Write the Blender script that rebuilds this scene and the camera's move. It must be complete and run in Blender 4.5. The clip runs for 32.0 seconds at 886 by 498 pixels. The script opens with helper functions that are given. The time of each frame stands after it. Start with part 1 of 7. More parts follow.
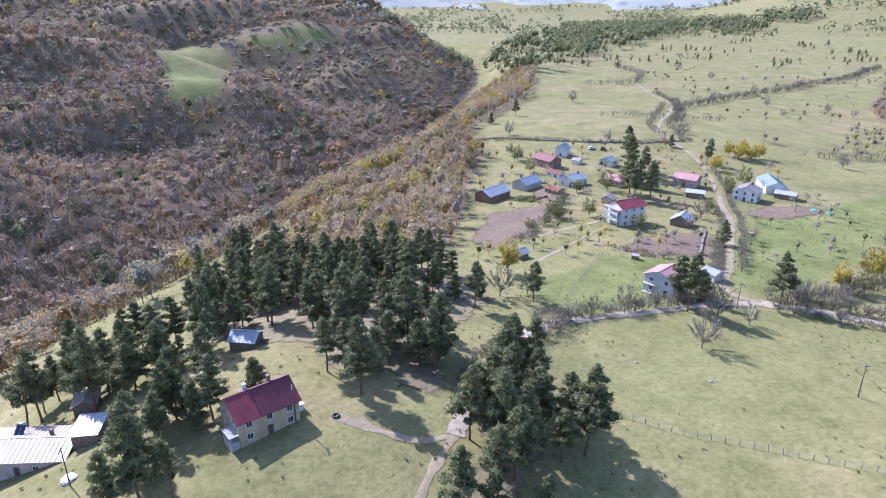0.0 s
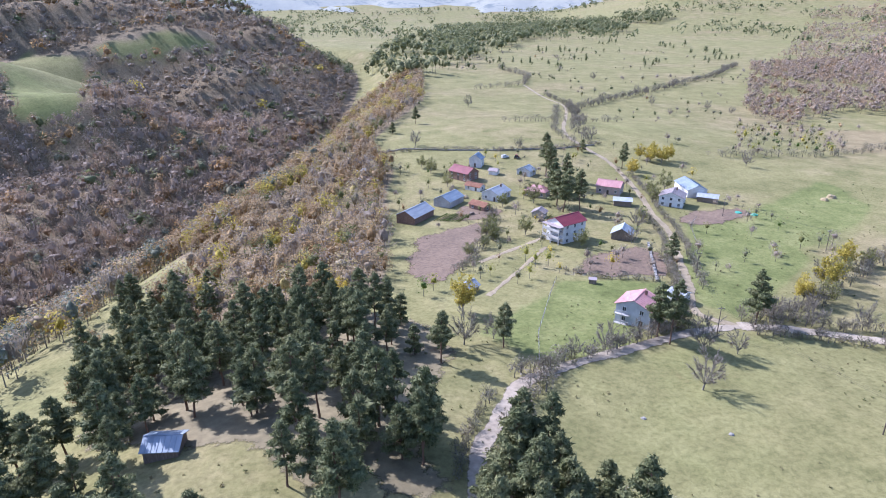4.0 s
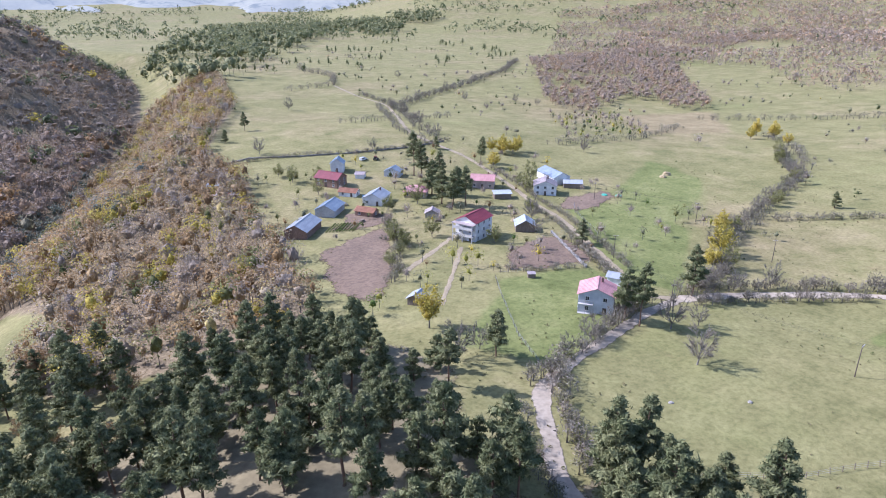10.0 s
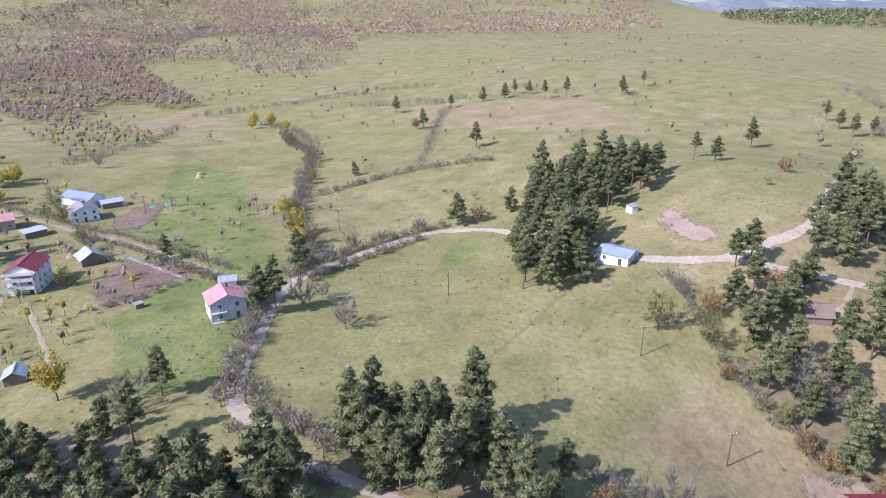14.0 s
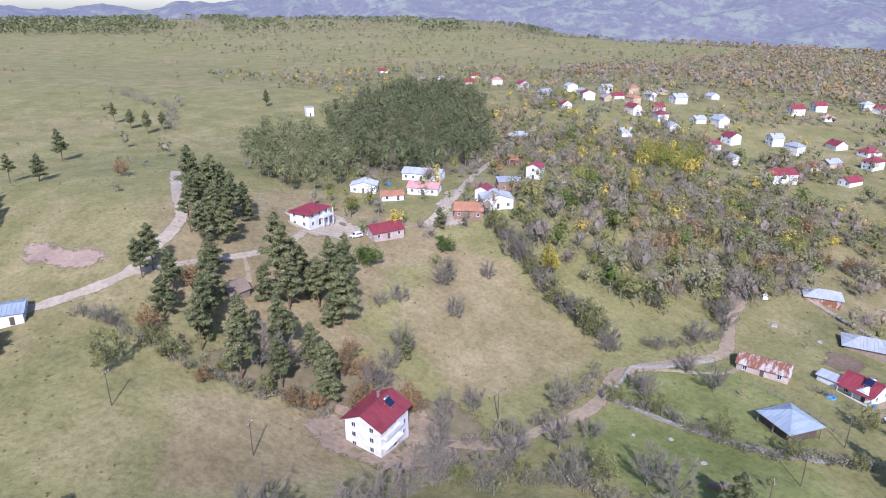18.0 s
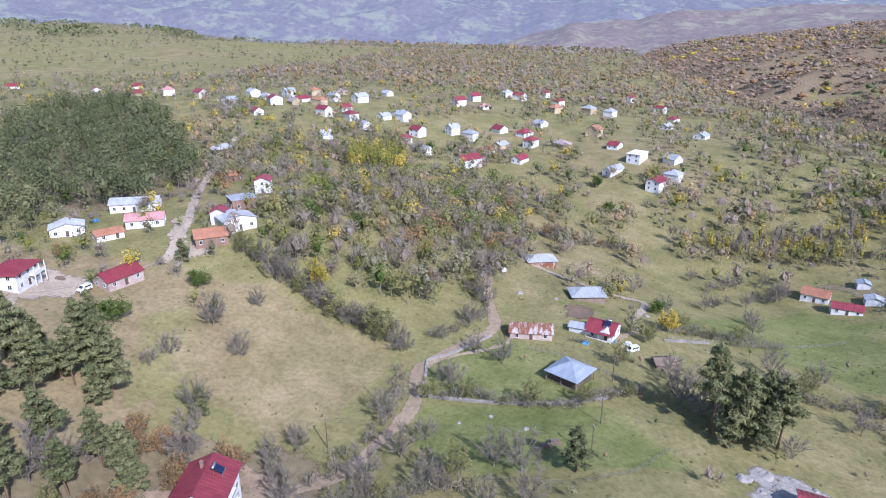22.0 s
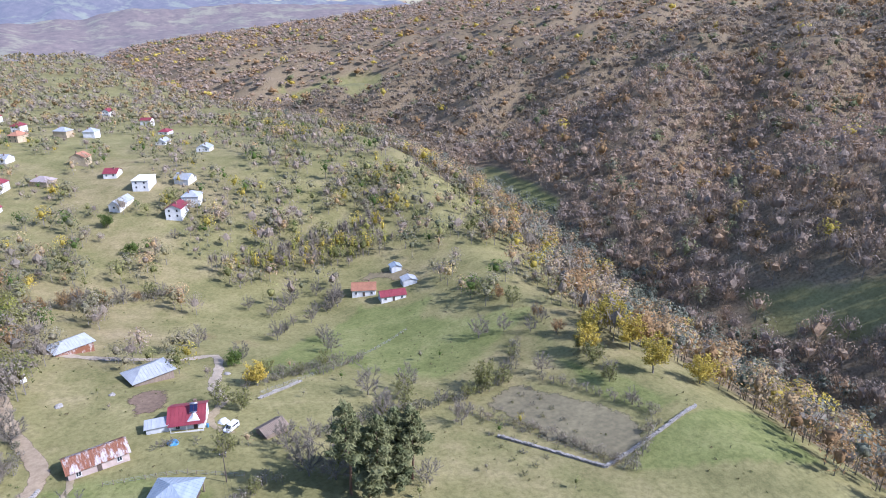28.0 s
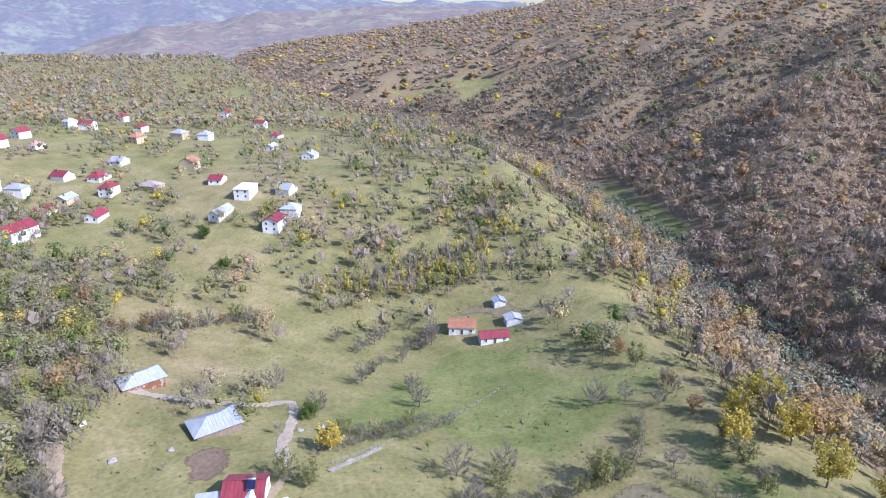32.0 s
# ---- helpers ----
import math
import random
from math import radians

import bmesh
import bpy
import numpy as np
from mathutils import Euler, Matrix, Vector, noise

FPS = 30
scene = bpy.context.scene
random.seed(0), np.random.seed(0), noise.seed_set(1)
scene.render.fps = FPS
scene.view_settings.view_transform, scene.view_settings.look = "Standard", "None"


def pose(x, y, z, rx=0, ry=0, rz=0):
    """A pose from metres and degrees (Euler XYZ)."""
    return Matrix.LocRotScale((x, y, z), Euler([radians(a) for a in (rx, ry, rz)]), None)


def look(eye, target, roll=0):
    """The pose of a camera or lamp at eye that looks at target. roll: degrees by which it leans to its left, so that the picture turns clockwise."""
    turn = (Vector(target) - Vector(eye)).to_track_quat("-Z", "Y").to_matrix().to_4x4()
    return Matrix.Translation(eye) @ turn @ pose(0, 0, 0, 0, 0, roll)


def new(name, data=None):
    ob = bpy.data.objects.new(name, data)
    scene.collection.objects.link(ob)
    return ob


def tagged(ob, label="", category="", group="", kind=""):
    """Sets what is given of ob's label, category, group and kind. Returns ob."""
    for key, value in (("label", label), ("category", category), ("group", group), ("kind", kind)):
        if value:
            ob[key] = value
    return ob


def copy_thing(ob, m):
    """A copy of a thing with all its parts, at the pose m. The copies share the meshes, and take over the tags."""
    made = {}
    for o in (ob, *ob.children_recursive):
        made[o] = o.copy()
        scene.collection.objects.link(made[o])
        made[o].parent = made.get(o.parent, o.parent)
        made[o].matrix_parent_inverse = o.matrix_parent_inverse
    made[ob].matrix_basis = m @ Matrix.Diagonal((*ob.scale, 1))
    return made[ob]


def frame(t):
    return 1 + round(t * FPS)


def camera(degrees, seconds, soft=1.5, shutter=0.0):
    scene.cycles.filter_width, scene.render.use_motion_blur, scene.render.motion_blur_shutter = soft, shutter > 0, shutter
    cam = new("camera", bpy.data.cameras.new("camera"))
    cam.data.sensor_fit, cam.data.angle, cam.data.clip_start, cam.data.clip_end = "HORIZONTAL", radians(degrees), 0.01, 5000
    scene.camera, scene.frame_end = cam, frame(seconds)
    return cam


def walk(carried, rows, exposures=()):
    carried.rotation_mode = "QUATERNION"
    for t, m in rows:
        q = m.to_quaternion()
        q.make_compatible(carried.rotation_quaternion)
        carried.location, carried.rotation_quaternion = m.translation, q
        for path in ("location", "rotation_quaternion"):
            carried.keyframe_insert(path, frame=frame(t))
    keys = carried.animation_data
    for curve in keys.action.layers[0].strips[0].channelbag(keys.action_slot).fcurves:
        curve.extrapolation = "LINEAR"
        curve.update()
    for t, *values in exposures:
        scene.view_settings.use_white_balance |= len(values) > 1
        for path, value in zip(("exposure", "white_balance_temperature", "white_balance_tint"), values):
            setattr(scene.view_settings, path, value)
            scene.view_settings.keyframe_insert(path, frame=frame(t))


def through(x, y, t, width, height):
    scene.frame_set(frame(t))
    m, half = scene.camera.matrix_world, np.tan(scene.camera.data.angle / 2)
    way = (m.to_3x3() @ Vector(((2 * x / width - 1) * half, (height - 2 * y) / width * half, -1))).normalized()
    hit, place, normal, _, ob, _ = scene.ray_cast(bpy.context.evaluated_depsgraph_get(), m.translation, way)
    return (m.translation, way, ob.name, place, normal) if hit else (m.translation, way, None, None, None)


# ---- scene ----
cam = camera(68.93, 32.0, 1.0)
# seconds, place, pitch, heading, roll
PATH = [
    (0, 0.00, 0.00, 78.06, 68.84, 0.00, 0.09),
    (0.5, -1.22, 3.56, 78.21, 68.98, -0.91, -0.19),
    (1, -2.73, 7.65, 78.11, 69.08, -1.87, -0.37),
    (1.5, -4.41, 11.79, 78.18, 69.08, -2.89, -0.41),
    (2, -6.65, 16.30, 78.25, 68.98, -4.59, -0.17),
    (2.5, -9.15, 20.57, 78.19, 68.92, -6.39, 0.10),
    (3, -11.14, 24.31, 78.07, 68.93, -8.00, 0.12),
    (3.5, -13.38, 27.40, 78.10, 68.95, -9.55, 0.21),
    (4, -15.54, 30.25, 77.84, 69.04, -11.07, 0.13),
    (4.5, -17.97, 32.99, 77.93, 69.04, -12.61, 0.16),
    (6.5, -29.87, 42.92, 76.72, 69.12, -18.80, 0.27),
    (7, -32.63, 45.28, 76.35, 69.14, -19.61, 0.21),
    (7.5, -35.95, 47.10, 76.27, 69.14, -20.94, 0.14),
    (8, -38.95, 49.09, 76.01, 69.16, -22.57, 0.07),
    (8.5, -42.27, 51.18, 75.86, 69.14, -24.24, 0.02),
    (9, -45.86, 52.89, 75.76, 69.16, -25.96, -0.04),
    (9.5, -49.19, 54.82, 75.61, 69.17, -27.94, -0.08),
    (10, -52.16, 57.04, 75.68, 69.11, -30.95, -0.24),
    (10.5, -55.61, 59.32, 75.77, 69.08, -34.05, -0.16),
    (11, -58.73, 61.77, 75.59, 69.08, -37.17, -0.07),
    (11.5, -61.85, 64.05, 75.51, 69.09, -40.27, -0.00),
    (12, -64.91, 66.01, 76.29, 69.01, -44.90, -0.11),
    (12.5, -67.69, 68.39, 76.78, 68.97, -52.26, -0.14),
    (13, -70.11, 71.11, 76.69, 69.06, -60.14, -0.06),
    (13.5, -71.71, 73.83, 76.89, 69.04, -68.08, -0.03),
    (14, -73.03, 77.06, 77.42, 68.95, -76.13, 0.02),
    (14.5, -73.70, 79.78, 77.63, 68.98, -84.00, -0.01),
    (16.5, -68.41, 91.74, 76.06, 69.42, -115.83, 0.07),
    (17, -65.96, 94.01, 75.85, 69.48, -123.81, 0.08),
    (17.5, -63.19, 96.59, 75.13, 69.66, -131.72, -0.01),
    (18, -60.34, 99.27, 75.69, 69.60, -136.89, 0.00),
    (18.5, -57.89, 101.29, 75.92, 69.60, -141.68, -0.04),
    (19, -55.05, 103.19, 76.17, 69.59, -146.48, -0.04),
    (19.5, -51.98, 104.76, 76.39, 69.63, -151.32, -0.02),
    (20, -48.39, 106.09, 76.82, 69.59, -156.23, 0.01),
    (20.5, -45.08, 106.96, 77.12, 69.62, -160.89, -0.04),
    (21, -41.60, 107.55, 77.29, 69.65, -164.11, 0.00),
    (21.5, -38.33, 108.03, 77.71, 69.65, -166.13, -0.02),
    (22, -34.85, 108.05, 77.94, 69.65, -166.48, 0.02),
    (22.5, -32.02, 107.24, 78.52, 69.58, -166.53, -0.01),
    (23, -29.48, 105.48, 78.87, 69.54, -166.58, 0.01),
    (23.5, -27.17, 103.02, 79.29, 69.49, -166.63, -0.01),
    (24, -24.88, 99.87, 79.65, 69.44, -166.72, 0.06),
    (24.5, -23.11, 96.70, 79.53, 69.49, -166.76, 0.06),
    (25, -21.89, 93.07, 79.62, 69.53, -167.79, 0.03),
    (25.5, -21.28, 88.71, 79.26, 69.63, -179.33, -0.01),
    (26, -22.37, 86.32, 80.82, 69.51, -192.84, -0.38),
    (26.5, -23.16, 84.93, 82.32, 69.46, -206.35, -0.33),
    (28.5, -28.29, 71.12, 82.78, 69.52, -210.38, -0.07),
    (29, -30.14, 67.26, 82.80, 69.56, -210.17, 0.03),
    (29.5, -32.59, 63.50, 82.96, 69.56, -209.87, -0.03),
    (30, -34.54, 59.59, 82.95, 69.62, -209.16, -0.01),
    (30.5, -36.69, 55.50, 82.81, 69.68, -207.27, 0.02),
    (31, -38.77, 51.25, 82.89, 69.69, -205.07, 0.05),
    (31.5, -40.57, 47.13, 82.93, 69.71, -202.68, 0.03),
    (32, -42.21, 42.81, 83.43, 69.65, -200.37, 0.19),
]
walk(cam, [(t, pose(x, y, z) @ pose(0, 0, 0, 0, 0, head) @ pose(0, 0, 0, pitch) @ pose(0, 0, 0, 0, 0, -roll))
           for t, x, y, z, pitch, head, roll in PATH],
     exposures=[(0, 0.95, 5200, 25), (9, 0.82, 5230, 25), (13, 0.74, 5400, 25), (17, 0.46, 5350, 25), (24.5, 0.43, 5300, 23), (26, 0.36, 5300, 23), (29, 0.74, 5280, 22), (32, 0.72, 5280, 22)])


# ---- light: low autumn sun, thin haze in the sky ----
SUN_AZ, SUN_EL = 315.0, 39.0          # heading clockwise from +y, height, degrees
world = bpy.data.worlds.new("world")
scene.world = world
world.use_nodes = True
wn = world.node_tree.nodes
wl = world.node_tree.links
sky = wn.new("ShaderNodeTexSky")
sky.sky_type = 'NISHITA'
sky.sun_disc = False
sky.sun_elevation = radians(SUN_EL)
sky.sun_rotation = radians(SUN_AZ)
sky.air_density, sky.dust_density, sky.altitude = 1.3, 3.0, 1200
wl.new(sky.outputs[0], wn["Background"].inputs[0])
wn["Background"].inputs[1].default_value = 0.15
sun_data = bpy.data.lights.new("sun", 'SUN')
sun_data.energy, sun_data.angle, sun_data.color = 5.0, radians(0.55), (1.0, 0.94, 0.84)
sun = new("sun", sun_data)
sd = Vector((math.sin(radians(SUN_AZ)) * math.cos(radians(SUN_EL)), math.cos(radians(SUN_AZ)) * math.cos(radians(SUN_EL)), math.sin(radians(SUN_EL))))
sun.matrix_world = look(sd * 400, (0, 0, 0))


# ---- materials ----
def node_mat(name):
    m = bpy.data.materials.new(name)
    m.use_nodes = True
    nt = m.node_tree
    return m, nt, nt.nodes["Principled BSDF"]


def ramp(nt, fac, stops):
    r = nt.nodes.new("ShaderNodeValToRGB")
    e = r.color_ramp.elements
    while len(e) < len(stops):
        e.new(0.5)
    for k, (p, c) in zip(e, stops):
        k.position, k.color = p, (*c, 1)
    nt.links.new(fac, r.inputs[0])
    return r.outputs[0]


def tex_noise(nt, scale, detail=4.0, rough=0.55, coord="Object", stretch=None):
    tc = nt.nodes.new("ShaderNodeTexCoord")
    n = nt.nodes.new("ShaderNodeTexNoise")
    n.inputs["Scale"].default_value, n.inputs["Detail"].default_value, n.inputs["Roughness"].default_value = scale, detail, rough
    out = tc.outputs[coord]
    if stretch:
        mp = nt.nodes.new("ShaderNodeMapping")
        mp.inputs["Scale"].default_value = stretch
        nt.links.new(out, mp.inputs[0])
        out = mp.outputs[0]
    nt.links.new(out, n.inputs["Vector"])
    return n.outputs[0]


def mixc(nt, fac, a, b, mode='MIX'):
    m = nt.nodes.new("ShaderNodeMix")
    m.data_type, m.blend_type = 'RGBA', mode
    for sock, v in ((m.inputs[0], fac), (m.inputs[6], a), (m.inputs[7], b)):
        if isinstance(v, (int, float)):
            sock.default_value = v
        elif isinstance(v, tuple):
            sock.default_value = (*v, 1)
        else:
            nt.links.new(v, sock)
    return m.outputs[2]


def attribute(nt, name):
    a = nt.nodes.new("ShaderNodeAttribute")
    a.attribute_name = name
    return a.outputs["Fac"]


def calc(nt, op, a, b=0.0, c=0.0):
    m = nt.nodes.new("ShaderNodeMath")
    m.operation = op
    for sock, v in zip(m.inputs, (a, b, c)):
        if isinstance(v, (int, float)):
            sock.default_value = v
        else:
            nt.links.new(v, sock)
    return m.outputs[0]


def bump(nt, bsdf, height, strength, dist):
    b = nt.nodes.new("ShaderNodeBump")
    b.inputs["Strength"].default_value, b.inputs["Distance"].default_value = strength, dist
    nt.links.new(height, b.inputs["Height"])
    nt.links.new(b.outputs[0], bsdf.inputs["Normal"])


def noisy(name, dark, light, scale, rough=0.8, metal=0.0, big=0.15, bumpy=0.3, dist=0.03, stretch=None):
    """A surface of two tones, varied at a fine and a broad scale and from piece to piece."""
    m, nt, b = node_mat(name)
    fine = ramp(nt, tex_noise(nt, scale, 5, 0.6, stretch=stretch), [(0.3, dark), (0.72, light)])
    broad = ramp(nt, tex_noise(nt, scale * big, 3), [(0.3, (0.62, 0.62, 0.62)), (0.7, (1, 1, 1))])
    c = mixc(nt, 0.75, fine, broad, 'MULTIPLY')
    oi = nt.nodes.new("ShaderNodeObjectInfo")
    c = mixc(nt, 0.5, c, ramp(nt, oi.outputs["Random"], [(0, (0.74, 0.74, 0.74)), (1, (1, 1, 1))]), 'MULTIPLY')
    nt.links.new(c, b.inputs["Base Color"])
    b.inputs["Roughness"].default_value, b.inputs["Metallic"].default_value = rough, metal
    if bumpy:
        bump(nt, b, tex_noise(nt, scale * 2, 5), bumpy, dist)
    return m


def foliage(name, tones, through=0.25, grain=0.0):
    """Leaves or twigs: a spread of tones from clump to clump and tree to tree, and some light let through."""
    m, nt, b = node_mat(name)
    g = nt.nodes.new("ShaderNodeNewGeometry")
    n = len(tones)
    pos = calc(nt, 'MULTIPLY_ADD', attribute(nt, "tone"), 0.68, calc(nt, 'MULTIPLY', g.outputs["Random Per Island"], 0.32))
    c = ramp(nt, pos, [(i / max(n - 1, 1), t) for i, t in enumerate(tones)])
    oi = nt.nodes.new("ShaderNodeObjectInfo")
    c = mixc(nt, 0.8, c, ramp(nt, oi.outputs["Random"], [(0, (0.62, 0.66, 0.6)), (0.5, (0.9, 0.9, 0.85)), (1, (1.0, 0.97, 0.9))]), 'MULTIPLY')
    if grain:
        # the dark gaps between twigs are painted into the colour by this noise
        twigs = tex_noise(nt, grain, 4, 0.72, stretch=(1, 1, 0.45))
        c = mixc(nt, 1.0, c, ramp(nt, twigs, [(0.33, (0.5, 0.5, 0.51)), (0.5, (1.0, 1.0, 1.0)), (0.68, (1.42, 1.41, 1.39))]), 'MULTIPLY')
        bump(nt, b, twigs, 0.5, 0.4)
    nt.links.new(c, b.inputs["Base Color"])
    b.inputs["Roughness"].default_value = 0.75
    b.inputs["Specular IOR Level"].default_value = 0.2
    if through:
        tr = nt.nodes.new("ShaderNodeBsdfTranslucent")
        nt.links.new(c, tr.inputs[0])
        mx = nt.nodes.new("ShaderNodeMixShader")
        mx.inputs[0].default_value = through
        nt.links.new(b.outputs[0], mx.inputs[1])
        nt.links.new(tr.outputs[0], mx.inputs[2])
        nt.links.new(mx.outputs[0], nt.nodes["Material Output"].inputs[0])
    return m


def ground_mat():
    """Grazed autumn turf: the cover attributes say where it is damp and green, straw dry, or leaf litter; soil and tussocks as grain."""
    m, nt, b = node_mat("turf")
    broad = tex_noise(nt, 0.007, 5, 0.6)
    mid = tex_noise(nt, 0.06, 6, 0.66)
    fine = tex_noise(nt, 0.8, 6, 0.7)
    patchy = calc(nt, 'MULTIPLY_ADD', mid, 2.4, -1.2)
    green = ramp(nt, mid, [(0.3, (0.122, 0.14, 0.043)), (0.52, (0.185, 0.196, 0.068)), (0.75, (0.26, 0.25, 0.103))])
    plain = ramp(nt, mid, [(0.3, (0.168, 0.16, 0.064)), (0.52, (0.234, 0.211, 0.09)), (0.75, (0.305, 0.265, 0.124))])
    dry = ramp(nt, mid, [(0.3, (0.215, 0.165, 0.085)), (0.6, (0.30, 0.24, 0.13)), (0.8, (0.36, 0.295, 0.175))])
    litter = ramp(nt, fine, [(0.3, (0.17, 0.13, 0.08)), (0.7, (0.29, 0.225, 0.14))])
    drift = calc(nt, 'MULTIPLY_ADD', broad, 3.0, -1.72)
    cover = calc(nt, 'ADD', calc(nt, 'ADD', calc(nt, 'MULTIPLY', attribute(nt, "fresh"), 1.3), drift), calc(nt, 'MULTIPLY', patchy, 0.55))
    c = mixc(nt, ramp(nt, cover, [(0.1, (0, 0, 0)), (0.75, (1, 1, 1))]), plain, green)
    parched = calc(nt, 'ADD', calc(nt, 'SUBTRACT', calc(nt, 'MULTIPLY', attribute(nt, "fresh"), -1.4), drift), calc(nt, 'MULTIPLY', patchy, 0.55))
    c = mixc(nt, ramp(nt, parched, [(0.2, (0, 0, 0)), (0.95, (1, 1, 1))]), c, dry)
    soil = ramp(nt, tex_noise(nt, 0.022, 6, 0.7), [(0.65, (0, 0, 0)), (0.77, (0.7, 0.7, 0.7))])
    c = mixc(nt, soil, c, (0.20, 0.13, 0.07))
    strewn = calc(nt, 'ADD', attribute(nt, "litter"), calc(nt, 'MULTIPLY', patchy, 0.35))
    c = mixc(nt, ramp(nt, strewn, [(0.3, (0, 0, 0)), (0.7, (1, 1, 1))]), c, litter)
    c = mixc(nt, 0.62, c, ramp(nt, fine, [(0.3, (0.4, 0.42, 0.38)), (0.58, (1, 1, 1))]), 'MULTIPLY')
    c = mixc(nt, 0.34, c, ramp(nt, tex_noise(nt, 0.22, 5, 0.7), [(0.34, (0.55, 0.57, 0.5)), (0.56, (1, 1, 1))]), 'MULTIPLY')
    nt.links.new(c, b.inputs["Base Color"])
    b.inputs["Roughness"].default_value = 0.95
    b.inputs["Specular IOR Level"].default_value = 0.1
    bump(nt, b, fine, 0.8, 0.3)
    return m


SOFT = {}


def soft(mat):
    """The same surface thinning out to bare turf towards its edge, by the cover attribute."""
    if mat.name not in SOFT:
        m = mat.copy()
        nt = m.node_tree
        out = nt.nodes["Material Output"]
        src = out.inputs[0].links[0].from_socket
        k = calc(nt, 'ADD', attribute(nt, "cover"), calc(nt, 'MULTIPLY_ADD', tex_noise(nt, 0.45, 6, 0.7), 2.2, -1.1))
        f = ramp(nt, k, [(0.3, (0, 0, 0)), (0.62, (1, 1, 1))])
        mx = nt.nodes.new("ShaderNodeMixShader")
        tr = nt.nodes.new("ShaderNodeBsdfTransparent")
        nt.links.new(f, mx.inputs[0])
        nt.links.new(tr.outputs[0], mx.inputs[1])
        nt.links.new(src, mx.inputs[2])
        nt.links.new(mx.outputs[0], out.inputs[0])
        SOFT[mat.name] = m
    return SOFT[mat.name]


M_TURF = ground_mat()
M_LAWN = noisy("fresh_grass", (0.155, 0.19, 0.07), (0.24, 0.27, 0.115), 0.6, 0.95, 0, 0.12, 0.6, 0.15)
M_LITTER = noisy("leaf_litter", (0.16, 0.13, 0.068), (0.265, 0.215, 0.115), 0.5, 0.95, 0, 0.15, 0.6, 0.15)
M_SOIL = noisy("tilled_soil", (0.125, 0.082, 0.052), (0.24, 0.165, 0.105), 0.8, 0.95, 0, 0.12, 0.9, 0.2)
M_TRACK = noisy("worn_earth", (0.25, 0.195, 0.115), (0.37, 0.30, 0.19), 0.9, 0.95, 0, 0.12, 0.4, 0.08)
M_BROWNROAD = noisy("brown_earth_road", (0.26, 0.195, 0.122), (0.385, 0.30, 0.195), 0.9, 0.95, 0, 0.12, 0.4, 0.08)
M_ROAD = noisy("dirt_road", (0.32, 0.26, 0.185), (0.49, 0.41, 0.305), 0.9, 0.95, 0, 0.12, 0.4, 0.08)
M_BARK = noisy("pine_bark", (0.11, 0.065, 0.04), (0.26, 0.155, 0.095), 1.5, 0.9, stretch=(1, 1, 0.2))
M_GREYBARK = noisy("grey_bark", (0.14, 0.12, 0.098), (0.27, 0.24, 0.205), 1.2, 0.9, stretch=(1, 1, 0.2))
M_PINE = foliage("pine_needles", [(0.11, 0.128, 0.056), (0.16, 0.175, 0.08), (0.215, 0.222, 0.108), (0.285, 0.282, 0.145)], 0.3, 2.4)
M_TWIG = foliage("bare_twigs", [(0.185, 0.16, 0.13), (0.25, 0.22, 0.18), (0.33, 0.29, 0.24)], 0.25)
M_BAREWOOD = foliage("bare_wood", [(0.250, 0.205, 0.163), (0.320, 0.267, 0.215), (0.390, 0.329, 0.267)], 0.3)
M_YELLOW = foliage("yellow_leaves", [(0.38, 0.30, 0.055), (0.54, 0.43, 0.085), (0.65, 0.53, 0.13)], 0.4, 1.2)
M_ORANGE = foliage("rust_leaves", [(0.24, 0.15, 0.075), (0.35, 0.225, 0.105), (0.43, 0.295, 0.14)], 0.35, 1.2)
M_OLIVE = foliage("olive_leaves", [(0.14, 0.145, 0.05), (0.22, 0.22, 0.08), (0.31, 0.295, 0.115)], 0.3, 1.2)
M_LIME = foliage("lime_leaves", [(0.24, 0.245, 0.055), (0.34, 0.33, 0.08), (0.44, 0.41, 0.12)], 0.4, 1.2)
M_GREEN = foliage("green_leaves", [(0.06, 0.095, 0.022), (0.11, 0.16, 0.035), (0.17, 0.22, 0.06)], 0.35)
M_SLOPE = foliage("autumn_wood", [(0.26, 0.215, 0.175), (0.34, 0.28, 0.22), (0.40, 0.285, 0.15), (0.43, 0.30, 0.145), (0.34, 0.285, 0.235), (0.50, 0.40, 0.15), (0.30, 0.255, 0.21)], 0.3, 1.3)
M_BEECH = foliage("leafless_wood", [(0.270, 0.210, 0.163), (0.330, 0.258, 0.202), (0.300, 0.244, 0.198), (0.360, 0.272, 0.194), (0.370, 0.248, 0.142), (0.290, 0.234, 0.194)], 0.3)
M_MIXED = foliage("mixed_wood", [(0.14, 0.15, 0.075), (0.21, 0.21, 0.115), (0.28, 0.25, 0.18), (0.26, 0.24, 0.115), (0.25, 0.225, 0.18)], 0.3, 1.1)
M_BRUSH = foliage("hedge_brush", [(0.19, 0.165, 0.135), (0.25, 0.22, 0.185), (0.19, 0.185, 0.11), (0.29, 0.255, 0.21), (0.24, 0.17, 0.11)], 0.25, 1.6)
M_GREYGREEN = foliage("willow_leaves", [(0.14, 0.155, 0.105), (0.19, 0.205, 0.15), (0.25, 0.255, 0.205)], 0.25, 1.1)
M_TUSSOCK = foliage("tussocks", [(0.10, 0.12, 0.04), (0.15, 0.16, 0.06), (0.20, 0.165, 0.085), (0.13, 0.095, 0.055)], 0.2)

M_STONE = noisy("field_stone", (0.24, 0.22, 0.19), (0.44, 0.41, 0.37), 1.5, 0.9, 0, 0.3, 0.5)


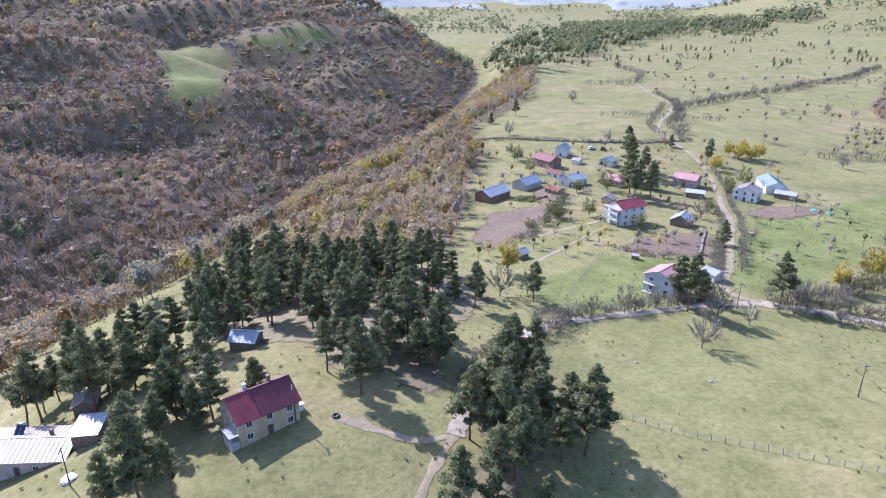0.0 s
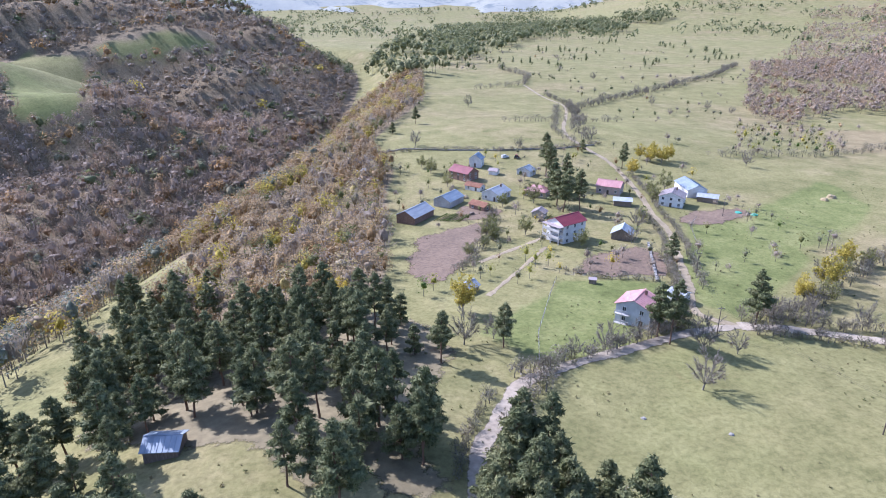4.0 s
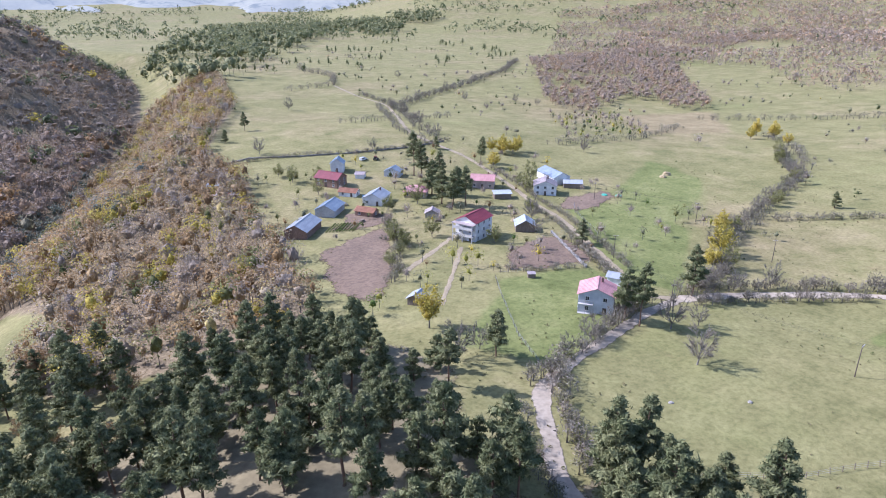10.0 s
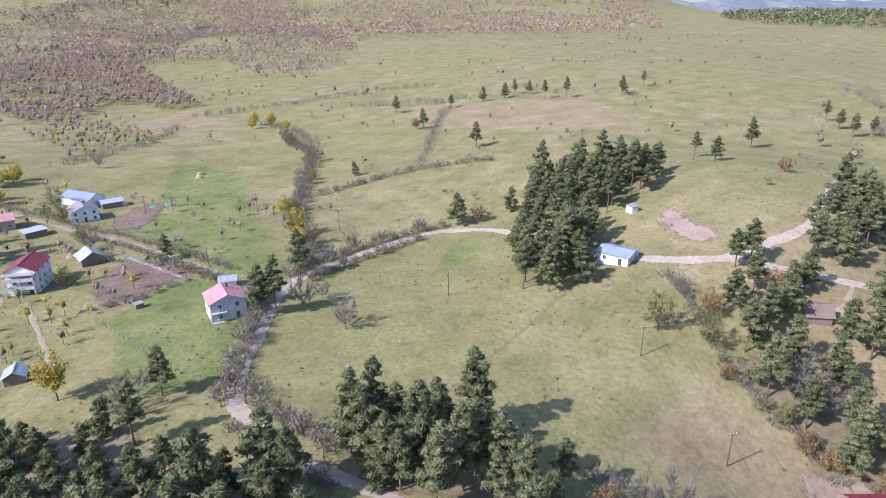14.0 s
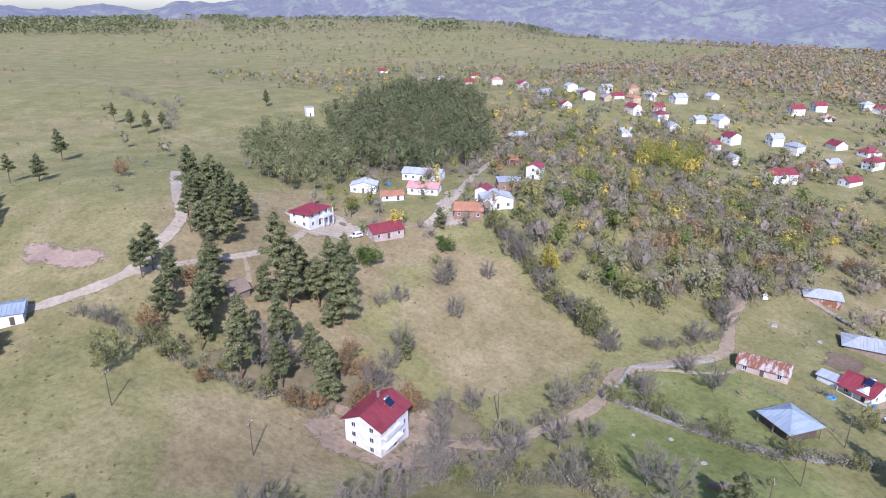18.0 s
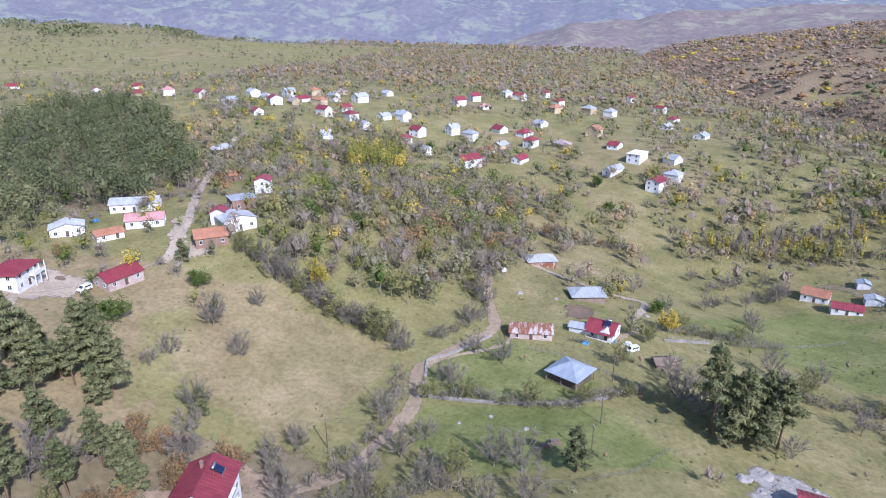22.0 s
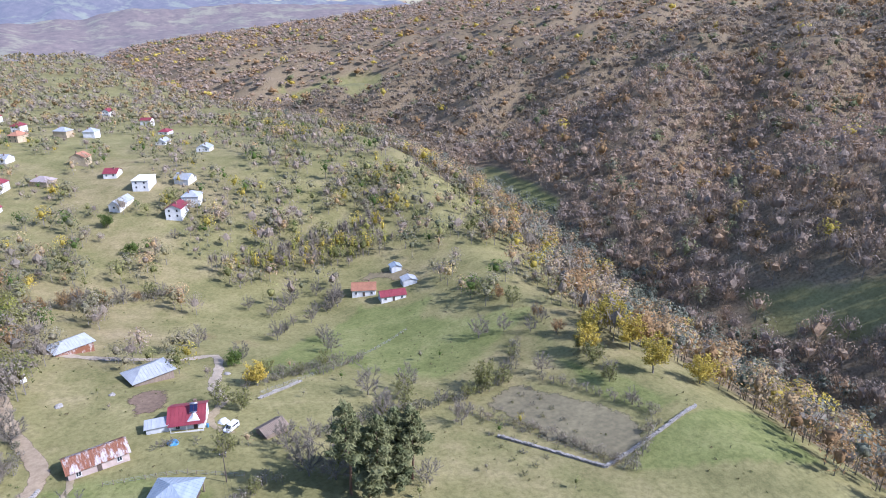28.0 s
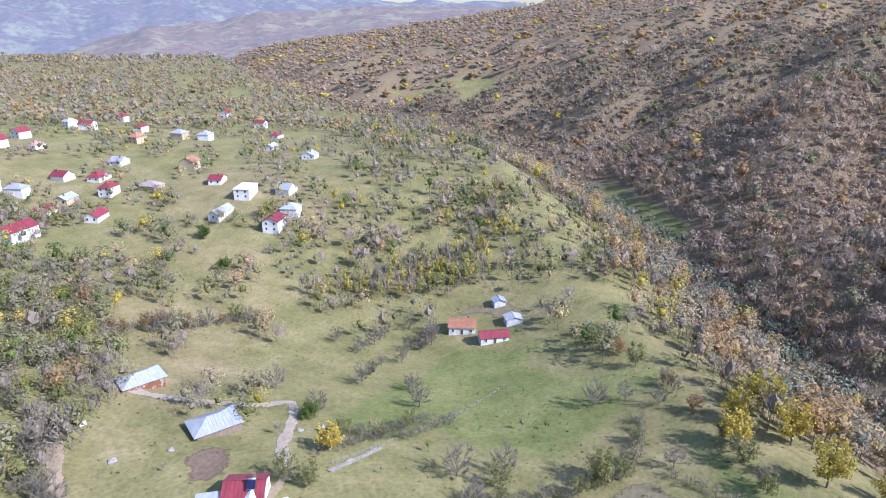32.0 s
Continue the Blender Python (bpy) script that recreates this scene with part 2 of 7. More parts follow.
# ---- the lie of the land ----
# the brook: x, y, height, from the north down to the south
BROOK = [(-2600, 3600, 10), (-1500, 2500, -12), (-560, 1780, -24), (-120, 1430, -32), (56, 1180, -36), (46, 1000, -38), (10, 720, -45), (-80, 450, -54), (-160, 285, -58), (-232, 120, -58),
         (-245, -20, -55), (-252, -110, -52), (-292, -250, -52), (-325, -430, -54), (-330, -600, -58), (-300, -800, -62),
         (-240, -1100, -66), (-140, -1800, -74), (120, -3000, -84), (420, -5200, -84)]
# rises and hollows: x, y, reach, height
RANGES = [(1750, -1250, 900, 25.9), (-2000, 0, 900, 30.4), (3000, 0, 900, 11.9), (3000, -1250, 900, 16.4), (-750, -1250, 900, -24.4), (1750, 0, 900, 11.8), (1750, 2500, 900, -5.5), (-2000, -1250, 900, 17.9), (500, -2500, 900, 5.6), (-2000, 1250, 900, 3.9), (1750, -2500, 900, 9.9), (3000, -2500, 900, 6.7), (-750, -2500, 900, -6.7), (1750, 1250, 900, 2.7), (3000, 1250, 900, 4.4), (500, 2500, 900, -3.4)]
KNOLLS = [(525, 25, 240, 21.8), (150, 400, 240, -5.4), (-225, -725, 240, -17.2), (-600, -350, 240, 12.9), (525, 400, 240, -19.5), (-600, -725, 240, -7.8), (-600, -1100, 240, -29.9), (525, -1100, 240, -5.5), (525, 1150, 240, -5.8), (150, -725, 240, 8.3), (-600, 25, 240, 8.1), (900, -350, 240, -8.8), (150, -350, 240, 12.1), (900, -1100, 240, 5.3), (-225, 25, 240, 11.9), (900, 775, 240, -6.0), (-225, -350, 240, -8.3), (525, -350, 240, -1.9), (900, -725, 240, 7.1), (900, 25, 240, 4.5), (900, 1150, 240, -5.2), (-225, -1100, 240, -5.1), (525, -725, 240, -3.9), (150, -1100, 240, -4.5)]
KNOLLS += [(-190, 1010, 130, 34.0), (-225, 400, 240, -3.1), (150, 775, 240, 2.3), (525, 775, 240, -2.1)]
DIPS = [(-22, -195, 78, -14.3), (194, 55, 78, 5.2), (-130, -70, 78, -15.5), (-130, -195, 78, -28.3), (-130, 180, 78, -18.0), (86, -320, 78, -13.1), (194, 180, 78, -3.3), (-22, 305, 78, -2.1), (86, 430, 78, 6.9), (86, 180, 78, 3.1), (194, -195, 78, -4.2), (86, 305, 78, -1.1), (-130, 55, 78, -14.0), (194, 430, 78, 7.3), (-130, 305, 78, -7.9), (-130, -320, 78, 8.6), (-22, -320, 78, -7.0), (-22, -70, 78, -6.8), (194, -320, 78, 5.1), (194, -70, 78, -5.1), (-22, 180, 78, 2.8)]
BANKS = [(34, 21, 24, -5.2), (-40, 130, 45, 11.1), (15, 18, 45, -10.9), (15, -38, 45, -1.1), (70, -38, 45, -6.4), (70, -94, 45, 9.5), (-40, -94, 45, 7.5), (180, -38, 45, 3.2), (125, 130, 45, -4.5), (-40, 74, 45, 7.8), (125, 18, 45, 7.3), (125, -38, 45, -4.1), (-40, 18, 45, 5.0), (15, -94, 45, -8.1), (15, -150, 45, 2.4), (15, 130, 45, -3.4), (70, 74, 45, 3.6), (125, 74, 45, -3.5), (180, 18, 45, 7.0), (70, -150, 45, 4.6), (15, 74, 45, -1.2)]


def smooth(t):
    t = np.clip(t, 0, 1)
    return t * t * (3 - 2 * t)


def brook_side(x, y):
    """Distance from the brook (east positive) and the height of its bed there."""
    best, bed, side = np.full(x.shape, 1e9), np.zeros(x.shape), np.ones(x.shape)
    for (ax, ay, az), (bx, by, bz) in zip(BROOK[:-1], BROOK[1:]):
        dx, dy = bx - ax, by - ay
        s = np.clip(((x - ax) * dx + (y - ay) * dy) / (dx * dx + dy * dy), 0, 1)
        d = np.hypot(x - ax - s * dx, y - ay - s * dy)
        m = d < best
        best, bed = np.where(m, d, best), np.where(m, az + s * (bz - az), bed)
        side = np.where(m, np.where((y - ay) * dx - (x - ax) * dy >= 0, 1.0, -1.0), side)
    return best * side, bed


def ground_at(x, y):
    """Height of the land, for arrays."""
    x, y = np.asarray(x, float), np.asarray(y, float)
    d, bed = brook_side(x, y)
    g = np.zeros(x.shape)
    for a, b, r, h in RANGES + KNOLLS + DIPS + BANKS:
        g += h * np.exp(-((x - a) ** 2 + (y - b) ** 2) / (2 * r * r))
    e = smooth((d - 6) / 85)
    west = bed + 118 * (1 - np.exp(-np.maximum(-d - 6, 0) / 270)) + g * smooth(-d / 60)
    z = np.where(d > 0, bed * (1 - e) + (g - 6) * e, west)
    far = np.hypot(x + 40, y - 60)
    ribs = np.sin(y * .021 + 1.6 * np.sin(x * .009) + x * .012) * 19 + np.sin(y * .047 - x * .031 + 2) * 7
    z = z + ribs * smooth((-d - 25) / 120) * smooth((1900 - far) / 500)
    z = z + 80 * smooth((-d - 350) / 900)
    az = np.degrees(np.arctan2(x + 40, y - 60)) % 360
    south = smooth((az - 85) / 20) * smooth((205 - az) / 15)
    z = z + 130 * smooth((az - 18) / 14) * smooth((100 - az) / 14) * smooth((far - 1750) / 1500)
    z = z - 190 * smooth((az - 172) / 10) * smooth((212 - az) / 8) * smooth((far - 2150) / 600)
    z = z - 70 * smooth((az - 138) / 15) * smooth((185 - az) / 8) * smooth((far - 1500) / 700)
    return z + smooth((far - 2600) / 2000) * ((40 + 50 * np.sin(np.arctan2(x, y) * 5 + 1.0)) * (1 - south) - 60 * south)


def gz(x, y):
    return float(ground_at(np.array([x]), np.array([y]))[0])


def in_poly(X, Y, poly):
    c = np.zeros(X.shape, bool)
    for (ax, ay), (bx, by) in zip(poly, poly[1:] + poly[:1]):
        hit = ((ay > Y) != (by > Y)) & (X < (bx - ax) * (Y - ay) / ((by - ay) or 1e-9) + ax)
        c ^= hit
    return c


AUTUMN_BANK = [(16, 335), (8, 262), (2, 214), (-6, 203), (-40, 208), (-62, 214), (-76, 244), (-62, 268), (-95, 330), (-85, 400), (-40, 560), (-24, 661), (10, 740), (50, 860), (120, 900), (110, 790), (84, 632), (44, 520), (16, 430), (24, 370)]


def mesh_of(name, verts, faces, mat, shade=False):
    me = bpy.data.meshes.new(name)
    me.from_pydata([tuple(v) for v in verts], [], [tuple(f) for f in faces])
    for mm in (mat if isinstance(mat, (list, tuple)) else [mat]):
        me.materials.append(mm)
    if shade:
        me.polygons.foreach_set("use_smooth", [True] * len(me.polygons))
    me.update()
    return me


def edge_distance(X, Y, poly):
    """How far inside a piece of land each point lies; negative outside."""
    best = np.full(X.shape, 1e9)
    for (ax, ay), (bx, by) in zip(poly, poly[1:] + poly[:1]):
        dx, dy = bx - ax, by - ay
        s = np.clip(((X - ax) * dx + (Y - ay) * dy) / (dx * dx + dy * dy + 1e-9), 0, 1)
        best = np.minimum(best, np.hypot(X - ax - s * dx, Y - ay - s * dy))
    return np.where(in_poly(X, Y, poly), best, -best)


# pieces of land with fresh (1) or parched (-1) grass
PASTURES = [
    (1.1, [(36, 165), (54, 202), (84, 196), (86, 180), (74, 172), (58, 163)]), (1.1, [(100, 200), (112, 222), (128, 258), (150, 262), (152, 240), (128, 205), (108, 186)]),
    (.9, [(60, -12), (66, 4), (86, -34), (78, -46), (66, -34)]), (1.2, [(129, 124), (125, 113), (116, 117), (109, 123)]),
    (1.0, [(-124, -163), (-146, -116), (-174, -104), (-134, -84), (-117, -77), (-97, -99), (-92, -127)]), (1.0, [(-152, -66), (-157, -47), (-163, -24), (-149, -25), (-146, -45)]),
    (1.1, [(-138, -17), (-157, -19), (-186, -12), (-171, 11), (-129, -11)]), (.9, [(8, -48), (-9, -67), (-26, -61), (-41, -46), (-27, -34), (1, -30)]),
    (1.0, [(2, -25), (-14, -28), (-41, -35), (-61, -14), (-18, -1), (1, -11)]), (1.0, [(21, 172), (58, 199), (73, 191), (60, 171), (58, 157), (33, 153)]),
    (1.2, [(111, 225), (171, 264), (150, 208), (95, 168), (89, 180), (97, 203)]), (1.1, [(164, 267), (242, 311), (224, 262), (164, 218), (152, 223)]),
    (.9, [(-62, -110), (-84, -100), (-128, -128), (-152, -146), (-128, -156), (-92, -140)]), (.3, [(-90, 60), (-30, 90), (0, 110), (0, 70), (-20, 40), (-70, 20)]),
    (.3, [(-62, 210), (-76, 244), (-62, 268), (-95, 330), (-120, 250), (-110, 180), (-100, 150)]), (.25, [(30, 150), (100, 160), (140, 135), (130, 90), (84, 84), (20, 112)]),
    (-.5, [(66, -14), (78, -34), (77, -53), (66, -67), (46, -58), (18, -52), (16, -41), (21, -21), (31, -4), (48, -10)]), (-.5, [(61, 49), (44, 26), (28, 35), (29, 55), (37, 68), (49, 60)]),
    (-.75, [(66, -60), (60, 18), (108, 38), (150, 10), (156, -50), (112, -62)]),
    (-1.2, [(578, 760), (1124, 1151), (1124, 1017), (794, 825)]), (-1.0, [(383, 469), (469, 447), (382, 364), (320, 390)]), (-1.1, [(427, 222), (423, 93), (348, 60), (314, 80), (326, 139), (344, 192)])]


def build_ground():
    n = 160
    u = np.linspace(-1, 1, 2 * n + 1)
    w = np.sinh(u * 5.2) / math.sinh(5.2) * 4750
    X, Y = np.meshgrid(w - 20, w + 60)
    X, Y = X.ravel(), Y.ravel()
    Z = ground_at(X, Y)
    k = 2 * n + 1
    i = np.arange(k * k).reshape(k, k)
    f = np.stack([i[:-1, :-1], i[:-1, 1:], i[1:, 1:], i[1:, :-1]], -1).reshape(-1, 4)
    me = mesh_of("ground", np.stack([X, Y, Z], 1).tolist(), f.tolist(), [M_TURF], True)
    d, _ = brook_side(X, Y)
    litter = np.maximum(smooth((8 - d) / 8), smooth(edge_distance(X, Y, AUTUMN_BANK) / 8 + .5))
    litter = np.maximum(litter, np.where(Y < 175, smooth((44 - d) / 14), 0) * .8) * (np.hypot(X, Y) < 4200)
    for gl in GLADES:
        litter *= 1 - smooth(edge_distance(X, Y, gl) / 14 + .5)
    fresh = np.zeros(X.shape)
    for v, poly in PASTURES:
        r = max(4.0, 0.02 * math.hypot(*poly[0]))
        fresh += v * smooth(edge_distance(X, Y, poly) / r + .5)
    for gl in GLADES:
        fresh += .5 * smooth(edge_distance(X, Y, gl) / 14 + .5)
    for name, val in (("litter", litter), ("fresh", np.clip(fresh, -1.3, 1.3))):
        me.attributes.new(name, 'FLOAT', 'POINT').data.foreach_set("value", val.astype(np.float32))
    return tagged(new("ground", me), "grazed autumn grassland on rolling hills above a brook", "ground", "", "structure")


WEST_GLADE = [(-305, 723), (-304, 786), (-240, 757), (-197, 645), (-175, 520), (-211, 505), (-244, 578)]
WEST_STRIP = [(-246, 792), (-188, 803), (-120, 826), (-118, 796), (-172, 778), (-220, 768)]
SOUTH_GLADE = [(-282, -90), (-294, -62), (-304, -42), (-296, -26), (-280, -34), (-268, -66)]
VALLEY_MEADOW = [(-300, -384), (-346, -392), (-330, -300), (-318, -258), (-292, -236), (-284, -300)]
UPPER_MEADOW = [(-378, -1165), (-458, -1118), (-571, -1113), (-520, -880), (-430, -900), (-411, -1060)]
HIGH_MEADOW = [(-720, 400), (-610, 470), (-430, 440), (-410, 380), (-560, 350)]
GLADES = (WEST_GLADE, WEST_STRIP, SOUTH_GLADE, VALLEY_MEADOW, UPPER_MEADOW, HIGH_MEADOW)
ground = build_ground()


def along(line, step):
    """Points every step metres on a polyline, with the way it runs."""
    out, left = [], 0.0
    for (ax, ay), (bx, by) in zip(line[:-1], line[1:]):
        L = math.hypot(bx - ax, by - ay)
        s = left
        while s < L:
            out.append((ax + (bx - ax) * s / L, ay + (by - ay) * s / L, math.atan2(by - ay, bx - ax)))
            s += step
        left = s - L
    return out


def curve_pts(line, step=3.0):
    """A smooth curve through the points."""
    P = [Vector((*p, 0)) for p in line]
    P = [P[0] * 2 - P[1]] + P + [P[-1] * 2 - P[-2]]
    out = []
    for a, b, c, d in zip(P[:-3], P[1:-2], P[2:-1], P[3:]):
        n = max(2, int((c - b).length / step))
        for k in range(n):
            t = k / n
            out.append(0.5 * ((2 * b) + (c - a) * t + (2 * a - 5 * b + 4 * c - d) * t * t + (3 * b - a - 3 * c + d) * t ** 3))
    out.append(P[-2])
    return [(p.x, p.y) for p in out]


def strip(name, line, width, mat, lift, label, category, ragged=0.25, seed=1, cross=5, hollow=0.0):
    rnd = random.Random(seed)
    pts = curve_pts(line, 2.5)
    xs, ys, off = [], [], []
    for i, (x, y) in enumerate(pts):
        a, b = pts[max(i - 1, 0)], pts[min(i + 1, len(pts) - 1)]
        th = math.atan2(b[1] - a[1], b[0] - a[0]) + math.pi / 2
        w = 1.08 * width * (1 + rnd.uniform(-ragged, ragged))
        for k in range(cross):
            s = (k / (cross - 1) - 0.5) * w
            xs.append(x + math.cos(th) * s)
            ys.append(y + math.sin(th) * s)
            off.append(lift - (0.05 if k in (0, cross - 1) else 0.0) + (0.04 if k == cross // 2 else 0))
    z = ground_at(np.array(xs), np.array(ys)) + np.array(off)
    fc = [(i * cross + k, i * cross + k + 1, (i + 1) * cross + k + 1, (i + 1) * cross + k) for i in range(len(pts) - 1) for k in range(cross - 1)]
    me = mesh_of(name, list(zip(xs, ys, z)), fc, soft(mat), True)
    me.attributes.new("cover", 'FLOAT', 'POINT').data.foreach_set("value", np.array(([0.0] + [1.3, 0.85, 1.3] + [0.0]) * len(pts), np.float32))
    return tagged(new(name, me), label, category, "", "structure")


def inside(x, y, poly):
    c = False
    for (ax, ay), (bx, by) in zip(poly, poly[1:] + poly[:1]):
        if (ay > y) != (by > y) and x < (bx - ax) * (y - ay) / (by - ay) + ax:
            c = not c
    return c


def patch(name, poly, mat, lift, label, category, step=2.2, seed=3, furrow=0.0, heading=0.0):
    """A piece of ground with its own cover, draped on the land, with a ragged edge."""
    rnd = random.Random(seed)
    edge = []
    for x, y, th in along(curve_pts(poly + poly[:1], 3.0), step):
        q = Vector((x * .11, y * .11, seed))
        edge.append((x + noise.noise(q) * 4.0 + rnd.uniform(-.5, .5) * step, y + noise.noise(q + Vector((9, 4, 2))) * 4.0 + rnd.uniform(-.5, .5) * step))
    bm = bmesh.new()
    x0, x1 = min(p[0] for p in edge), max(p[0] for p in edge)
    y0, y1 = min(p[1] for p in edge), max(p[1] for p in edge)
    nx, ny = int((x1 - x0) / step) + 2, int((y1 - y0) / step) + 2
    keep = {}
    for i in range(nx):
        for j in range(ny):
            x, y = x0 + i * step + rnd.uniform(-.3, .3) * step, y0 + j * step + rnd.uniform(-.3, .3) * step
            keep[i, j] = (x, y, inside(x, y, edge))
    px = [(k, v) for k, v in keep.items() if v[2]]
    if not px:
        return None
    zs = ground_at(np.array([v[0] for _, v in px]), np.array([v[1] for _, v in px]))
    vs = {k: bm.verts.new((v[0], v[1], z + lift)) for (k, v), z in zip(px, zs)}
    for i in range(nx - 1):
        for j in range(ny - 1):
            q = [vs.get(k) for k in ((i, j), (i + 1, j), (i + 1, j + 1), (i, j + 1))]
            q = [v for v in q if v]
            if len(q) >= 3:
                bm.faces.new(q)
    me = bpy.data.meshes.new(name)
    bm.to_mesh(me)
    bm.free()
    me.materials.append(soft(mat))
    me.polygons.foreach_set("use_smooth", [True] * len(me.polygons))
    deep = edge_distance(np.array([v[0] for _, v in px]), np.array([v[1] for _, v in px]), edge)
    me.attributes.new("cover", 'FLOAT', 'POINT').data.foreach_set("value", np.clip((deep - .8) / (step * 1.6), 0, 1.2).astype(np.float32))
    return tagged(new(name, me), label, category, "", "structure")


LANE = [(2, 98), (6, 112), (9, 122), (13, 128), (18, 136), (25, 145), (38, 151), (55, 156), (75, 162), (90, 164)]
VILLAGE_ROAD = [(90, 164), (84, 170), (84, 177), (91, 189), (101, 212), (116, 246), (122, 270), (131, 298), (138, 331), (141, 359), (139, 386), (143, 428), (178, 514), (206, 590), (206, 648), (212, 727)]
EAST_ROAD = [(90, 164), (102, 161), (124, 151), (140, 140), (146, 130), (146, 112), (132, 90), (118, 75), (111, 60), (111, 42), (119, 30), (135, 13), (158, 3), (190, -12)]
SPUR_ROAD = [(111, 40), (109, 28), (107, 8), (110, -8), (118, -22)]
SOUTH_TRACK = [(30, 14), (14, 3), (9, -10), (5, -24), (8, -41), (5, -49), (-2, -61), (-8, -73), (-2, -95), (2, -116), (8, -126)]
FARM_LANE = [(-2, -146), (-8, -145), (-18, -139), (-30, -134), (-47, -129), (-57, -130), (-56, -118), (-54, -110), (-51, -100), (-52, -90)]
HAMLET_ROAD = [(100, -62), (108, -84), (117, -103), (134, -135), (148, -164), (173, -213), (182, -250)]
for seed, (line, w, lab) in enumerate([(LANE, 3.6, "pale rutted dirt lane between bare hedges"), (VILLAGE_ROAD, 2.9, "narrow dirt road winding through the hamlet"),
                          (EAST_ROAD, 4.4, "pale gravel road along the upper pasture"), (SPUR_ROAD, 3.2, "pale dirt spur road past the pines"),
                          (SOUTH_TRACK, 4.2, "brown rutted earth track beside a stone wall"), (FARM_LANE, 3.4, "pale gravel farm lane"),
                          (HAMLET_ROAD, 4.0, "grey village street beside the pine grove")]):
    strip("road", line, w, M_BROWNROAD if line is SOUTH_TRACK else M_TRACK if line is VILLAGE_ROAD else M_ROAD, 0.16, lab, "road", 0.22, seed)


# ---- covers of their own: tilled plots, litter under the pines, fresh grass, trodden earth ----
patch("tilled_plot", [(16, 262), (52, 276), (42, 246), (27, 216), (14, 206), (9, 230)], M_SOIL, .14, "freshly tilled brown plot", "field")
patch("tilled_plot", [(74, 226), (100, 232), (98, 212), (90, 198), (68, 201), (60, 208)], M_SOIL, .14, "dry brown garden plot", "field")
patch("tilled_plot", [(138, 272), (166, 276), (164, 262), (140, 250), (124, 258)], M_SOIL, .14, "stubbly garden plot beside the white house", "field")
patch("tilled_plot", [(26, 292), (36, 288), (46, 304), (60, 296), (62, 284), (52, 278), (34, 280)], M_SOIL, .13, "vegetable plot between the barns", "field")
patch("tilled_plot", [(140, 61), (119, 49), (124, 39), (146, 47), (152, 55)], noisy("pale_soil", (0.30, 0.21, 0.15), (0.42, 0.31, 0.23), .8, .95), .14, "pale bare plot beside the pines", "field")
patch("tilled_plot", [(-27, -88), (-38, -90), (-40, -104), (-28, -106)], M_SOIL, .14, "dark kitchen garden behind the farm", "field", 1.6)
patch("tilled_plot", [(-118, -186), (-150, -192), (-158, -176), (-146, -174), (-140, -182)], M_LITTER, .14, "dry maize stubble by the lower farm", "field")
patch("orchard_ground", [(-112, -57), (-134, -62), (-148, -22), (-128, -14)], noisy("dry_orchard_grass", (0.15, 0.13, 0.07), (0.26, 0.22, 0.12), .7, .95), .14, "dry grass under the young orchard", "field")
patch("pine_litter", [(-72, 150), (-62, 178), (-50, 198), (-35, 204), (-12, 201), (8, 184), (14, 166), (10, 150), (2, 132), (4, 110), (-18, 114), (-30, 124), (-56, 138)], M_LITTER, .12, "pale needle litter under the pines", "forest floor", 2.6)
patch("pine_litter", [(275, -150), (332, -264), (291, -307), (173, -197), (140, -147), (137, -105), (154, -96), (190, -90)], M_LITTER, .14, "brown needle litter under the hilltop grove", "forest floor", 2.6)
patch("pine_litter", [(1, 78), (2, 90), (4, 110), (12, 121), (24, 114), (20, 96), (12, 77)], M_LITTER, .13, "brown needle litter under the near pines", "forest floor", 2.6)
patch("brown_litter", [(22, -6), (45, -2), (62, 12), (74, 38), (62, 44), (46, 30), (34, 34), (18, 26), (12, 8)], M_LITTER, .12, "brown leaf litter under the trees by the white house", "forest floor")
patch("yard", [(22, 30), (40, 36), (48, 24), (42, 6), (24, 4), (16, 14)], noisy("yard_earth", (0.24, 0.17, 0.11), (0.38, 0.29, 0.2), .8, .95), .13, "trodden earth yard round the white house", "yard", 1.8)
patch("yard", [(112, -18), (134, -22), (136, -40), (118, -44), (106, -34)], M_ROAD, .13, "pale trodden yard round the villa", "yard", 1.8)
patch("yard", [(86, -74), (104, -84), (112, -104), (120, -96), (112, -78), (98, -66)], M_ROAD, .13, "trodden yards between the hamlet houses", "yard", 1.8)
patch("yard", [(-72, -24), (-88, -22), (-96, 0), (-78, 6), (-70, -6)], M_STONE, .13, "rubble-strewn yard by the crimson roof", "yard", 1.8)


# ---- trees ----
def part(name, me, parent, label=""):
    """Links mesh data as one mesh object under a thing or a part."""
    if isinstance(me, bmesh.types.BMesh):
        d = bpy.data.meshes.new(name)
        me.to_mesh(d)
        me.free()
        me = d
    ob = new(name, me)
    ob.parent = parent
    return tagged(ob, label)


def tube(V, F, path, radii, sides=6):
    """Adds a tapering tube along a path of points."""
    base = len(V)
    for i, (p, r) in enumerate(zip(path, radii)):
        a, b = path[max(i - 1, 0)], path[min(i + 1, len(path) - 1)]
        d = (Vector(b) - Vector(a)).normalized()
        s = d.orthogonal().normalized()
        t = d.cross(s)
        for k in range(sides):
            an = 2 * math.pi * k / sides
            V.append(tuple(Vector(p) + (s * math.cos(an) + t * math.sin(an)) * r))
    for i in range(len(path) - 1):
        for k in range(sides):
            F.append((base + i * sides + k, base + i * sides + (k + 1) % sides, base + (i + 1) * sides + (k + 1) % sides, base + (i + 1) * sides + k))


